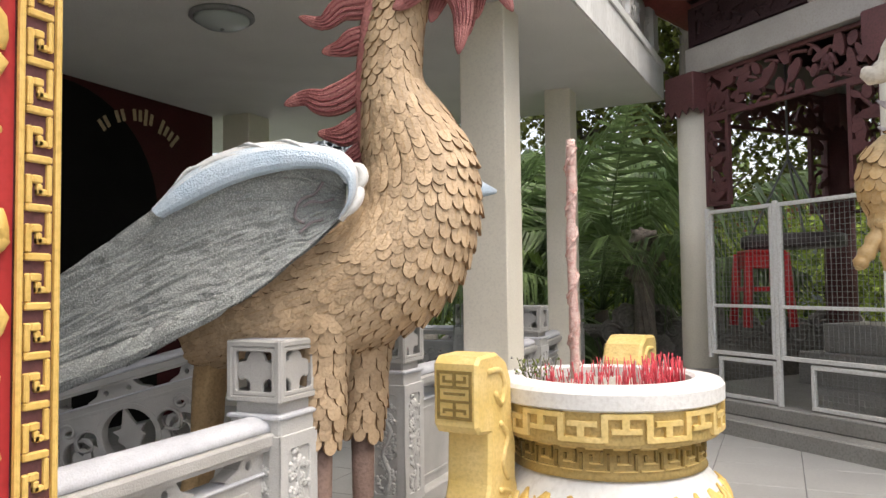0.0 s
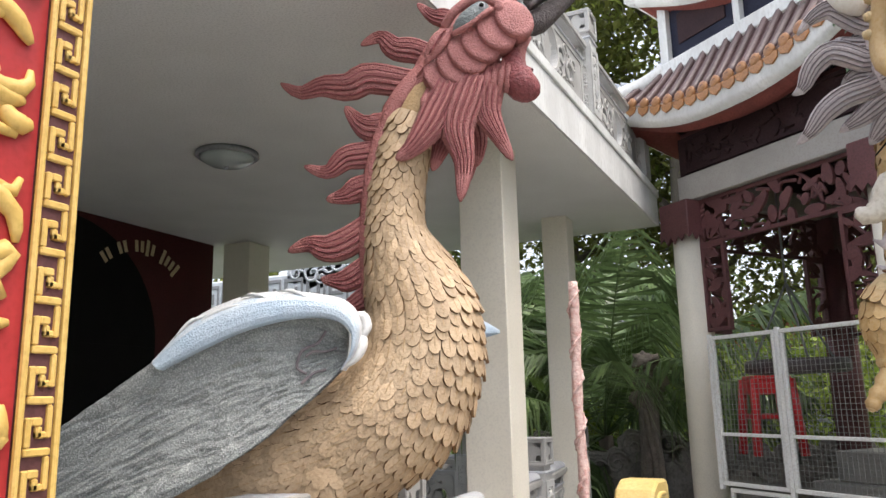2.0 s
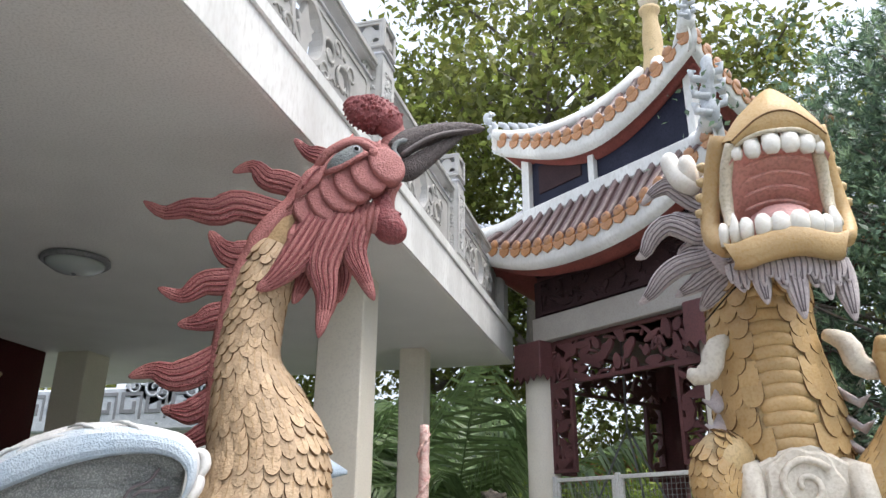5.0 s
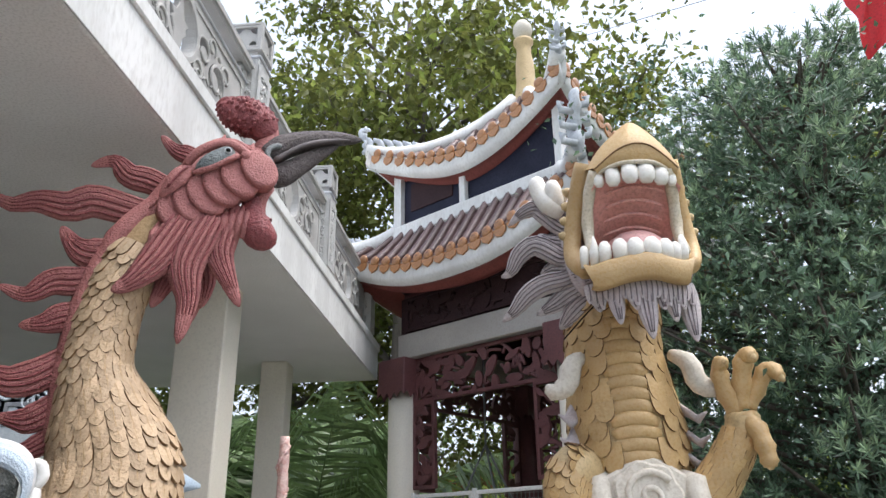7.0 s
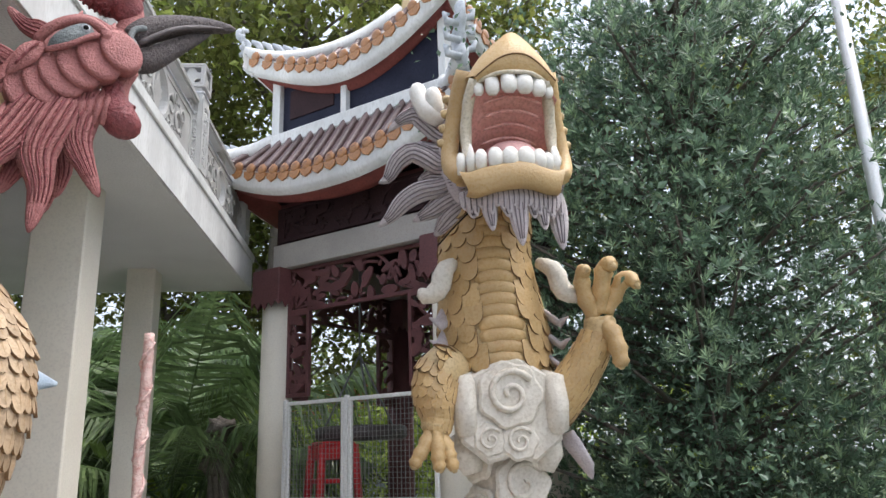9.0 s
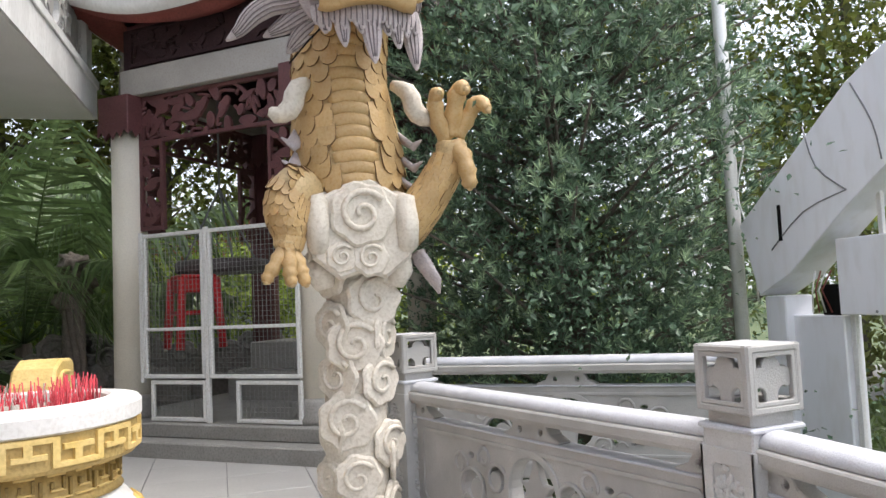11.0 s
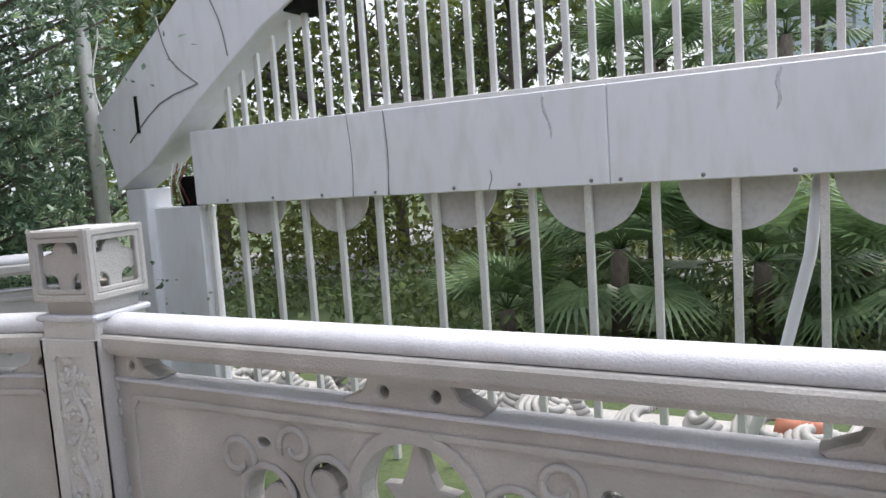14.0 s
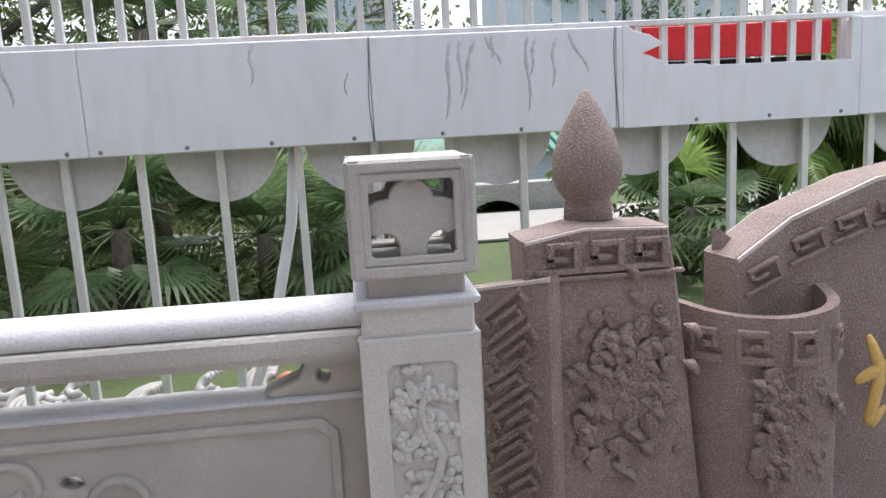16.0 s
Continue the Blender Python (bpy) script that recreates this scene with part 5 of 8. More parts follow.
ph.tube([PH @ Vector(p) for p in glide([(0.345, -0.090, 3.425), (0.42, -0.092, 3.490), (0.50, -0.086, 3.545), (0.60, -0.072, 3.588), (0.70, -0.055, 3.622)], 12)], [0.013] * 9 + [0.010, 0.007, 0.003], M_BEAK, 8)
ph.tube(on(PH, glide([(0.372, 3.510), (0.325, 3.488), (0.312, 3.445), (0.335, 3.408), (0.308, 3.372), (0.318, 3.330), (0.362, 3.308)], 20), -0.088), [0.008] + [0.014] * 18 + [0.006], M_EYE, 10, 0.9, SIDE_PH)
# eye: a slanted grey almond under a heavy brow
ph.tube([PH @ Vector(p) for p in glide([(0.012, -0.165, 3.278), (0.05, -0.190, 3.306), (0.10, -0.200, 3.343), (0.14, -0.196, 3.375), (0.158, -0.185, 3.388)], 10)], [0.006, 0.022, 0.031, 0.036, 0.037, 0.036, 0.034, 0.030, 0.024, 0.010], M_EYE, 18, 0.45, SIDE_PH)
ph.tube([PH @ Vector(p) for p in glide([(-0.035, -0.145, 3.295), (0.012, -0.175, 3.360), (0.085, -0.190, 3.408), (0.155, -0.190, 3.415), (0.208, -0.185, 3.385), (0.198, -0.19, 3.352)], 16)], [0.010] + [0.020] * 11 + [0.024, 0.024, 0.020, 0.010], M_CREST, 12)
ph.tube([PH @ Vector(p) for p in glide([(0.0, -0.165, 3.262), (0.07, -0.195, 3.288), (0.14, -0.202, 3.338), (0.185, -0.19, 3.370)], 10)], [0.006] + [0.013] * 8 + [0.007], M_CREST, 8)
ph.tube([PH @ Vector(p) for p in glide([(0.02, -0.12, 3.40), (0.09, -0.14, 3.445), (0.17, -0.14, 3.455), (0.24, -0.13, 3.425)], 12)], [0.008] + [0.016] * 10 + [0.008], M_CREST, 8)
for x, z, h in ((0.11, 3.435, 0.058), (0.235, 3.425, 0.05), (0.20, 3.43, 0.035), (0.06, 3.415, 0.03)):
    ph.tube(on(PH, [(x, z - 0.02), (x + 0.002, z + h * 0.5), (x + 0.008, z + h)], -0.13), [0.022, 0.014, 0.002], M_CREST, 8)
ph.lathe([(0.017, 0), (0.014, 0.006), (0.003, 0.008)], M_STONE_TOP, 12, PH @ pose(0.132, -0.211, 3.372, 90))
ph.lathe([(0.012, 0.004), (0.009, 0.010), (0.002, 0.012)], M_BLACK, 12, PH @ pose(0.132, -0.211, 3.372, 90))
thing("phoenix_statue", "tall painted plaster phoenix with ochre scales, red crest and grey wings", "statue", ph)

# ---- dragon statue wound on a cloud pillar ----
dr = Shape()
DX, DY = 0.68, 4.32


def spiral(shape, m, r, mat, turns=1.6, th=0.03):
    """A raised cloud disc with a scalloped rim and a coiled ridge."""
    rim = [(r * (1 + 0.06 * math.cos(7 * a)) * math.cos(a), r * (1 + 0.06 * math.cos(7 * a)) * math.sin(a)) for a in np.linspace(0, 2 * math.pi, 42, endpoint=False)]
    shape.plate([rim], th, mat, m, 0.012)
    pts = []
    for t in np.linspace(0, 1, 26):
        a = 2 * math.pi * turns * t + 0.6
        q = r * (0.72 * (1 - t) + 0.10)
        pts.append(m @ Vector((q * math.cos(a), q * math.sin(a), th / 2 + 0.006)))
    shape.tube(pts, [r * 0.115 * (1 - 0.3 * i / 25) for i in range(26)], mat, 8)


pil = [(DX + 0.02, DY, FLOOR - 0.01), (DX + 0.0, DY, 0.8), (DX + 0.02, DY, 1.3), (DX + 0.04, DY, 1.75), (DX + 0.03, DY, 2.05)]
dr.tube(glide(pil, 24), [0.17] * 14 + [0.17, 0.175, 0.18, 0.19, 0.20, 0.215, 0.225, 0.23, 0.235, 0.24], M_CLOUD, 28)
for i, (x, z, a, r) in enumerate(((0.02, 0.40, 5, 0.125), (-0.02, 0.62, -8, 0.12), (-0.05, 0.92, -14, 0.15), (0.05, 0.78, 38, 0.12), (-0.04, 0.60, -62, 0.12), (-0.02, 1.32, -6, 0.15), (0.04, 1.56, 12, 0.15), (0.0, 1.12, 35, 0.13), (0.0, 1.15, -48, 0.13), (0.0, 0.45, 60, 0.12), (0.0, 0.85, -70, 0.13),
                                  (0.0, 1.42, -58, 0.13), (0.0, 1.36, 55, 0.13), (0.0, 0.7, 80, 0.13), (0.0, 1.7, -52, 0.12), (0.0, 1.72, 62, 0.12), (0, 0.3, -40, 0.11), (0, 0.33, 35, 0.11))):
    m = pose(DX + 0.02, DY, z, 0, 0, a) @ pose(x, -0.172 - (0.03 if z > 1.6 else 0), 0) @ pose(0, 0, 0, 90)
    spiral(dr, m, r * 0.95, M_CLOUD, 1.15 + 0.1 * (i % 3))
# collar of clouds
for i, (x, z, r, y) in enumerate(((0.02, 2.00, 0.155, -0.315), (-0.09, 1.78, 0.075, -0.295), (0.06, 1.77, 0.085, -0.30), (0.16, 1.80, 0.07, -0.19), (-0.17, 1.80, 0.07, -0.17))):
    spiral(dr, pose(DX + x, DY + y, z) @ pose(0, 0, 0, 90), r, M_CLOUD, 1.5)
dr.plate([[(-0.24, -0.20), (-0.25, 0.02), (-0.20, 0.10), (-0.12, 0.14), (-0.04, 0.19), (0.05, 0.20), (0.13, 0.15), (0.21, 0.10), (0.26, 0.02), (0.25, -0.20), (0.12, -0.30), (0, -0.27), (-0.12, -0.30)]], 0.05, M_CLOUD, pose(DX + 0.02, DY - 0.275, 1.98) @ pose(0, 0, 0, 90), 0.016)
for sg, x in ((-1, 0.47), (1, 0.945)):
    dr.tube([(x - sg * 0.05, DY - 0.20, 2.09), (x, DY - 0.28, 2.06), (x, DY - 0.30, 1.95), (x, DY - 0.29, 1.84), (x - sg * 0.02, DY - 0.22, 1.80)], [0.05, 0.06, 0.062, 0.058, 0.04], M_CLOUD, 12)
    dr.tube([(x - sg * 0.02, DY - 0.10, 1.80), (x - sg * 0.03, DY - 0.15, 1.70), (x - sg * 0.05, DY - 0.15, 1.62)], [0.08, 0.085, 0.05], M_CLOUD, 10)
# neck and chest
NECK = [(DX + 0.03, DY + 0.02, 3.30), (DX - 0.01, DY - 0.05, 3.05), (DX - 0.03, DY - 0.06, 2.82), (DX - 0.02, DY - 0.04, 2.60), (DX + 0.0, DY - 0.02, 2.38), (DX + 0.02, DY, 2.15), (DX + 0.03, DY + 0.02, 1.95)]
NR = [0.25, 0.245, 0.245, 0.265, 0.29, 0.28, 0.21]
dr.tube(glide(NECK, 30), glide([(r, 0, 0) for r in NR], 30)[:, 0].tolist(), M_DRAGON_PALE, 26)


BACK = Matrix.Translation((DX, DY, 0)) @ pose(0, 0, 0)
scaled(dr, [(x - DX, y - DY, z) for x, y, z in NECK], NR, M_DRAGON, 0.105, BACK, 1.0, lo=0.12, hi=0.93, front_gap=(math.pi, 0.36), seed=8, tilt=0.085, lift_=0.004, thin=0.5, jitter=0.04)
for k in range(15):
    z = 3.0 - 0.062 * k
    P_ = glide(NECK, 60)
    c = P_[np.argmin(abs(P_[:, 2] - z))]
    r = np.interp(z, [p[2] for p in NECK][::-1], NR[::-1])
    dr.tube([(c[0] + r * math.sin(a) * 1.0, c[1] - r * math.cos(a) + 0.004, z + 0.025 * math.cos(a * 3.5) - 0.025) for a in np.linspace(-0.42, 0.42, 9)], [0.026, 0.034, 0.037, 0.038, 0.038, 0.038, 0.037, 0.034, 0.026], M_DRAGON, 10, 0.55, (0, 1, 0))
# head: open jaws
hc = 0.73


def loft(rows, n, mat, smooth=True):
    """A skin over several rows of (x, y, z) points, each evened out to n points."""
    g_ = [glide(r, n) for r in rows]
    k = len(rows)
    dr.add([tuple(p) for r in g_ for p in r], [(j * n + i, (j + 1) * n + i, (j + 1) * n + i + 1, j * n + i + 1) for j in range(k - 1) for i in range(n - 1)], mat, smooth)
    return g_


# nose: a peaked hood over the upper lip
arch_in = [(-0.205, 0.0), (-0.15, 0.045), (-0.08, 0.095), (0.0, 0.12), (0.08, 0.108), (0.16, 0.05), (0.22, -0.005)]
arch_out = [(-0.245, 0.03), (-0.18, 0.125), (-0.10, 0.20), (-0.02, 0.265), (0.04, 0.25), (0.13, 0.175), (0.205, 0.095), (0.235, 0.03)]
lip = [(-0.20, -0.02), (-0.13, 0.018), (-0.06, 0.022), (0.0, 0.022), (0.07, 0.024), (0.14, 0.014), (0.215, -0.025)]


def row(pts, y, z=3.57, k=1.0, bend=0.0):
    return [(hc + x * k, y + bend * (x / 0.22) ** 2, z + h) for x, h in pts]


loft([row(lip, 3.66, 3.57, 0.9, 0.05), row(lip, 3.605, 3.57, 1.0, 0.05), row(lip, 3.590, 3.583, 1.0, 0.05), row(arch_in, 3.578, 3.565, 1.0, 0.05), row(arch_in, 3.580, 3.58, 1.02, 0.05), row(arch_out, 3.62, 3.572, 0.98, 0.05),
      row(arch_out, 3.67, 3.575, 1.0, 0.05), row(arch_out, 3.80, 3.56, 1.03), row(arch_out, 3.98, 3.53, 1.06), row(arch_out, 4.20, 3.45, 1.0)], 22, M_DRAGON)
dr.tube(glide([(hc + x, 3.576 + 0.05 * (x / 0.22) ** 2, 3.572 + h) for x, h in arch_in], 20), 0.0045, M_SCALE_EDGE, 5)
dr.tube(glide([(hc - 0.012, 3.60, 3.70), (hc - 0.01, 3.625, 3.78), (hc - 0.01, 3.665, 3.842), (hc - 0.01, 3.80, 3.83)], 10), [0.006] * 3 + [0.012] * 6 + [0.004], M_DRAGON, 8)
# palate: a ridged pink vault falling back to the throat
pal = []
for v_ in np.linspace(0, 1, 9):
    zz, yy = 3.555 - 0.33 * v_ ** 1.25, 3.625 + 0.36 * v_
    pal.append([(hc + 0.225 * (1 - 0.1 * v_) * math.sin(a), yy + 0.02 * math.sin(a) ** 2, zz + 0.012 * math.sin(9 * v_) - 0.085 * math.sin(a) ** 4) for a in np.linspace(-math.pi / 2, math.pi / 2, 9)])
loft(pal, 18, M_MOUTH)
for k in range(4):
    zz, yy = 3.49 - 0.055 * k, 3.70 + 0.052 * k
    dr.tube(glide([(hc - 0.15, yy - 0.012, zz - 0.03), (hc - 0.05, yy - 0.022, zz + 0.004), (hc + 0.05, yy - 0.022, zz + 0.006), (hc + 0.15, yy - 0.012, zz - 0.025)], 10), [0.003] + [0.009] * 8 + [0.003], M_MOUTH, 6)
dr.lathe([(0.21, 0.0), (0.15, -0.04), (0.005, -0.06)], M_MOUTH, 22, pose(hc, 4.02, 3.22, 90))
dr.tube([(hc, 4.03, 3.42), (hc, 4.15, 3.44), (hc, 4.34, 3.36)], [0.22, 0.25, 0.24], M_DRAGON, 22, 1.0)
dr.tube(glide([(hc, 4.02, 3.17), (hc, 3.88, 3.185), (hc + 0.01, 3.76, 3.175), (hc + 0.02, 3.67, 3.13)], 10), [0.10, 0.115, 0.12, 0.12, 0.12, 0.115, 0.105, 0.09, 0.07, 0.03], M_TONGUE, 18, 1.35, (1, 0, 0))
# lower jaw: a heavy lip with flared corners and a floor behind it
top_ = [(-0.300, 0.062), (-0.26, 0.050), (-0.19, 0.066), (-0.09, 0.082), (0.02, 0.097), (0.10, 0.076), (0.18, 0.064), (0.235, 0.085)]
bot_ = [(-0.265, -0.050), (-0.21, -0.066), (-0.10, -0.040), (0.03, -0.026), (0.14, -0.044), (0.205, -0.040)]


def jaw_row(pts, y, dz=0.0, k=1.0):
    return [(hc - 0.03 + (x + 0.03) * k, y + 0.07 * ((x + 0.03) / 0.27) ** 2, 3.0 + h + dz) for x, h in pts]


loft([jaw_row(top_, 3.80, 0.01, 0.95), jaw_row(top_, 3.64, 0.0), jaw_row(top_, 3.575, 0.002), jaw_row(top_, 3.560, -0.014), jaw_row(bot_, 3.572, 0.012), jaw_row(bot_, 3.585, -0.002), jaw_row(bot_, 3.64, 0.0),
      jaw_row(bot_, 3.80, 0.05, 0.96), jaw_row(bot_, 4.0, 0.10, 0.9), jaw_row(bot_, 4.2, 0.20, 0.8)], 24, M_DRAGON)
for sg, x0 in ((-1, 0.455), (1, 0.965)):
    # cheek between the jaws: yellow outside, pale gum within
    dr.tube(glide([(x0 + sg * -0.035, 3.72, 3.66), (x0 - sg * 0.0, 3.80, 3.50), (x0 + sg * 0.035, 3.84, 3.32), (x0 + sg * 0.045, 3.82, 3.18), (x0 + sg * 0.01, 3.72, 3.06)], 12), [0.05, 0.055, 0.055, 0.052, 0.05, 0.05, 0.05, 0.05, 0.052, 0.055, 0.05, 0.04], M_DRAGON, 14, 0.8)
    dr.tube(glide([(x0 - sg * 0.065, 3.645, 3.575), (x0 - sg * 0.042, 3.70, 3.46), (x0 - sg * 0.030, 3.74, 3.34), (x0 - sg * 0.030, 3.73, 3.23), (x0 - sg * 0.02, 3.66, 3.12)], 14), [0.022, 0.026, 0.03, 0.032, 0.03, 0.028, 0.03, 0.032, 0.03, 0.028, 0.026, 0.026, 0.024, 0.016], M_GUM, 12)
    for k in range(4):
        zk = 3.55 - 0.085 * k
        dr.tube([(x0 + sg * (0.02 + 0.01 * k), 3.86, zk), (x0 + sg * (0.06 + 0.012 * k), 3.84, zk + 0.008), (x0 + sg * (0.068 + 0.012 * k), 3.85, zk + 0.02)], [0.03, 0.024, 0.008], M_DRAGON_PALE, 8)


def tooth(x, y, z, w, h, down, sharp=0.0):
    sg = -1 if down else 1
    dr.tube([(x, y + 0.01, z - sg * 0.03), (x, y - 0.006, z + sg * h * 0.3), (x, y - 0.006, z + sg * h * 0.75), (x, y, z + sg * h)], [w * 0.85, w * 1.1, w * (1.02 - 0.6 * sharp), w * (0.6 - 0.5 * sharp)], M_TOOTH, 14, 0.6, (0, 1, 0))


for x, w, h in ((-0.185, 0.026, 0.06), (-0.118, 0.036, 0.088), (-0.035, 0.040, 0.092), (0.048, 0.041, 0.092), (0.125, 0.036, 0.085), (0.185, 0.022, 0.065)):
    tooth(hc + x, 3.605 + 0.07 * (x / 0.22) ** 2, 3.575 - 0.035 * (x / 0.2) ** 2, w, h, True)
dr.tube(glide([(hc - 0.20, 3.66, 3.555), (hc - 0.1, 3.60, 3.585), (hc, 3.588, 3.592), (hc + 0.1, 3.60, 3.587), (hc + 0.20, 3.66, 3.55)], 12), 0.012, M_GUM, 8)
for x, w, h, sh in ((-0.29, 0.022, 0.08, 0), (-0.243, 0.026, 0.125, 0.9), (-0.195, 0.029, 0.085, 0), (-0.125, 0.035, 0.09, 0), (-0.052, 0.038, 0.09, 0), (0.028, 0.040, 0.092, 0), (0.098, 0.032, 0.088, 0), (0.145, 0.026, 0.075, 0), (0.185, 0.027, 0.12, 0.5)):
    tooth(hc + x, 3.590 + 0.06 * ((x + 0.03) / 0.25) ** 2, 3.082, w, h, False, sh)
# white horn knob beside the brow
dr.tube(glide([(0.275, 4.05, 3.755), (0.272, 4.05, 3.69), (0.30, 4.04, 3.61), (0.345, 4.03, 3.555), (0.40, 4.05, 3.52)], 14), [0.015, 0.036, 0.046, 0.05, 0.05, 0.05, 0.052, 0.055, 0.058, 0.058, 0.055, 0.05, 0.045, 0.03], M_TOOTH, 16)
dr.tube(glide([(0.345, 4.0, 3.705), (0.352, 4.0, 3.65), (0.365, 4.02, 3.58), (0.38, 4.05, 3.53)], 12), [0.012, 0.03, 0.04, 0.045, 0.048, 0.05, 0.05, 0.05, 0.048, 0.045, 0.04, 0.03], M_TOOTH, 14)
dr.tube([(0.39, 4.03, 3.60), (0.43, 4.03, 3.625), (0.455, 4.04, 3.61)], [0.035, 0.026, 0.01], M_TOOTH, 10)


def strand(pts, w, y0=4.05, y1=4.15, mat=M_MANE, lines=(-2, -1, 0, 1, 2)):
    """A wavy lock along (x, z) points with scored lines between its hairs."""
    n = 16
    q = glide(pts, n)
    line = [Vector((p[0], y0 + (y1 - y0) * i / (n - 1), p[1])) for i, p in enumerate(q)]
    prof = [w * (0.8 + 0.3 * math.sin(math.pi * i / (n - 1))) * (1 - (i / (n - 1)) ** 3.5) + 0.006 for i in range(n)]
    dr.tube(line, prof, mat, 40, 0.55, (0, 1, 0), 0.36, 10)
    for k in lines:
        ln = []
        for i in range(n - 2):
            t_ = (line[min(i + 1, n - 1)] - line[max(i - 1, 0)]).normalized()
            o = Vector((0, 1, 0)).cross(t_).normalized()
            ln.append(line[i] + o * (0.36 * k * prof[i]) + Vector((0, -0.55 * prof[i] * math.sqrt(max(0.05, 1 - (0.36 * k) ** 2)) * 0.95, 0)))
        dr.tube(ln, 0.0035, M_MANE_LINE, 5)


dr.tube(glide([(0.46, 4.10, 3.62), (0.44, 4.10, 3.40), (0.45, 4.08, 3.20), (0.50, 4.06, 3.04)], 10), [0.05, 0.07, 0.08, 0.085, 0.085, 0.085, 0.085, 0.08, 0.07, 0.04], M_MANE, 30, 0.7, (0, 1, 0), 0.3, 9)
for pts, w in (([(0.49, 3.43), (0.40, 3.45), (0.33, 3.52), (0.26, 3.585), (0.18, 3.565), (0.105, 3.50)], 0.055), ([(0.48, 3.30), (0.39, 3.265), (0.31, 3.32), (0.23, 3.355), (0.15, 3.30), (0.10, 3.21), (0.05, 3.19)], 0.056),
               ([(0.48, 3.17), (0.38, 3.135), (0.27, 3.115), (0.18, 3.06), (0.11, 2.98), (0.045, 2.932)], 0.052), ([(0.52, 3.10), (0.42, 3.065), (0.33, 3.01), (0.235, 2.965)], 0.050), ([(0.56, 3.05), (0.46, 2.985), (0.40, 2.93), (0.355, 2.88)], 0.05),
               ([(0.47, 3.38), (0.40, 3.36), (0.33, 3.39), (0.27, 3.44)], 0.045), ([(0.47, 3.24), (0.40, 3.21), (0.33, 3.22), (0.27, 3.20)], 0.045), ([(0.46, 3.52), (0.40, 3.50), (0.36, 3.44)], 0.05), ([(0.58, 3.03), (0.52, 2.95), (0.46, 2.86)], 0.05),
               ([(0.98, 3.56), (1.04, 3.50), (1.08, 3.42)], 0.045), ([(0.98, 3.42), (1.06, 3.38), (1.10, 3.30)], 0.045), ([(0.98, 3.28), (1.05, 3.22), (1.08, 3.12)], 0.045), ([(0.96, 3.12), (1.02, 3.02), (1.06, 2.95)], 0.045)):
    strand(pts, w)
# beard: a fringe of short hairs with a few long points
for k in range(20):
    x = 0.46 + 0.026 * k
    yb = 3.64 + 0.09 * ((x - 0.70) / 0.26) ** 2
    strand([(x, 2.985), (x + 0.003, 2.94), (x + 0.004 * math.sin(k), 2.885 - 0.02 * (k % 3))], 0.020, yb + 0.02, yb, M_BEARD, (0,))
for x, z, w in ((0.50, 2.84, 0.03), (0.585, 2.765, 0.036), (0.725, 2.685, 0.046), (0.665, 2.83, 0.028), (0.80, 2.83, 0.026), (0.855, 2.775, 0.036), (0.955, 2.69, 0.046), (0.905, 2.84, 0.028)):
    yb = 3.65 + 0.10 * ((x - 0.70) / 0.26) ** 2
    strand([(x - 0.012, 2.985), (x - 0.008, 2.92), (x - 0.002, 0.4 * 2.95 + 0.6 * z), (x + 0.004, z)], w, yb + 0.03, yb, M_BEARD, (-1, 0, 1))
# shoulder curls
for sg, x0 in ((-1, 0.36), (1, 1.02)):
    dr.tube(glide([(x0 - sg * 0.10, 4.12, 2.72), (x0 - sg * 0.03, 4.05, 2.66), (x0, 4.05, 2.56), (x0 + sg * 0.07, 4.05, 2.52), (x0 + sg * 0.10, 4.07, 2.56)], 10), [0.03, 0.04, 0.05, 0.055, 0.055, 0.055, 0.05, 0.045, 0.035, 0.015], M_CLOUD, 10)
    for k in range(5):
        dr.tube([(x0 - sg * 0.06, 4.2, 2.45 - 0.12 * k), (x0 + sg * 0.0, 4.12, 2.38 - 0.12 * k), (x0 + sg * 0.05, 4.12, 2.42 - 0.12 * k)], [0.05, 0.04, 0.008], M_MANE, 8, 0.5, None, 0.2, 6)
# raised right-hand arm with open claw, lowered left-hand one
ARM = [(0.88, 4.20, 1.86), (0.98, 4.14, 1.96), (1.10, 4.08, 2.12), (1.20, 4.04, 2.30), (1.21, 4.02, 2.40)]
dr.tube(glide(ARM, 14), [0.12, 0.125, 0.12, 0.115, 0.11, 0.105, 0.10, 0.095, 0.09, 0.085, 0.085, 0.085, 0.085, 0.07], M_DRAGON_PALE, 16)
scaled(dr, [(x, y, z) for x, y, z in ARM[::-1]], [0.075, 0.09, 0.105, 0.12, 0.12], M_DRAGON, 0.06, Matrix(), 1.0, lo=0.15, hi=0.95, seed=21, tilt=-0.06, lift_=0.001, thin=0.5)


def finger(pts, w=0.05):
    q = glide(pts, 12)
    dr.tube(q, [w * (1.0 + 0.14 * math.cos(i * 2.1)) * (1 - 0.35 * (i / 11) ** 3) for i in range(12)], M_DRAGON, 12)
    dr.tube([q[-2], q[-1] + (q[-1] - q[-3]) * 0.5], [w * 0.6, 0.01], M_DRAGON_PALE, 8)


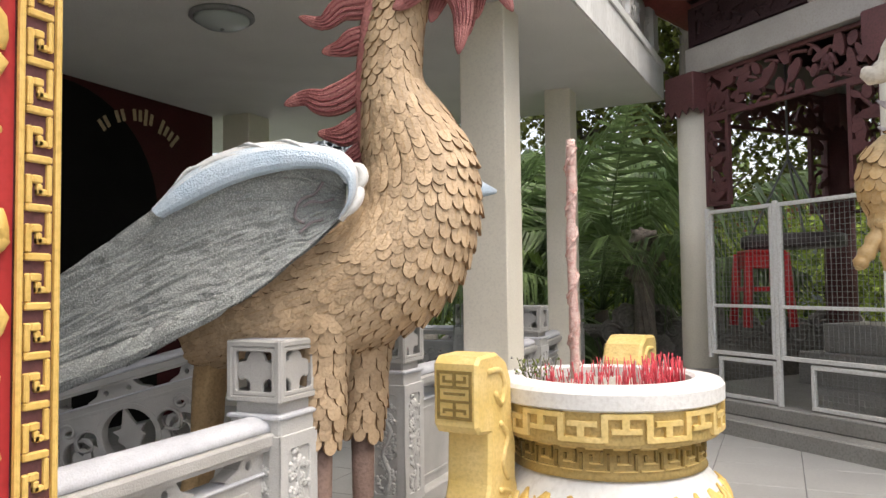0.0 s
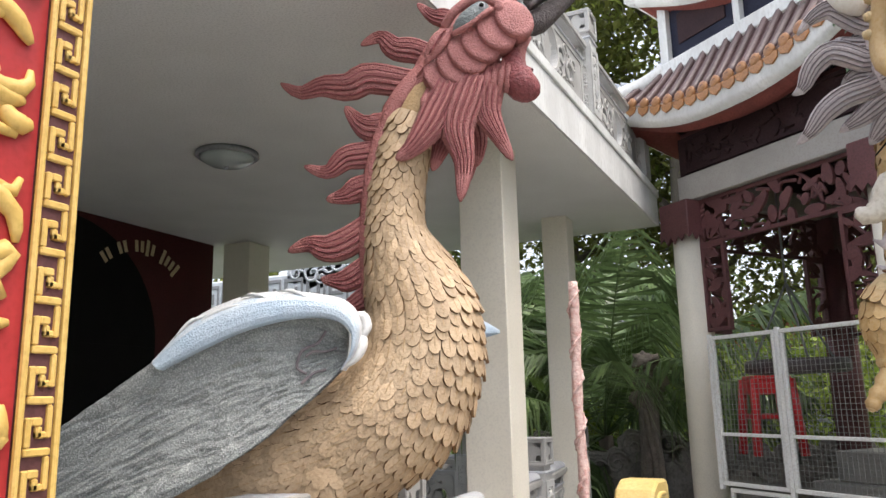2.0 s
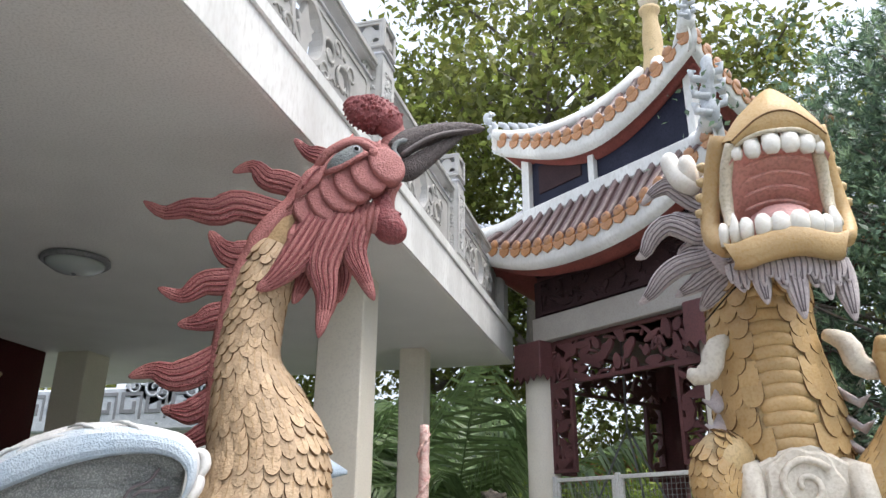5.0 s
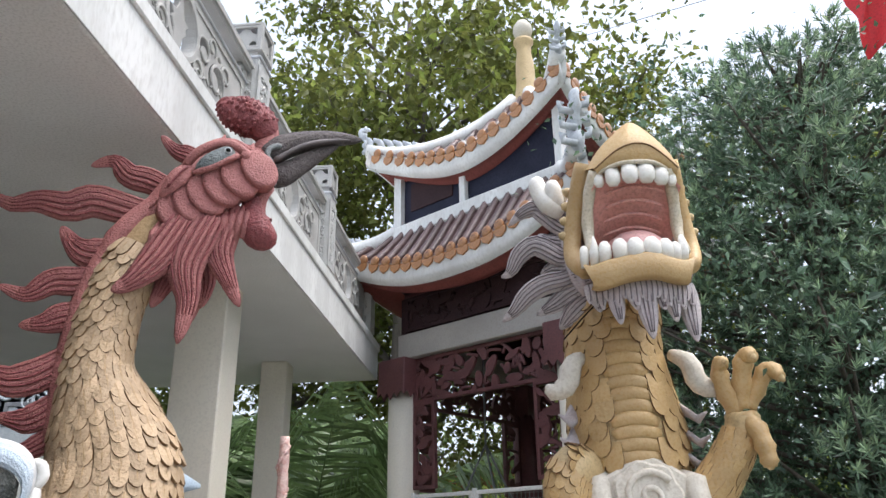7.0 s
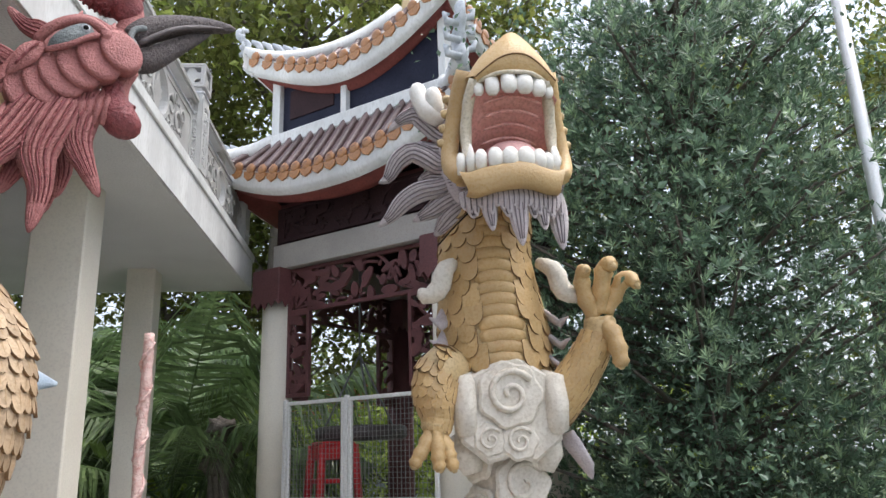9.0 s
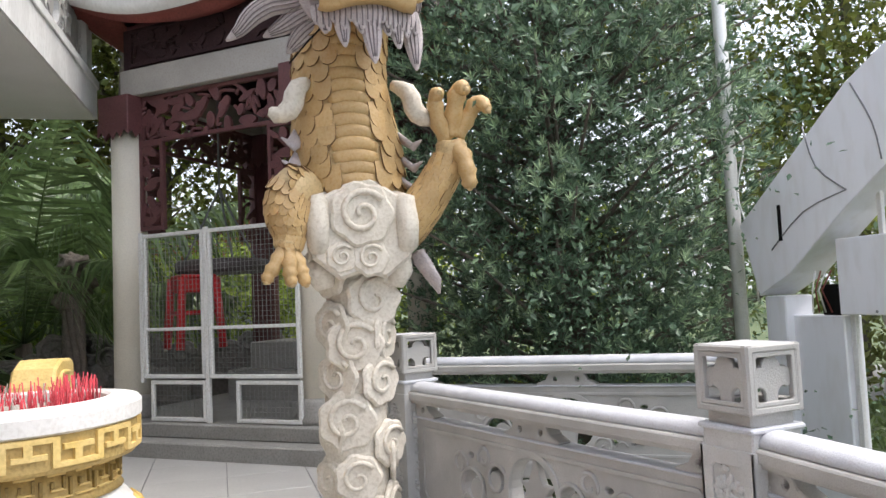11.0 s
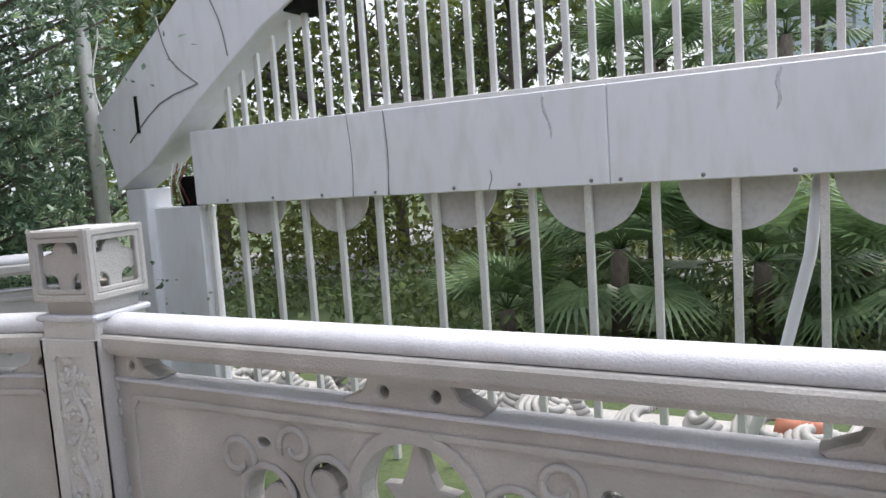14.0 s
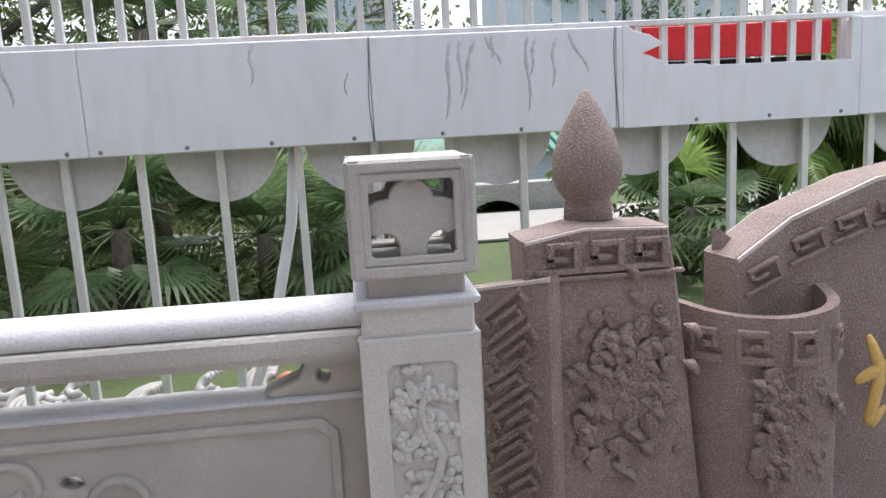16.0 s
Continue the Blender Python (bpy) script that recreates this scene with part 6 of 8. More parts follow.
finger([(1.18, 4.02, 2.40), (1.13, 3.99, 2.50), (1.11, 3.96, 2.61), (1.12, 3.90, 2.63)], 0.045)
finger([(1.21, 4.02, 2.42), (1.22, 3.98, 2.55), (1.24, 3.94, 2.66), (1.26, 3.88, 2.64)], 0.05)
finger([(1.24, 4.02, 2.42), (1.30, 3.99, 2.52), (1.35, 3.95, 2.60), (1.38, 3.89, 2.54)], 0.045)
finger([(1.22, 3.99, 2.36), (1.25, 3.94, 2.28), (1.265, 3.92, 2.18), (1.27, 3.92, 2.12)], 0.05)
for k in range(2):
    dr.tube([(1.02 + 0.02 * k, 4.16, 1.80 - 0.03 * k), (1.10 + 0.03 * k, 4.18, 1.70 - 0.06 * k), (1.13 + 0.02 * k, 4.18, 1.62 - 0.05 * k)], [0.06, 0.045, 0.008], M_MANE, 8, 0.5, None, 0.2, 6)
ARM2 = [(0.44, 4.16, 2.12), (0.36, 4.08, 2.14), (0.32, 4.04, 2.02), (0.33, 4.04, 1.90), (0.31, 4.02, 1.82)]
dr.tube(glide(ARM2, 14), [0.11, 0.115, 0.12, 0.12, 0.12, 0.115, 0.105, 0.095, 0.085, 0.08, 0.075, 0.075, 0.075, 0.06], M_DRAGON_PALE, 16)
scaled(dr, ARM2, [0.11, 0.12, 0.115, 0.085, 0.07], M_DRAGON, 0.055, Matrix(), 1.0, lo=0.1, hi=0.85, seed=22, tilt=-0.06, lift_=0.0, thin=0.5)
finger([(0.30, 4.02, 1.84), (0.26, 3.99, 1.76), (0.22, 3.98, 1.70), (0.20, 3.97, 1.66)], 0.038)
finger([(0.32, 4.0, 1.82), (0.32, 3.97, 1.74), (0.32, 3.96, 1.68), (0.33, 3.95, 1.64)], 0.038)
finger([(0.34, 4.02, 1.82), (0.37, 4.0, 1.74), (0.385, 3.99, 1.69), (0.40, 3.98, 1.64)], 0.038)
dr.tube(glide([(0.36, 4.06, 2.80), (0.46, 3.86, 2.88), (0.58, 3.72, 2.97)], 8), 0.004, M_BLACK, 5)
thing("dragon_statue", "gold-scaled plaster dragon with gaping jaws on a cream cloud pillar", "statue", dr)

# ---- incense urn ----
UX, UY = -0.80, 3.42
urn = thing("incense_urn", "large yellow-painted incense urn with white rim and square handles", "urn")
U = pose(UX, UY, 0)
part("rim", Shape().lathe([(0.345, 1.165), (0.345, 1.215), (0.36, 1.225), (0.46, 1.215), (0.472, 1.20), (0.472, 1.145), (0.455, 1.135)], M_RIM, 64, U, False), urn, "thick white stone rim")
# band and neck bases are darkened, as groove shade between the raised bars
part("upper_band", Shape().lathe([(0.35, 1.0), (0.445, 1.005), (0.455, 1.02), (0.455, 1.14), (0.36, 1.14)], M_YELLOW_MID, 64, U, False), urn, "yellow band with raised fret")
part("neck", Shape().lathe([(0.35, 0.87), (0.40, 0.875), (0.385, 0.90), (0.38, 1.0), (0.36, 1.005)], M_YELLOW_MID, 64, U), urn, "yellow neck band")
part("belly", Shape().lathe([(0.30, 0.30), (0.36, 0.40), (0.45, 0.55), (0.485, 0.68), (0.465, 0.78), (0.41, 0.845), (0.385, 0.875), (0.3, 0.88)], M_WHITE, 64, U), urn, "white bulging belly")
part("foot", Shape().lathe([(0.36, FLOOR), (0.36, 0.29), (0.28, 0.33), (0.27, 0.38)], M_YELLOW, 48, U), urn)
part("ash", Shape().lathe([(0.34, 1.15), (0.34, 1.175), (0.2, 1.19), (0.05, 1.20)], M_ASH, 40, U), urn, "grey ash bed")


def round_bar(shape, r, a0, a1, z0, z1, mat, out=0.014):
    """A raised bar lying on the urn's wall."""
    n = max(2, int(abs(a1 - a0) / 4) + 1)
    v, f = [], []
    for i in range(n + 1):
        a = radians(a0 + (a1 - a0) * i / n)
        for rr, z in ((r - 0.01, z0), (r + out, z0 + 0.002), (r + out, z1 - 0.002), (r - 0.01, z1)):
            v.append((UX + rr * math.cos(a), UY + rr * math.sin(a), z))
    for i in range(n):
        for k in range(3):
            f.append((4 * i + k, 4 * i + k + 4, 4 * i + k + 5, 4 * i + k + 1))
    f += [(0, 1, 2, 3), (4 * n + 3, 4 * n + 2, 4 * n + 1, 4 * n)]
    shape.add(v, f, mat)


fr = Shape()
n = 18
for k in range(n):
    a = 360 / n * k
    w = 360 / n
    b = 1.6
    if k % 2:
        zs = (1.028, 1.052, 1.085, 1.109, 1.132)
    round_bar(fr, 0.455, a, a + w, 1.112, 1.134, M_YELLOW) if k % 2 == 0 else round_bar(fr, 0.455, a, a + w, 1.026, 1.048, M_YELLOW)
    round_bar(fr, 0.455, a - 0.6, a + b + 0.8, 1.028, 1.132, M_YELLOW)
    round_bar(fr, 0.455, a + 4, a + w - 2.5, 1.058, 1.080, M_YELLOW) if k % 2 == 0 else round_bar(fr, 0.455, a + 4, a + w - 2.5, 1.083, 1.105, M_YELLOW)
    round_bar(fr, 0.455, a + 8.5, a + 11.8, 1.045, 1.088, M_YELLOW) if k % 2 else round_bar(fr, 0.455, a + 8.5, a + 11.8, 1.072, 1.118, M_YELLOW)
part("fret", fr, urn, "raised yellow key-fret band")
fr = Shape()
for k in range(24):
    a = 15 * k
    round_bar(fr, 0.381, a, a + 9.5, 0.985, 0.996, M_YELLOW)
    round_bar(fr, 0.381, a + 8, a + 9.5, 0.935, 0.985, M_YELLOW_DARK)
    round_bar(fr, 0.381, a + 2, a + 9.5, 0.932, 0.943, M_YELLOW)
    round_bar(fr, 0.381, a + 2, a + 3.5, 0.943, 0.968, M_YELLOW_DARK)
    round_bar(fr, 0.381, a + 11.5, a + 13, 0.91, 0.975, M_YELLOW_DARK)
    round_bar(fr, 0.381, a, a + 13, 0.905, 0.914, M_YELLOW)
part("neck_fret", fr, urn, "raised fret round the neck")
pet = Shape()
for k in range(14):
    a = 360 / 14 * k
    for da, ln, w, z in ((0, 0.30, 0.06, 0.80), (-6, 0.2, 0.045, 0.82), (6, 0.2, 0.045, 0.82), (12.8, 0.22, 0.03, 0.80)):
        pts = []
        for t in np.linspace(0, 1, 7):
            zz = z - ln * t
            r = np.interp(zz, [0.40, 0.55, 0.68, 0.78, 0.845], [0.36, 0.45, 0.485, 0.465, 0.41]) + 0.004
            an = radians(a + da + da * 0.9 * t)
            pts.append((UX + r * math.cos(an), UY + r * math.sin(an), zz))
        pet.tube(pts, [w * v_ for v_ in (0.25, 0.7, 0.95, 1, 0.85, 0.55, 0.1)], M_GOLD if da else M_YELLOW, 8, 0.35, (math.cos(radians(a)), math.sin(radians(a)), 0))
part("petals", pet, urn, "gilded lotus petal relief")


def handle(shape, hx, hy, turn):
    """A square-ended scroll handle rising from the belly: outer face towards -y before the turn."""
    m = pose(hx, hy, 0, 0, 0, turn)
    side = [(-0.02, 0.72), (0.02, 0.86), (0.03, 1.06), (-0.055, 1.07), (-0.07, 1.09), (-0.07, 1.31), (-0.05, 1.33), (0.08, 1.335), (0.15, 1.30), (0.185, 1.23), (0.19, 1.08), (0.215, 0.98), (0.21, 0.86), (0.25, 0.74), (0.33, 0.70), (0.30, 0.62), (0.05, 0.60)]
    shape.plate([side], 0.19, M_YELLOW, m @ pose(0, 0, 0, 90, 0, 90), 0.012)
    for sx in (-1, 1):
        for pts in ([(0.0, 1.28), (0.09, 1.28), (0.13, 1.22), (0.10, 1.15), (0.05, 1.20)], [(0.09, 1.08), (0.15, 1.02), (0.11, 0.93), (0.15, 0.86)], [(0.08, 0.83), (0.17, 0.80), (0.12, 0.73), (0.22, 0.70)]):
            shape.tube([m @ Vector((sx * 0.096, y, z)) for y, z in glide(pts, 14)], 0.012, M_YELLOW, 6)
    # character-like key pattern on the square end
    c = 1.20
    for x0, x1, z0, z1 in ((-0.075, -0.063, -0.09, 0.09), (0.063, 0.075, -0.09, 0.09), (-0.063, 0.063, 0.078, 0.09), (-0.063, 0.063, -0.09, -0.078), (-0.045, 0.045, 0.0, 0.010), (-0.063, 0.063, 0.024, 0.034), (-0.063, 0.063, -0.028, -0.018),
                           (-0.006, 0.006, 0.034, 0.078), (-0.006, 0.006, -0.078, -0.028), (-0.045, -0.006, 0.045, 0.055), (0.006, 0.045, 0.045, 0.055), (-0.045, -0.006, -0.06, -0.05), (0.006, 0.045, -0.06, -0.05), (-0.05, -0.04, 0.045, 0.07), (0.04, 0.05, 0.045, 0.07), (-0.05, -0.04, -0.068, -0.05), (0.04, 0.05, -0.068, -0.05)):
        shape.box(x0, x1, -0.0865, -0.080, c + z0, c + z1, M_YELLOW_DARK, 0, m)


for hx, hy, tn in ((-1.215, 2.87, -8), (-0.80, 4.08, 172)):
    s = Shape()
    handle(s, hx, hy, tn)
    part("handle", s, urn, "yellow scroll handle with square key-pattern end")

# sticks in the ash
rnd = random.Random(2)
stuff = Shape()
for k in range(300):
    a, r = rnd.uniform(0, 2 * math.pi), 0.31 * math.sqrt(rnd.uniform(0.02, 1))
    if k < 150:
        a, r = rnd.gauss(-0.35, 0.6), rnd.uniform(0.18, 0.32)
    x, y = UX + r * math.cos(a), UY + r * math.sin(a)
    h = rnd.uniform(0.03, 0.11) * (1.25 if math.cos(a) > 0.4 else 0.9)
    stuff.tube([(x, y, 1.17), (x + rnd.uniform(-0.02, 0.02), y + rnd.uniform(-0.02, 0.02), 1.18 + h)], 0.0026, M_INCENSE if (k % 5 or k < 150) else M_ASH, 4)
thing("incense_sticks", "many short burnt red incense sticks in the ash", "incense", stuff, kind="stuff")
joss = Shape()
pts = [(-0.945 + 0.004 * math.sin(9 * t), 3.46, 1.18 + 1.06 * t) for t in np.linspace(0, 1, 30)]
rn = random.Random(4)
joss.tube(pts, [0.021 + rn.uniform(-0.002, 0.003) for _ in pts], M_PINKSTICK, 12)
wrap = [(-0.945 + 0.023 * math.cos(2 * math.pi * 5 * t), 3.46 + 0.023 * math.sin(2 * math.pi * 5 * t), 1.25 + 0.95 * t) for t in np.linspace(0, 1, 120)]
joss.tube(wrap, [0.007 + 0.003 * math.sin(i * 1.7) for i in range(120)], M_PINKSTICK, 6)
thing("joss_stick", "tall thick pink carved joss stick standing in the urn", "incense", joss)
sprig = Shape()
for k in range(16):
    x, y = UX - 0.27 + rnd.uniform(-0.06, 0.06), UY - 0.12 + rnd.uniform(-0.06, 0.06)
    e = (x + rnd.uniform(-0.07, 0.07), y + rnd.uniform(-0.05, 0.05), 1.24 + rnd.uniform(0, 0.08))
    sprig.tube([(x, y, 1.17), e], 0.002, M_LEAF, 4)
    for q in range(5):
        sprig.lathe([(0.006, -0.004), (0.004, 0.004), (0.001, 0.006)], M_LEAF_BRIGHT if q % 2 else M_ASH, 5, Matrix.Translation((e[0] + rnd.uniform(-0.02, 0.02), e[1] + rnd.uniform(-0.02, 0.02), e[2] - rnd.uniform(0, 0.06))))
thing("dried_sprigs", "small dried flower sprigs stuck in the ash", "flowers", sprig, kind="stuff")

# ---- red couplet board on the near column ----
c = Shape()
c.box(-1.74, -1.345, 0.62, 1.12, FLOOR, 3.6, M_CREAM, 0.01)
thing("column", "square column behind the red couplet board", "column", c, kind="structure")
board = thing("couplet_board", "tall red lacquered couplet board with gold fret border", "sign")
BX = -1.30
s = Shape()
s.box(BX - 0.04, BX, 0.42, 1.165, 0.45, 3.45, M_RED, 0.004)
part("panel", s, board, "red lacquer panel")
for y0 in (1.078, 0.424):
    s = Shape()
    y1 = y0 + 0.083
    s.box(BX, BX + 0.006, y0, y1, 0.45, 3.45, M_MAROON, 0)
    s.box(BX, BX + 0.016, y0, y0 + 0.011, 0.45, 3.45, M_GOLD, 0.003)
    s.box(BX, BX + 0.016, y1 - 0.011, y1, 0.45, 3.45, M_GOLD, 0.003)
    z, k = 0.47, 0
    a, b = y0 + 0.0165, y1 - 0.0165
    while z < 3.38:
        for u0, u1, w0, w1 in ((0, 1, 0, 0.16), (0, 0.22, 0.16, 0.75), (0.22, 0.62, 0.58, 0.75), (0.40, 0.62, 0.34, 0.58), (0.80, 1, 0.34, 1.0), (0.4, 0.8, 0.34, 0.48)):
            s.box(BX, BX + 0.014, a + (b - a) * u0, a + (b - a) * u1, z + 0.085 * w0, z + 0.085 * w1, M_GOLD, 0.0025)
        z += 0.085
    part("fret_border", s, board, "raised gold key-fret border")
rnd = random.Random(9)
for k in range(15):
    s = Shape()
    z = 0.62 + 0.185 * k
    for q in range(5):
        y, zz = 0.86 + rnd.uniform(-0.06, 0.08), z + rnd.uniform(-0.05, 0.05)
        if q == 0:
            pts = [(y + 0.075 * math.cos(a), zz + 0.055 * math.sin(a)) for a in np.linspace(rnd.uniform(0, 3), rnd.uniform(4.5, 6.3), 9)]
        else:
            pts = glide([(y, zz), (y + rnd.uniform(0.0, 0.09), zz + rnd.uniform(-0.05, 0.05)), (y + rnd.uniform(0.04, 0.16), zz + rnd.uniform(-0.07, 0.05))], 8)
        nn = len(pts)
        pts = [(BX + 0.006, min(1.05, p[0] + 0.07), p[1]) for p in pts]
        s.tube(pts, [0.004 + 0.016 * math.sin(math.pi * (i + 0.6) / nn) for i in range(nn)], M_GOLD, 8, 0.7, (1, 0, 0))
    part("lettering", s, board, "raised gold brush strokes")

# gilt lettering and small plaque on the dark wall
letters = thing("wall_lettering", "arched row of gilt lettering on the dark wall", "lettering")
for k in range(15):
    a = radians(132 - 6.0 * k)
    if k in (4, 9, 12):
        continue
    y, z = 5.99 + 0.72 * -math.cos(a), 2.66 + 0.72 * math.sin(a)
    tall = 0.06 if k % 3 else 0.085
    bar = Shape().box(-0.022, 0.022, -0.004, 0.004, -tall, tall, M_LETTER, 0.004, pose(-6.09, y, z, 0, 0, 90) @ pose(0, 0, 0, 0, math.degrees(a) - 90, 0))
    part("letter_bar", bar, letters)
pl = thing("wall_plaque", "narrow dark plaque with gilt edge beside the niche", "sign")
s = Shape()
s.box(-6.115, -6.09, 3.35, 3.75, 0.9, 2.75, M_BLACK, 0.004)
part("board", s, pl)
s = Shape()
for a_, b_, c_, d_ in ((3.35, 3.37, 0.9, 2.75), (3.73, 3.75, 0.9, 2.75), (3.37, 3.73, 2.73, 2.75), (3.37, 3.73, 0.9, 0.92)):
    s.box(-6.09, -6.08, a_, b_, c_, d_, M_GOLD, 0.002)
part("edge", s, pl, "thin gilt edge")
for k in range(9):
    s = Shape()
    s.box(-6.09, -6.083, 3.46, 3.64, 2.5 - 0.17 * k, 2.58 - 0.17 * k, M_LETTER, 0.002)
    part("line", s, pl, "gilt writing")

# ---- brown carved scroll stone ----
stone = thing("scroll_stone", "brown sandstone scroll monument with carved fret and flowers", "monument")
SX = 1.87
s = Shape().lathe([(0.062, 1.12), (0.06, 1.175), (0.055, 1.19), (0.075, 1.215), (0.088, 1.255), (0.086, 1.30), (0.065, 1.36), (0.038, 1.41), (0.012, 1.455), (0.002, 1.462)], M_BROWN, 24, pose(SX + 0.12, -0.535, 0))
part("bud_finial", s, stone, "pointed lotus-bud finial")
s = Shape()
slab = [(-0.19, 1.11), (-0.05, 1.135), (0.15, 1.125), (0.17, 1.0), (0.235, 0.40), (0.24, FLOOR), (-0.17, FLOOR), (-0.145, 0.75), (-0.15, 0.99), (-0.185, 1.0)]
s.plate([[(-a, b) for a, b in slab]], 0.17, M_BROWN, pose(SX + 0.06, -0.53, 0) @ pose(0, 0, 0, 90, 0, 90), 0.008)
part("pillar", s, stone, "flat-topped scroll pillar")
# thin pale sheet carries the sky light on the pillar's top
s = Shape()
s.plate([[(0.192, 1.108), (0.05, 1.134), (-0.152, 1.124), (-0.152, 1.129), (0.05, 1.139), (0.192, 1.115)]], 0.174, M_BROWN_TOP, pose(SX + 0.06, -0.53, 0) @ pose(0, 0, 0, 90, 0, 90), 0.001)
part("skylit_top", s, stone, "top face painted pale for sky light")
s = Shape()
SIDE = pose(1.90, -0.315, 0, 0, 0, 48)
s.plate([[(-0.11, FLOOR), (0.11, FLOOR), (0.11, 0.985), (-0.11, 1.03)]], 0.05, M_BROWN, SIDE @ pose(0, 0, 0, 90), 0.008)
# sloping top edge painted pale, as the sky lights it
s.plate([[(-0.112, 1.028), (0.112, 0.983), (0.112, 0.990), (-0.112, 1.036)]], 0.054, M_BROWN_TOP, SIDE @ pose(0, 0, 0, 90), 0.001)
part("side_scroll", s, stone, "fret-cut side scroll")
fr = Shape()


def key_row(shape, y0, y1, z, h, x, mat, n):
    st = (y1 - y0) / n
    for k in range(n):
        a = y0 + st * k
        for u0, u1, w0, w1 in ((0, 1, 0, 0.18), (0, 0.16, 0.18, 1), (0.16, 0.74, 0.82, 1.0), (0.60, 0.74, 0.40, 0.82), (0.3, 0.74, 0.40, 0.56)):
            shape.box(x, x + 0.016, a + st * u0, a + st * u1, z + h * w0, z + h * w1, mat, 0.002)


key_row(fr, -0.68, -0.36, 1.035, 0.075, SX - 0.04, M_BROWN, 3)
fr.box(SX - 0.04, SX - 0.022, -0.72, -0.36, 1.02, 1.03, M_BROWN, 0.002)
for k in range(9):
    z = 0.93 - 0.085 * k
    cell = SIDE @ pose(0.012 * (-1) ** k, 0, z, 0, 38, 0)
    for x0, x1, w0, w1 in ((-0.095, 0.06, 0.022, 0.034), (-0.06, 0.095, -0.034, -0.022), (-0.095, -0.083, -0.01, 0.022), (0.083, 0.095, -0.022, 0.012), (-0.06, 0.03, -0.004, 0.008), (-0.06, -0.048, -0.022, -0.004), (0.048, 0.06, 0.0, 0.022)):
        fr.box(x0 * 0.92, x1 * 0.92, 0.022, 0.038, w0, w1, M_BROWN, 0.002, cell)
part("fret", fr, stone, "raised key-fret carving")
rnd = random.Random(17)


def flowers(x, y, z, w, h, n, parent):
    f = Shape()
    for _ in range(n):
        a, b = rnd.gauss(0, 0.4), rnd.gauss(0, 0.45)
        if abs(a) > 1 or abs(b) > 1:
            continue
        m = pose(x, y + w * a, z + h * b, rnd.uniform(-20, 20), -90 + rnd.uniform(-20, 20), rnd.uniform(0, 360))
        r = rnd.uniform(0.013, 0.030)
        f.lathe([(r, -0.004), (r * 0.85, 0.006), (r * 0.55, 0.010), (r * 0.4, 0.006), (r * 0.2, 0.012)], M_BROWN, 7, pose(x, y + w * a, z + h * b) @ pose(0, 0, 0, rnd.uniform(-25, 25), -90, 0))
    for _ in range(n // 4):
        a, b = rnd.gauss(0, 0.5), rnd.gauss(0, 0.5)
        f.tube([(x, y + w * a, z + h * b), (x - 0.012, y + w * (a + 0.15), z + h * (b + 0.12)), (x, y + w * (a + 0.3), z + h * (b + 0.16))], [0.012, 0.016, 0.003], M_BROWN, 6, 0.6)
    part("flower_relief", f, parent, "carved peony relief")


flowers(SX - 0.03, -0.57, 0.75, 0.14, 0.20, 150, stone)
# curled scroll and wide tablet
roll = glide([(2.02, -0.70, 0), (1.93, -0.76, 0), (1.84, -0.85, 0), (1.78, -0.97, 0), (1.80, -1.08, 0), (1.90, -1.10, 0), (1.97, -1.02, 0), (1.98, -0.92, 0), (1.955, -0.86, 0)], 40)
s = Shape()
v, f = [], []
for i, p in enumerate(roll):
    d = roll[min(i + 1, 39)] - roll[max(i - 1, 0)]
    nn = np.array([-d[1], d[0], 0]) / np.linalg.norm(d)
    top = 0.95 - 0.05 * math.sin(math.pi * i / 24) + (0.10 * max(0, (i - 28) / 11))
    for o in (-0.014, 0.014):
        v += [tuple(p + nn * o + np.array([0, 0, FLOOR])), tuple(p + nn * o + np.array([0, 0, top]))]
for i in range(39):
    a = 4 * i
    f += [(a, a + 1, a + 5, a + 4), (a + 2, a + 6, a + 7, a + 3), (a + 1, a + 3, a + 7, a + 5)]
f += [(0, 2, 3, 1), (156, 157, 159, 158)]
s.add(v, f, M_BROWN)
part("rolled_end", s, stone, "stone rolled like a scroll end")
fr = Shape()
for i in range(2, 24, 4):
    p, q = Vector(roll[i]), Vector(roll[i + 3])
    d = q - p
    tn = math.degrees(math.atan2(d.y, d.x))
    ln = d.length
    for u0, u1, z0, z1 in ((0, 1, 0.785, 0.803), (0, 0.14, 0.80, 0.87), (0.14, 0.85, 0.852, 0.87), (0.7, 0.85, 0.82, 0.852), (0.4, 0.7, 0.82, 0.836)):
        fr.box(ln * u0, ln * u1, -0.030, -0.010, z0, z1, M_BROWN, 0.002, pose(p.x, p.y, 0, 0, 0, tn) )
part("fret", fr, stone, "raised key-fret carving")
flowers(1.775, -0.97, 0.62, 0.11, 0.18, 120, stone)
s = Shape()
arc = [(0.0, FLOOR), (0.0, 1.03), (0.15, 1.12), (0.40, 1.20), (0.75, 1.25), (1.2, 1.26), (1.2, FLOOR)]
s.plate([[(-a, b) for a, b in arc]], 0.14, M_BROWN, pose(1.93, -0.86, 0, 0, 0, 8) @ pose(0, 0, 0, 90, 0, 90), 0.008)
part("tablet", s, stone, "wide tablet with arched top")
# arched top strip, paler to hold the sky light
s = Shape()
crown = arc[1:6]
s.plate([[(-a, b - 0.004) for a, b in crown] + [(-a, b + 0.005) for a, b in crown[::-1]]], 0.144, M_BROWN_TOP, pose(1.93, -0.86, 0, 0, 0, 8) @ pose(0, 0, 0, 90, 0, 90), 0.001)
part("skylit_top", s, stone, "top face painted pale for sky light")
fr = Shape()
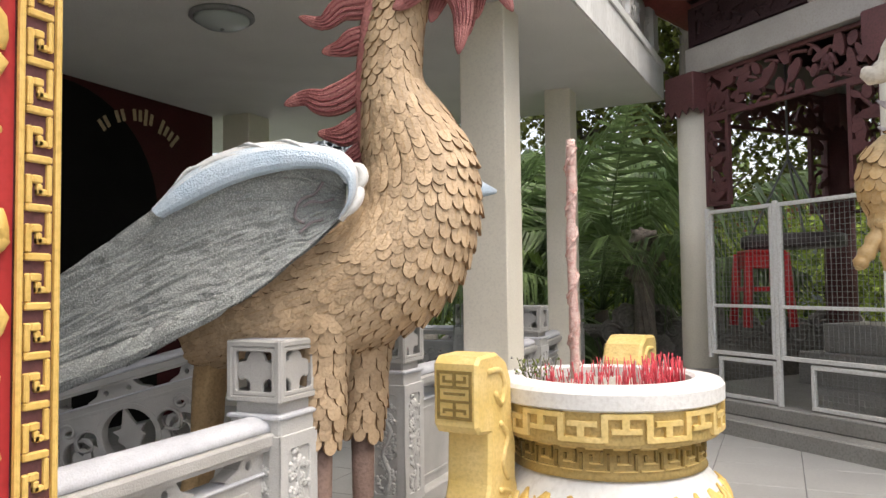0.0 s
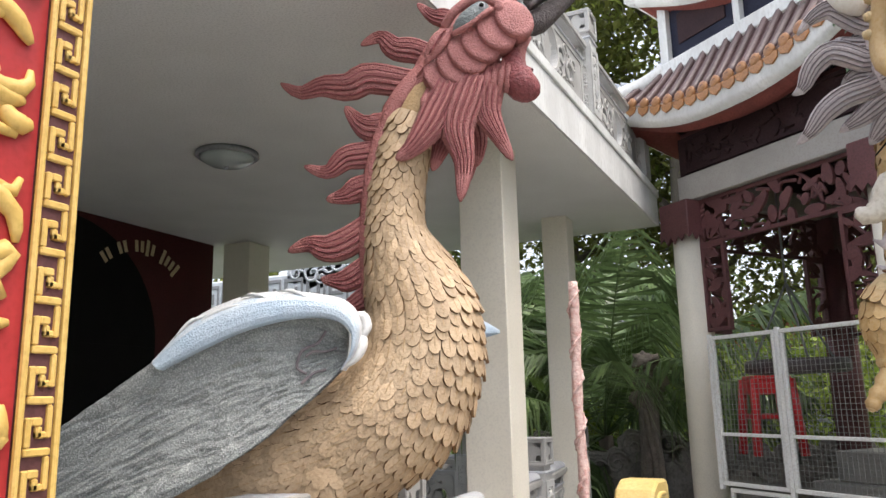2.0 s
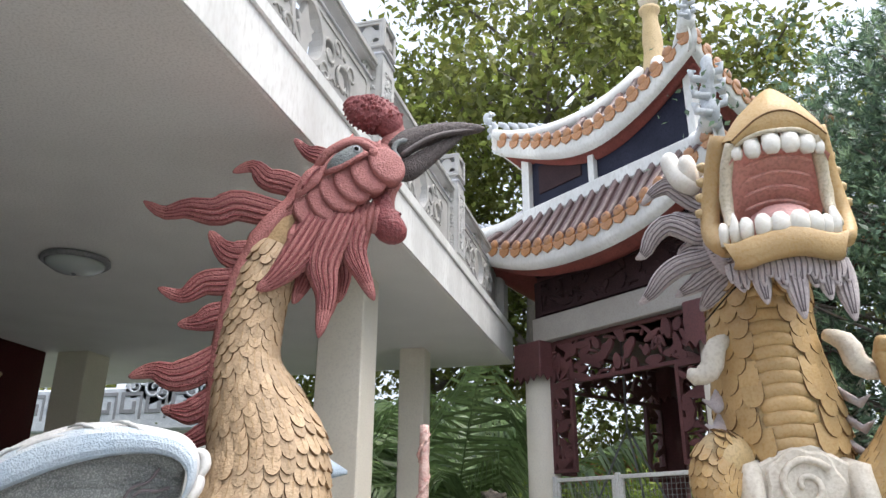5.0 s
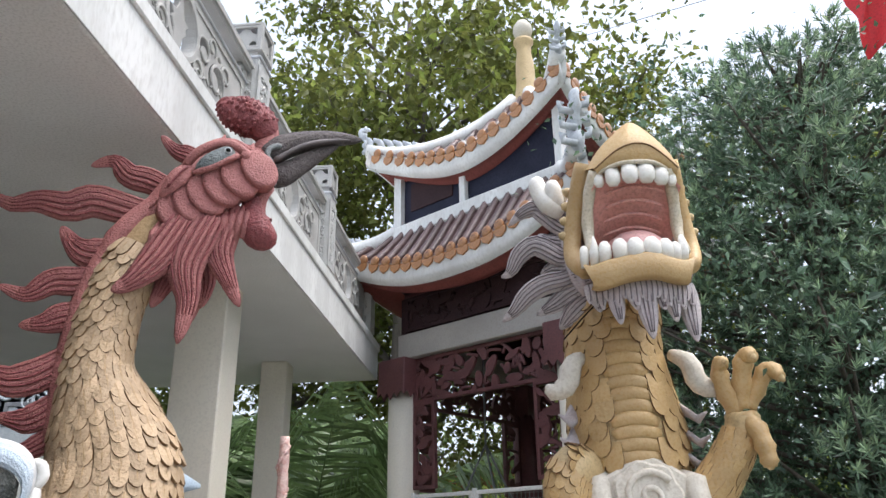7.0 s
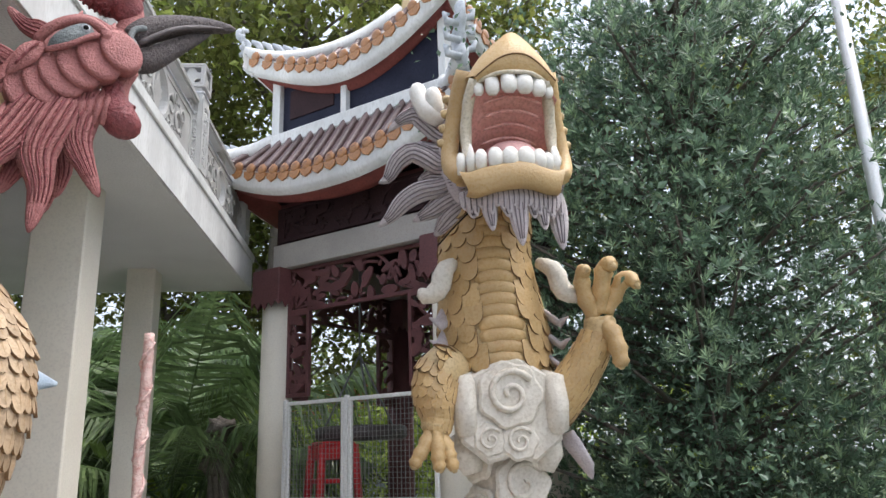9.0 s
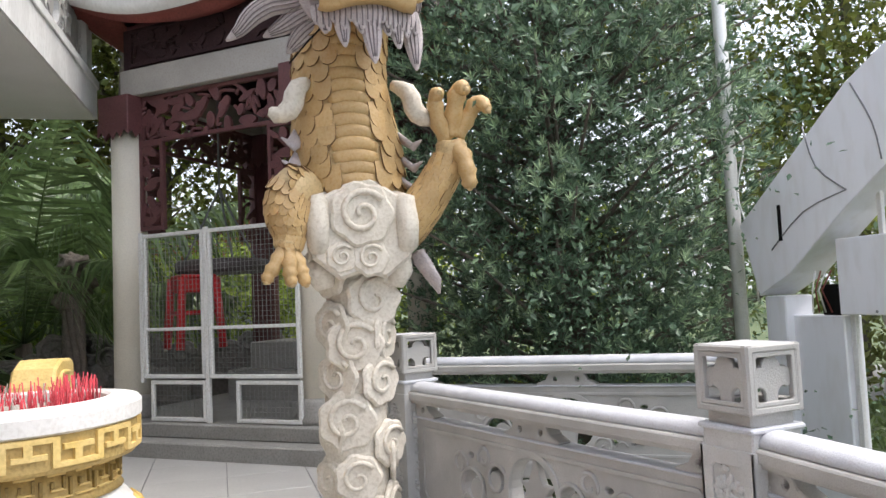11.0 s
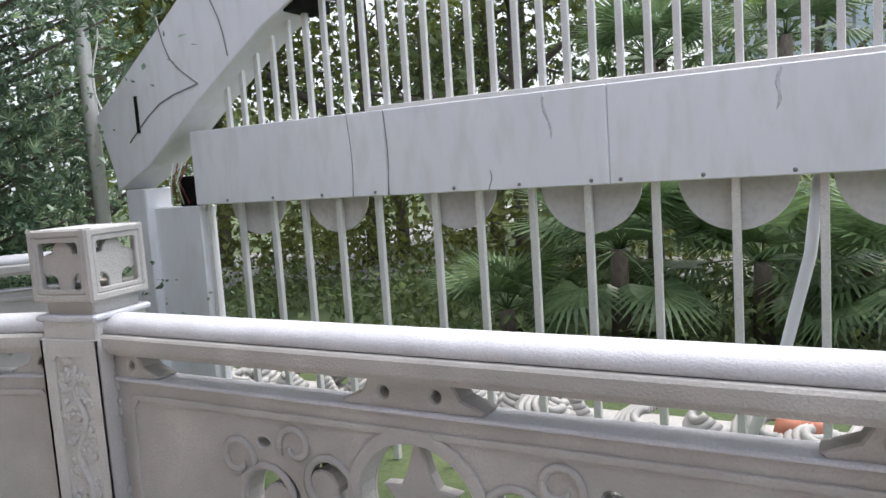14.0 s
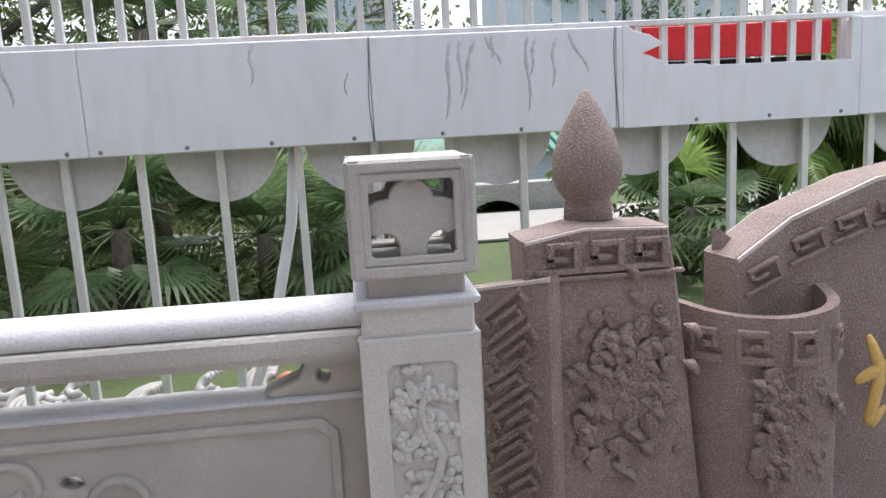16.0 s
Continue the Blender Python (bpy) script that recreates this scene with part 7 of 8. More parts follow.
for k in range(8):
    y, z = -0.93 - 0.125 * k, np.interp(0.07 + 0.125 * k, [0, 0.15, 0.4, 0.75, 1.2], [1.03, 1.12, 1.20, 1.25, 1.26]) - 0.085
    key_row(fr, -0.06, 0.055, -0.03, 0.06, -0.088, M_BROWN, 1) if False else None
    m = pose(1.93 - 0.08 + 0.14 * (k * 0.125 + 0.07), y, z, 18 - 3 * k if False else -24 + 3 * k)
    for u0, u1, w0, w1 in ((-0.055, 0.055, -0.03, -0.02), (-0.055, -0.042, -0.02, 0.03), (-0.042, 0.03, 0.02, 0.03), (0.018, 0.03, -0.005, 0.02), (-0.02, 0.03, -0.005, 0.004)):
        fr.box(-0.008, 0.008, u0, u1, w0, w1, M_BROWN, 0.002, m)
part("fret", fr, stone, "raised key-fret carving")
s = Shape()
for pts in ([(-1.20, 0.82), (-1.235, 0.72), (-1.21, 0.585), (-1.255, 0.63)], [(-1.17, 0.70), (-1.25, 0.735), (-1.34, 0.73)], [(-1.26, 0.84), (-1.29, 0.70), (-1.34, 0.60)]):
    s.tube([(1.832 + 0.02 * 0, y, z) for y, z in glide(pts, 9)], [0.008, 0.014, 0.017, 0.018, 0.018, 0.017, 0.015, 0.012, 0.006], M_GOLD, 8, 0.6, (1, 0, 0))
part("lettering", s, stone, "bright yellow painted stroke")

# ---- plants ----
def basis(d, up=Vector((0, 0, 1))):
    """A turn whose x runs along d and whose z leans towards up."""
    x = Vector(d).normalized()
    y = Vector(up).cross(x)
    y = y.normalized() if y.length > 1e-4 else x.orthogonal().normalized()
    return Matrix((x, y, x.cross(y))).transposed()


def limb_tree(shape, base, height, r0, spread, rnd, forks=5, lean=(0, 0), start=0.35):
    """A tapered trunk with forking limbs; returns the ends and middles of its twigs."""
    b = Vector(base)
    trunk = [b + Vector((lean[0] * t + 0.12 * math.sin(3 * t + b.x), lean[1] * t + 0.1 * math.cos(2.4 * t + b.y), height * t)) for t in np.linspace(0, 1, 9)]
    shape.tube(trunk, [r0 * (1 - 0.75 * i / 8) for i in range(9)], M_BARK, 10)
    ends = []
    for k in range(forks):
        t = start + (0.97 - start) * k / max(1, forks - 1)
        o = trunk[min(8, int(t * 8))]
        a = k * 2.4 + rnd.uniform(-0.4, 0.4)
        ln = spread * rnd.uniform(0.7, 1.1) * (1.15 - 0.5 * t)
        e = o + Vector((math.cos(a) * ln, math.sin(a) * ln, ln * rnd.uniform(0.25, 0.7)))
        m = (o + e) / 2 + Vector((0, 0, 0.12 * ln))
        r = r0 * (1 - 0.75 * t) * 0.6
        shape.tube([o, m, e], [r, r * 0.7, r * 0.35], M_BARK, 7)
        ends += [m, e]
        for q in range(4):
            s_ = m.lerp(e, rnd.uniform(0, 1))
            e2 = s_ + Vector((rnd.uniform(-1, 1), rnd.uniform(-1, 1), rnd.uniform(-0.2, 0.8))) * ln * 0.45
            shape.tube([s_, (s_ + e2) / 2 + Vector((0, 0, 0.05)), e2], [r * 0.35, r * 0.22, r * 0.1], M_BARK, 5)
            ends += [s_.lerp(e2, 0.5), e2]
    return ends


LEAF_V = [(0, 0, 0), (0.35, 0.28, 0.05), (1, 0, -0.08), (0.35, -0.28, 0.05)]
LEAF_F = [(0, 2, 1), (0, 3, 2)]


def leaf_cloud(shape, centres, n, radius, size, mat, seed, squash=0.75):
    r = np.random.RandomState(seed)
    c = np.array([tuple(p) for p in centres])[r.randint(0, len(centres), n)]
    off = r.normal(size=(n, 3)) * radius * np.array([1, 1, squash]) * 0.55
    d = r.normal(size=(n, 3)) + np.array([0, 0, -0.25])
    d /= np.linalg.norm(d, axis=1)[:, None]
    u = r.normal(size=(n, 3)) * 0.7 + np.array([0, 0, 1.0])
    y = np.cross(u, d)
    y /= np.linalg.norm(y, axis=1)[:, None]
    z = np.cross(d, y)
    s_ = size * r.uniform(0.6, 1.3, n)[:, None]
    m = np.zeros((n, 4, 4))
    m[:, :3, 0], m[:, :3, 1], m[:, :3, 2], m[:, :3, 3] = d * s_, y * s_, z * s_, c + off
    shape.many(LEAF_V, LEAF_F, m, mat)


def broad_tree(x, y, height, r0, spread, leaves, size, mat, seed, name="tree", label="tall broadleaf tree with sunlit green crown", forks=7, radius=0.9, start=0.35, lean=(0, 0), mat2=None):
    rnd = random.Random(seed)
    ob = thing(name, label, "tree")
    tr = Shape()
    ends = limb_tree(tr, (x, y, -0.45), height, r0, spread, rnd, forks, lean, start)
    part("trunk", tr, ob, "grey-brown trunk and limbs")
    cr = Shape()
    leaf_cloud(cr, ends, leaves, radius, size, mat, seed)
    if mat2:
        leaf_cloud(cr, ends, leaves // 3, radius * 1.15, size, mat2, seed + 50)
    part("crown", cr, ob)
    return ob


# tall trees behind the pavilion
broad_tree(-1.55, 15.5, 14.5, 0.30, 5.0, 9500, 0.23, M_LEAF, 1, forks=14, radius=1.0, start=0.42, mat2=M_LEAF_BRIGHT)
broad_tree(3.2, 17.5, 13.0, 0.22, 4.4, 8000, 0.22, M_LEAF, 14, forks=13, radius=1.0, start=0.45, mat2=M_LEAF_BRIGHT)
broad_tree(-6.0, 17.0, 12, 0.26, 4.8, 14000, 0.21, M_LEAF, 2, forks=11, radius=1.3, start=0.4, mat2=M_LEAF_BRIGHT)
broad_tree(6.6, 18.0, 12.5, 0.24, 4.4, 9000, 0.19, M_LEAF, 3, forks=11, radius=1.2, start=0.2)
broad_tree(10.5, 14.0, 10.5, 0.22, 4.2, 11000, 0.2, M_LEAF, 4, forks=10, radius=1.2, start=0.15, mat2=M_LEAF_BRIGHT)
broad_tree(13.0, 9.0, 10.5, 0.22, 4.2, 9000, 0.2, M_LEAF, 5, forks=10, radius=1.2, start=0.2, mat2=M_LEAF_BRIGHT)
broad_tree(-4.2, 16.5, 12, 0.2, 4.0, 6000, 0.21, M_LEAF, 9, forks=11, radius=1.1, start=0.55, mat2=M_LEAF_BRIGHT)
broad_tree(-11, 15, 9, 0.2, 4, 6000, 0.24, M_LEAF, 6, forks=9, radius=1.3, start=0.1)
broad_tree(-1.2, 18.5, 9.5, 0.2, 4.2, 9000, 0.2, M_LEAF, 16, forks=12, radius=1.2, start=0.12)
broad_tree(2.4, 19.5, 8.5, 0.2, 4.0, 8000, 0.2, M_LEAF, 17, forks=12, radius=1.2, start=0.15, mat2=M_LEAF_BRIGHT)
broad_tree(-4.6, 19.0, 9.0, 0.2, 4.2, 8000, 0.2, M_LEAF, 18, forks=12, radius=1.2, start=0.12)
# park trees beyond the fence
for i, (x, y, h) in enumerate(((12.5, 12.5, 9), (14.5, 6.8, 10), (12.2, 5.2, 8.5), (17, 4.0, 10), (15.0, 9.6, 9.5), (19, 8, 11), (20, 1.0, 8.5), (23, 5.0, 10), (24, 11, 11), (26, -9.5, 8), (22, -15, 9))):
    broad_tree(x, y, h, 0.16, 2.6, 4000, 0.17, M_LEAF_FAR, 30 + i, label="dark park tree with thin feathery crown", forks=10, radius=0.95, start=0.22)
# bright shrubs behind the pavilion
for i, (x, y, h) in enumerate(((0.4, 12.6, 2.9), (1.6, 12.4, 2.9), (2.8, 12.2, 2.9), (-6.4, 13.2, 2.6), (5.2, 11.0, 3.2), (-7.2, 11.6, 4.2), (-0.6, 13.2, 2.8), (-2.6, 14.5, 3.0), (-4.0, 15.0, 2.6))):
    broad_tree(x, y, h, 0.06, 1.0, 3200, 0.13, M_SHRUB, 60 + i, "shrub", "bright green leafy shrub behind the pavilion", 7, 0.6, 0.1)

# dark podocarp beside the dragon: whorls of narrow leaves on every twig end
rnd = random.Random(77)
tree = thing("podocarp_tree", "dense dark green podocarp with narrow whorled leaves", "tree")
tr = Shape()
PX, PY = 3.35, 7.15
tr.tube([(PX, PY, -0.45), (PX + 0.05, PY, 2), (PX - 0.05, PY + 0.1, 4.2), (PX, PY, 5.9)], [0.22, 0.17, 0.10, 0.03], M_BARK, 10)
tips = []
for k in range(640):
    z = 0.45 + 6.05 * (k / 640) ** 0.95
    a = k * 2.399963 + rnd.uniform(-0.3, 0.3)
    reach = 2.1 * math.sqrt(max(0.02, 1 - ((z - 2.6) / 4.0) ** 2)) * rnd.uniform(0.62, 1.1)
    if z < 1.4:
        reach *= 0.8
    o = Vector((PX, PY, z - 0.35 * reach * 0.5))
    e = Vector((PX + math.cos(a) * reach, PY + math.sin(a) * reach, z + 0.15 * reach))
    if k % 3 == 0:
        tr.tube([o, (o + e) / 2 + Vector((0, 0, -0.05)), e], [0.035, 0.022, 0.008], M_BARK, 5)
    d = (e - o).normalized()
    for q in range(9):
        p = o.lerp(e, rnd.uniform(0.74, 1.04)) + Vector((rnd.gauss(0, 0.11), rnd.gauss(0, 0.11), rnd.gauss(0, 0.10)))
        tips.append((p, (d + Vector((rnd.gauss(0, 0.5), rnd.gauss(0, 0.5), 0.4 + rnd.gauss(0, 0.35)))).normalized()))
part("trunk", tr, tree, "dark trunk and limbs")
NEED_V = [(0, -0.5, 0), (0, 0.5, 0), (0.55, 0.6, 0.0), (1, 0, -0.0), (0.55, -0.6, 0.0)]
NEED_F = [(0, 4, 3, 2, 1)]
dark, light = [], []
for i, (p, d) in enumerate(tips):
    base_ = basis(d, Vector((rnd.gauss(0, 1), rnd.gauss(0, 1), 0.3)))
    n = 15
    for k in range(n):
        a = k * 2.4
        open_ = 0.35 + 1.0 * (k / n)
        x = base_ @ Vector((math.cos(open_), math.sin(open_) * math.cos(a), math.sin(open_) * math.sin(a)))
        ln = rnd.uniform(0.07, 0.115)
        b3 = basis(x, d)
        m = np.eye(4)
        m[:3, :3] = np.array(b3) @ np.diag([ln, 0.012, 0.01])
        m[:3, 3] = p + d * 0.05 * (1 - k / n)
        (light if ((i // 9) % 2 == 0 and k < 9 or i % 6 == 0 and k < 6) else dark).append(m)
cr = Shape()
cr.many(NEED_V, NEED_F, dark, M_LEAF_DARK)
cr.many(NEED_V, NEED_F, light, M_LEAF_TIP)
# inner mass of older leaves
inner = [Vector((PX + rnd.gauss(0, 0.85), PY + rnd.gauss(0, 0.85), rnd.uniform(0.0, 5.6))) for _ in range(260)]
leaf_cloud(cr, inner, 52000, 0.6, 0.06, M_LEAF_DARK, 12)
part("crown", cr, tree, "whorls of narrow dark leaves with paler tips")


def frond(shape, base_, d, ln, droop, mat, rnd, leaflets=40, width=0.5, w=0.05):
    """A feather palm frond: an arching rib with drooping leaflets on both sides."""
    d = Vector(d).normalized()
    side = d.cross(Vector((0, 0, 1)))
    side = side.normalized() if side.length > 0.01 else Vector((1, 0, 0))
    pts = [Vector(base_) + d * ln * t + Vector((0, 0, -droop * t * t * ln)) for t in np.linspace(0, 1, 9)]
    shape.tube(pts, [0.022 * (1 - 0.8 * i / 8) for i in range(9)], mat, 5)
    v, f = [], []
    for k in range(leaflets):
        t = 0.14 + 0.86 * k / leaflets
        i = min(int(t * 8), 7)
        p = pts[i].lerp(pts[i + 1], t * 8 - i)
        tan = (pts[i + 1] - pts[i]).normalized()
        ll = width * ln * 0.5 * math.sin(math.pi * (0.12 + 0.85 * t)) * rnd.uniform(0.8, 1.15)
        for sg in (-1, 1):
            out = (side * sg + tan * rnd.uniform(0.55, 0.9) + Vector((0, 0, rnd.uniform(-0.75, -0.05)))).normalized()
            e1 = p + out * ll * 0.55
            e2 = p + out * ll + Vector((0, 0, -rnd.uniform(0.35, 0.8) * ll))
            n = len(v)
            v += [tuple(p - tan * w * 0.5), tuple(p + tan * w * 0.5), tuple(e1 + tan * w * 0.6), tuple(e2), tuple(e1 - tan * w * 0.6)]
            f.append((n, n + 1, n + 2, n + 3, n + 4))
    shape.add(v, f, mat)


def feather_palm(x, y, z, trunk, fronds, ln, seed, mat=M_PALM, rise=1.3, leaflets=40, w=0.05):
    rnd = random.Random(seed)
    ob = thing("coconut_palm", "coconut palm with long arching feather fronds", "palm")
    tr = Shape()
    tr.tube([(x, y, -0.45), (x + 0.05, y, z * 0.5), (x, y, z)], [0.16, 0.12, 0.10], M_BARK, 12)
    part("trunk", tr, ob, "ringed grey trunk")
    for k in range(fronds):
        a = k * 2.4 + rnd.uniform(-0.2, 0.2)
        el = rnd.uniform(0.15 * rise, rise) if k % 3 else rnd.uniform(-0.1, 0.4 * rise)
        fr = Shape()
        frond(fr, (x, y, z), (math.cos(a), math.sin(a), el), ln * rnd.uniform(0.85, 1.1), rnd.uniform(0.25, 0.5), mat, rnd, leaflets, 0.5, w)
        part("frond", fr, ob)
    return ob


feather_palm(-2.5, 11.2, 1.2, 1.5, 20, 4.3, 1, M_PALM, 3.2, 52, 0.042)
feather_palm(-3.6, 13.2, 1.8, 2.0, 16, 4.2, 7, M_PALM, 2.8, 50, 0.042)
feather_palm(-5.4, 13.4, 1.8, 1.8, 16, 3.8, 2, M_PALM_BRIGHT, 2.6, 70, 0.028)
feather_palm(9.9, -5.6, 1.0, 1.0, 20, 2.6, 4, M_PALM_BRIGHT, 1.3, 60, 0.035)
feather_palm(10.5, -4.6, 0.7, 0.7, 20, 2.2, 5, M_PALM_BRIGHT, 1.3, 60, 0.035)
feather_palm(9.0, -7.0, 1.2, 1.2, 18, 2.6, 6, M_PALM, 1.3, 60, 0.035)


def fan_palm(x, y, z, leaves, r, seed):
    rnd = random.Random(seed)
    ob = thing("fan_palm", "fan palm with stiff pleated leaves behind the fence", "palm")
    tr = Shape()
    tr.tube([(x, y, -0.45), (x, y, z)], [0.11, 0.08], M_BARK, 10)
    part("trunk", tr, ob, "fibrous trunk")
    for k in range(leaves):
        a = k * 2.4
        el = rnd.uniform(-0.5, 1.5)
        d = Vector((math.cos(a), math.sin(a), el)).normalized()
        o = Vector((x, y, z))
        c = o + d * r * 0.55 + Vector((0, 0, -0.05))
        b3 = basis(d)
        sh = Shape()
        mat = M_PALM_BRIGHT if el > 1.38 else M_PALM_FAN
        sh.tube([o, (o + c) / 2 + Vector((0, 0, 0.04)), c], [0.012, 0.010, 0.008], mat, 5)
        n = 26
        for q in range(n):
            w = -1.9 + 3.8 * q / (n - 1)
            ln = r * 0.62 * (0.75 + 0.25 * math.cos(w))
            tip = c + b3 @ Vector((math.cos(w) * ln, math.sin(w) * ln, -0.10 * ln - 0.16 * ln * abs(math.sin(w))))
            mid = c + b3 @ Vector((math.cos(w) * ln * 0.55, math.sin(w) * ln * 0.55, 0.01))
            sd = b3 @ Vector((-math.sin(w), math.cos(w), 0)) * 0.021 * r
            sh.add([tuple(c), tuple(mid + sd), tuple(tip), tuple(mid - sd)], [(0, 1, 2, 3)], mat)
        part("leaf", sh, ob)
    return ob


fan_palm(7.4, 2.25, 0.55, 26, 1.15, 1)
fan_palm(7.9, 1.0, 0.35, 24, 1.1, 2)
fan_palm(7.0, 3.3, 0.0, 18, 0.9, 3)
fan_palm(8.4, 0.1, 0.3, 22, 1.1, 4)
fan_palm(7.4, -0.25, 0.35, 22, 1.05, 5)
fan_palm(9.6, 2.4, 2.6, 20, 1.0, 6)
fan_palm(9.8, 0.9, 2.7, 20, 1.0, 7)
fan_palm(8.0, -3.6, 0.3, 20, 1.1, 8)
fan_palm(11, 3.6, 1.2, 18, 1.1, 9)

# low planting along the garden wall
rnd = random.Random(31)
hedge = Shape()
spots = [Vector((rnd.uniform(6.2, 11), rnd.choice((rnd.uniform(-6, -3.2), rnd.uniform(-0.4, 8), rnd.uniform(-0.4, 8))), rnd.uniform(-0.4, 0.15))) for _ in range(120)]
leaf_cloud(hedge, spots, 9000, 0.5, 0.12, M_LEAF_FAR, 90, 0.5)
spots = [Vector((rnd.uniform(9.5, 14), rnd.uniform(-0.3, 12), rnd.uniform(-0.4, 1.3))) for _ in range(200)]
leaf_cloud(hedge, spots, 8000, 0.7, 0.16, M_LEAF, 92, 0.6)
thing("undergrowth", "low mixed green undergrowth behind the fence", "undergrowth", hedge, kind="stuff")
wood = Shape()
spots = [Vector((38 + rnd.uniform(0, 14), rnd.uniform(-45, 60), rnd.uniform(-0.4, 6.5))) for _ in range(300)]
spots += [Vector((rnd.uniform(-45, 50), 34 + rnd.uniform(0, 12), rnd.uniform(-0.4, 7.5))) for _ in range(300)]
leaf_cloud(wood, spots, 26000, 2.2, 0.5, M_LEAF_FAR, 91)
thing("far_woods", "hazy far line of park trees", "woods", wood, kind="stuff")

# ---- beyond the fence: dragon-back relief, house, sign, flag, pole ----
rel = thing("relief_wall", "pale stone wave relief on the low garden wall", "relief")
s = Shape()
s.box(4.6, 5.1, -3.5, 6.5, -0.45, -0.28, M_STONE, 0.02)
part("wall", s, rel)
rnd = random.Random(41)
for k in range(46):
    y, x = -3.3 + 9.6 * rnd.random(), rnd.uniform(4.55, 5.1)
    s = Shape()
    m = pose(x, y, -0.24, rnd.uniform(-20, 20), -25 + rnd.uniform(-20, 20), rnd.uniform(-40, 40))
    r = rnd.uniform(0.14, 0.24)
    for q in range(4):
        s.tube([m @ Vector((r * (1 - 0.22 * q) * math.cos(a), r * (1 - 0.22 * q) * math.sin(a), 0.03 * q)) for a in np.linspace(0.2, 4.4, 12)], 0.03, M_STONE, 6)
    part("wave", s, rel)
gourd = thing("gourds", "two dull red gourd lanterns on the relief wall", "ornament")
for k, y in enumerate((0.55, 0.42)):
    part("gourd", Shape().lathe([(0.01, -0.09), (0.07, -0.06), (0.085, 0), (0.07, 0.06), (0.02, 0.09)], M_ROOFRED, 14, pose(4.75, y, -0.19)), gourd)
pole = thing("light_pole", "slim polished steel pole with a loose cable", "pole")
part("pole", Shape().tube([(4.16, 5.52, -0.45), (4.13, 5.50, 3), (4.08, 5.46, 7.5)], [0.06, 0.055, 0.05], M_STEEL, 16), pole)
part("cable", Shape().tube(glide([(4.10, 5.44, 2.9), (4.17, 5.36, 2.7), (4.12, 5.42, 2.3), (4.2, 5.38, 1.9), (4.24, 5.4, 1.4)], 20), 0.008, M_CAGE, 5), pole, "loose white cable")
flag = Shape()
nu, nv = 12, 16
v = [(3.02 + 0.035 * i + 0.02 * math.sin(0.9 * j + i), 5.25 - 0.02 * i + 0.05 * math.sin(1.1 * i + 0.4 * j), 6.25 - 0.063 * j + 0.02 * i * (j / nv)) for j in range(nv) for i in range(nu)]
f = [(j * nu + i, j * nu + i + 1, (j + 1) * nu + i + 1, (j + 1) * nu + i) for j in range(nv - 1) for i in range(nu - 1) if j < nv - 2 or i < 7]
flag.add(v, f, M_FLAG, True)
flag.tube([(2.9, 5.3, 6.30), (3.6, 5.2, 6.27)], 0.006, M_SEAM, 5)
flag.tube([(2.9, 5.3, 6.30), (1.2, 6.9, 6.9)], 0.004, M_SEAM, 5)
flag.tube([(3.6, 5.2, 6.27), (4.09, 5.46, 6.6)], 0.004, M_SEAM, 5)
thing("flag", "red cloth flag hanging from a line", "flag", flag)
sign = thing("red_sign", "bright red signboard behind the fence bars", "sign")
s = Shape()
s.box(4.32, 4.36, -2.73, -1.42, 1.66, 1.845, M_SIGN, 0.004)
part("board", s, sign)
s = Shape()
s.box(4.30, 4.38, -2.69, -1.64, 1.60, 1.65, M_BLACK, 0.004)
part("tray", s, sign, "dark ledge below the board")


def house(x, y, w, d, h, label, roof_mat, z=-0.45):
    ob = thing("house", label, "house")
    s = Shape()
    s.box(x, x + d, y, y + w, z, z + h, M_HOUSE, 0.02)
    part("wall", s, ob)
    s = Shape()
    ov = 0.4
    s.add([(x - ov, y - ov, z + h), (x - ov, y + w + ov, z + h), (x + d / 2, y + w + ov, z + h + 1.0), (x + d / 2, y - ov, z + h + 1.0), (x + d + ov, y - ov, z + h), (x + d + ov, y + w + ov, z + h)], [(0, 3, 2, 1), (3, 4, 5, 2), (0, 4, 3), (1, 2, 5), (0, 1, 5, 4)], roof_mat)
    for k in range(int(w / 0.25)):
        yy = y - ov + 0.25 * k
        s.tube([(x - ov, yy, z + h + 0.03), (x + d / 2, yy, z + h + 1.03)], 0.05, roof_mat, 6)
    part("roof", s, ob, "ribbed tiled roof")
    for k in range(max(1, int(w / 2.0))):
        for lv in range(max(1, int(h / 2.6))):
            yy, zz = y + 0.7 + 2.0 * k, z + 1.1 + 2.6 * lv
            s = Shape()
            s.plate([rect(-0.5, 0.5, -0.6, 0.6), rect(-0.42, 0.42, -0.52, 0.52)], 0.1, M_SEAM, pose(x - 0.02, yy, zz) @ pose(0, 0, 0, 90, 0, 90), 0.01)
            win = part("window", s, ob, "dark framed window")
            part("pane", Shape().box(x - 0.012, x + 0.0, yy - 0.42, yy + 0.42, zz - 0.52, zz + 0.52, M_STONE_TOP if lv else M_BLACK, 0), win)
            part("sill", Shape().box(x - 0.2, x, yy - 0.6, yy + 0.6, zz - 0.72, zz - 0.64, M_SIGN if lv == 0 else M_WHITE, 0.01), win)
    return ob


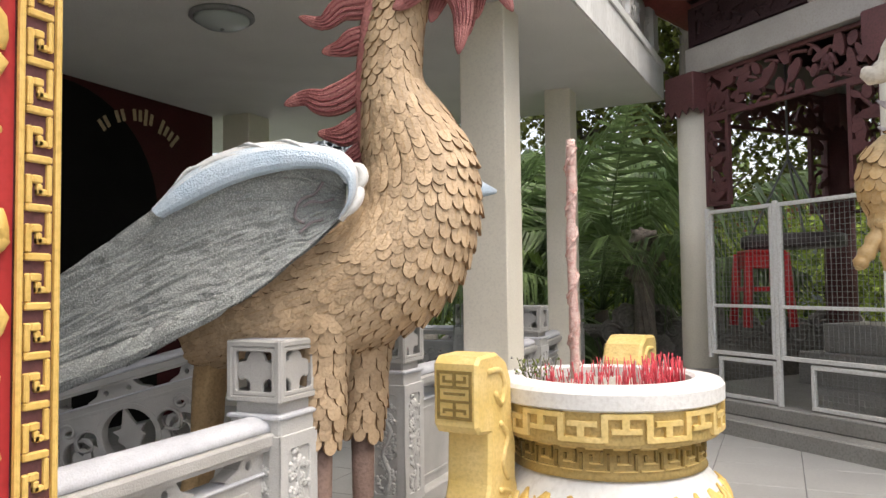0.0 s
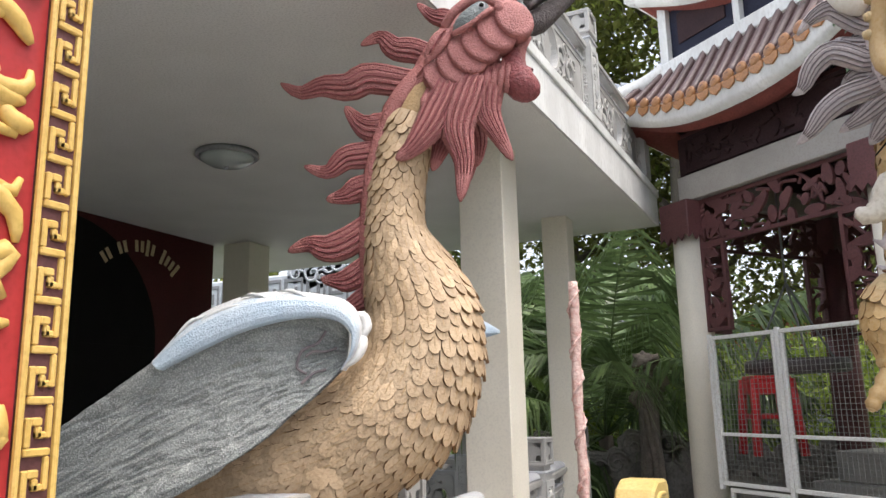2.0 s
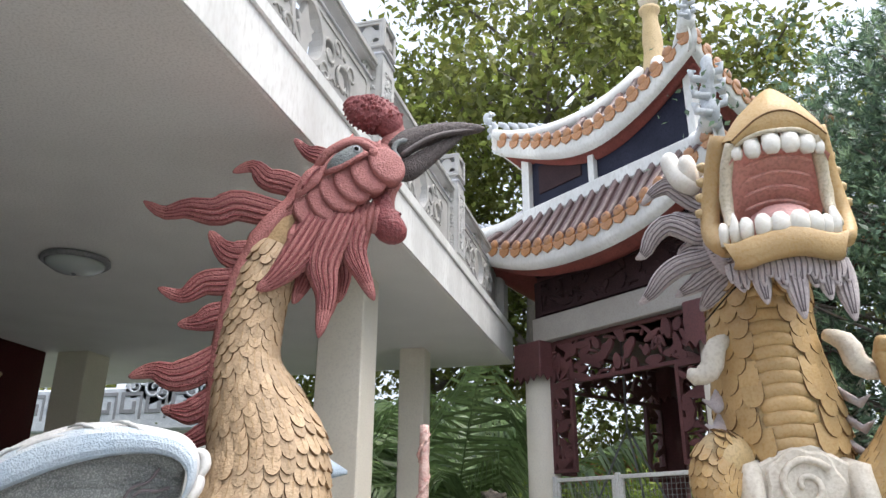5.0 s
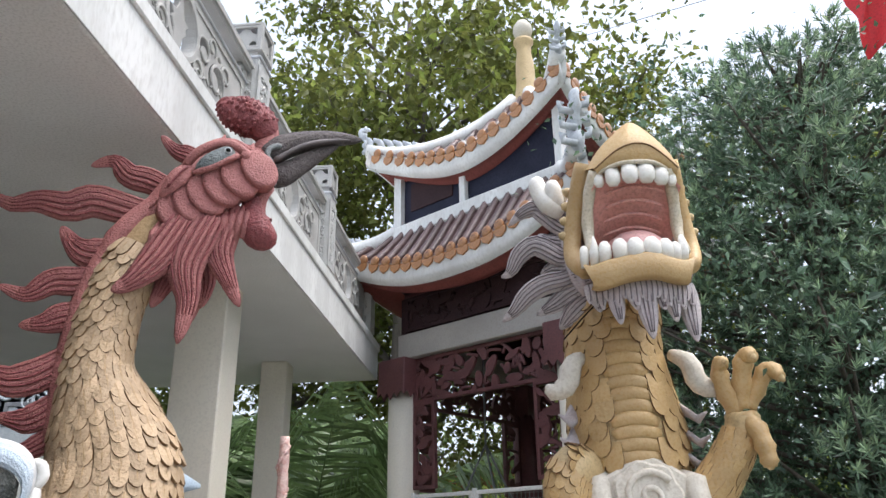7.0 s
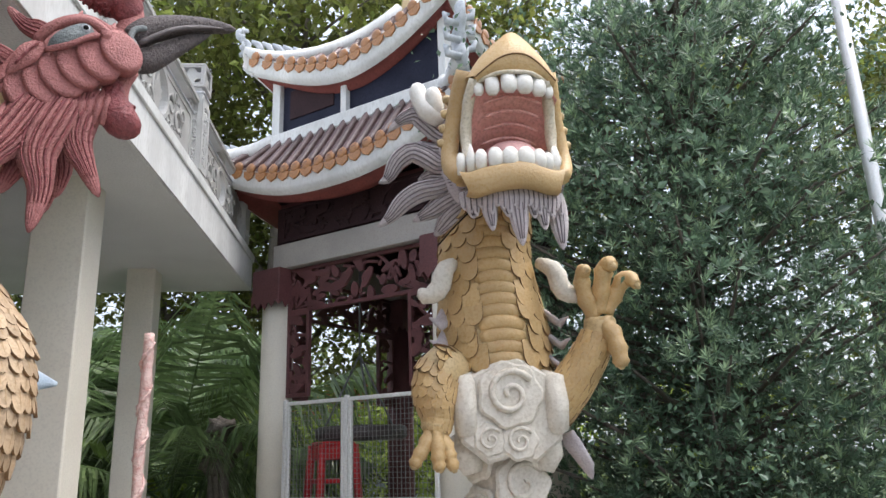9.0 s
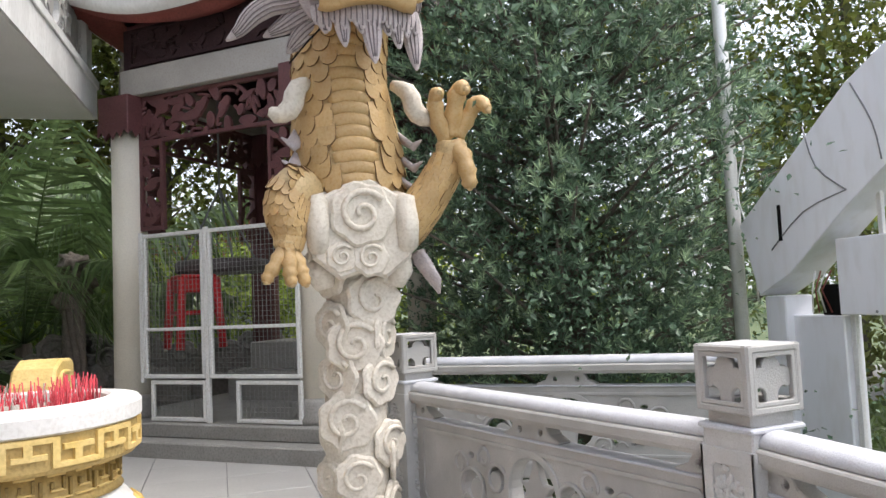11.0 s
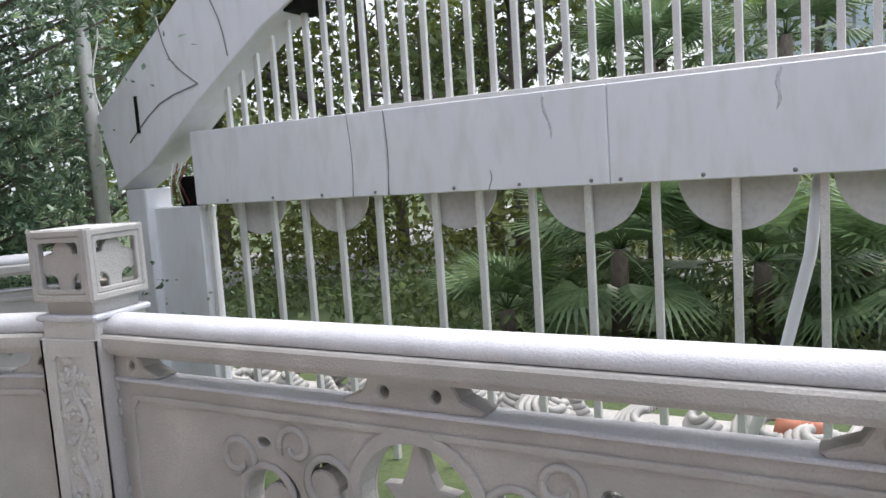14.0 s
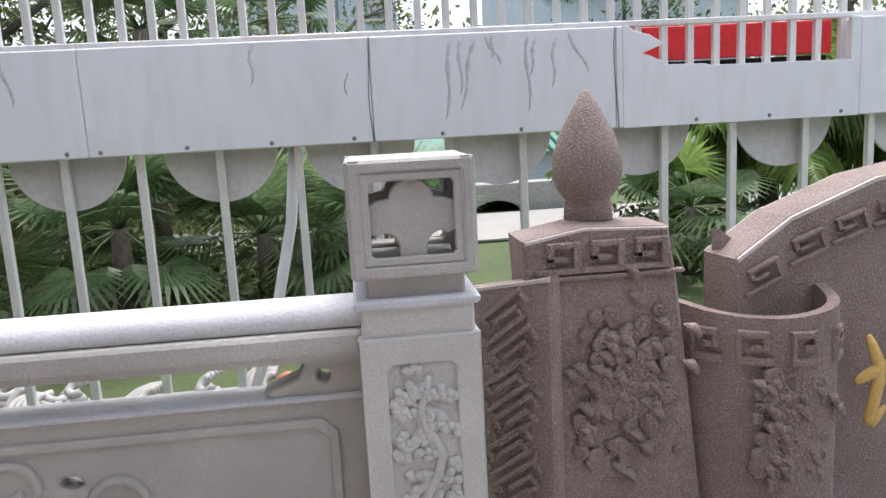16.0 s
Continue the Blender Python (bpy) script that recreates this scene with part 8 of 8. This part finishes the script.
house(18, -6.2, 4.6, 6, 2.1, "low pale blue house with green ribbed roof", M_GREENROOF, -1.6)
house(26, -14, 8, 8, 9.5, "tall pale blue town house beyond the garden", M_GREENROOF)
house(30, -2, 7, 8, 9.0, "pale town house beyond the park", M_ROOFRED)
house(-2.0, 19.5, 9, 5, 3.2, "house with orange clay roof behind the pavilion", M_ROOFRED)
gate = thing("garden_gate", "arched garden gateway, its opening closed by a black slab of shade", "gate")
s = Shape()
s.plate([rect(-1.6, 1.6, 0, 2.0), arc_points(0, 0.95, 0.75, 0, 180, 14) + [(-0.75, 0.05), (0.75, 0.05)]], 0.5, M_ROAD, pose(14.5, -2.6, -1.9) @ pose(0, 0, 0, 90, 0, 90), 0.01)
part("arch", s, gate)
# black slab behind the arch stands for the shade inside it
part("opening", Shape().box(14.6, 14.7, -3.4, -1.8, -1.9, -0.2, M_BLACK, 0), gate)
# rockery and gnarled stump beside the hall
rock = thing("rockery", "row of weathered grey rocks along the terrace", "rocks")
rnd = random.Random(51)
for k in range(22):
    x, y, r = -1.6 + 0.115 * k + rnd.uniform(-0.05, 0.05), 10.4 + rnd.uniform(-0.3, 0.3), rnd.uniform(0.22, 0.42)
    if k > 8:
        x, y = -6.0 + 0.33 * (k - 9), 10.6 + rnd.uniform(-0.2, 0.2)
    s = Shape()
    me = [(p.x, p.y, p.z) for p in (Vector((math.cos(a) * math.sin(b), math.sin(a) * math.sin(b), math.cos(b))) * r * (1 + 0.5 * noise.noise(Vector((math.cos(a) * math.sin(b), math.sin(a) * math.sin(b), math.cos(b))) * 1.7 + Vector((k, 0, 0)))) for b in np.linspace(0.02, 3.12, 11) for a in np.linspace(0, 2 * math.pi, 16, endpoint=False))]
    f = [(i * 16 + q, (i + 1) * 16 + q, (i + 1) * 16 + (q + 1) % 16, i * 16 + (q + 1) % 16) for i in range(10) for q in range(16)]
    s.add(me, f, M_ROCK, True, pose(x, y, 0.45 + r * 0.5))
    s.box(x - r * 0.5, x + r * 0.5, y - r * 0.4, y + r * 0.4, -0.45, 0.5, M_ROCK, 0.05)
    part("rock", s, rock)
STX, STY = -1.62, 9.6
stump = thing("driftwood_stump", "gnarled grey-brown driftwood stump beside the terrace", "stump")
knot = Shape()
for k, (dx, dz, r) in enumerate(((0.0, 2.12, 0.17), (0.02, 1.92, 0.21), (-0.03, 1.72, 0.17))):
    v = []
    for b in np.linspace(0.02, 3.12, 13):
        for a in np.linspace(0, 2 * math.pi, 20, endpoint=False):
            d = Vector((math.cos(a) * math.sin(b), math.sin(a) * math.sin(b), 0.75 * math.cos(b)))
            v.append(tuple(Vector((STX + dx, STY, dz)) + d * r * (1 + 0.55 * noise.noise(d * 2.6 + Vector((k, 3, 0)))  + 0.2 * noise.noise(d * 7))))
    knot.add(v, [(i * 20 + q, (i + 1) * 20 + q, (i + 1) * 20 + (q + 1) % 20, i * 20 + (q + 1) % 20) for i in range(12) for q in range(20)], M_DRIFT, True)
part("knot", knot, stump, "knotted head of the stump")
rnd = random.Random(52)
for k in range(8):
    a = k * 0.8
    line = glide([(STX + 0.10 * math.cos(a), STY + 0.08 * math.sin(a), 1.85), (STX + 0.09 * math.cos(a + 0.7), STY + 0.08 * math.sin(a), 1.35), (STX + 0.12 * math.cos(a + 1.2), STY + 0.1 * math.sin(a), 0.8), (STX + 0.24 * math.cos(a), STY + 0.2 * math.sin(a), 0.22)], 12)
    part("root", Shape().tube(line, [0.07, 0.06, 0.05, 0.05, 0.045, 0.045, 0.05, 0.05, 0.055, 0.06, 0.065, 0.05], M_DRIFT, 8, 1, None, 0.25, 3), stump)
# low carved stone wave wall in front of the palms
wave = thing("stone_wave_wall", "low weathered stone wall with carved cloud waves under the palms", "wall")
part("base", Shape().box(-3.4, 0.6, 10.1, 10.4, -0.45, 1.05, M_ROCK, 0.03), wave)
for k in range(20):
    x, z, r = -3.3 + 0.2 * k + rnd.uniform(-0.05, 0.05), 1.02 + rnd.uniform(-0.2, 0.16), rnd.uniform(0.13, 0.2)
    s = Shape()
    m = pose(x, 10.06, z) @ pose(0, 0, 0, 90)
    spiral(s, m, r, M_ROCK, 1.4, 0.07)
    part("cloud_wave", s, wave)
# ridge of a neighbouring temple roof, seen past the end of the dark wall
ridge = thing("temple_roof_ridge", "whitewashed roof ridge with key fret and curled clouds", "roof")
part("wall", Shape().box(-9.5, -5.9, 10.3, 10.7, -0.45, 3.15, M_PLASTER, 0.01), ridge)
part("ridge_beam", Shape().box(-9.5, -5.8, 10.2, 10.8, 3.15, 3.80, M_ORNAMENT, 0.03), ridge, "weathered white ridge beam")
s = Shape()
for k in range(7):
    x = -9.0 + 0.42 * k
    for x0, x1, z0, z1 in ((0, 0.36, 3.66, 3.72), (0, 0.06, 3.40, 3.66), (0.06, 0.26, 3.40, 3.46), (0.20, 0.26, 3.46, 3.58), (0.32, 0.36, 3.32, 3.66)):
        s.box(x + x0, x + x1, 10.185, 10.21, z0, z1, M_SEAM, 0.004)
part("key_fret", s, ridge, "grey key-fret pattern")
for k in range(9):
    s = Shape()
    spiral(s, pose(-7.1 + 0.16 * k, 10.25, 3.80 + 0.12 * math.sin(1.7 * k)) @ pose(0, 0, 0, 90), 0.17 + 0.03 * (k % 3), M_ORNAMENT, 1.5, 0.1)
    part("cloud_curl", s, ridge, "pale curled cloud")

# ---- floor tiles ----
tile = Shape().box(-0.297, 0.297, -0.297, 0.297, -0.012, 0.0, M_FLOOR, 0.002).mesh("tile")
for i in range(15):
    for j in range(20):
        x, y = -6.9 + 0.6 * i, -0.6 + 0.6 * j
        if x > 1.6:
            continue
        ob = part("tile", tile, floor)
        ob.location = (x, y, FLOOR)
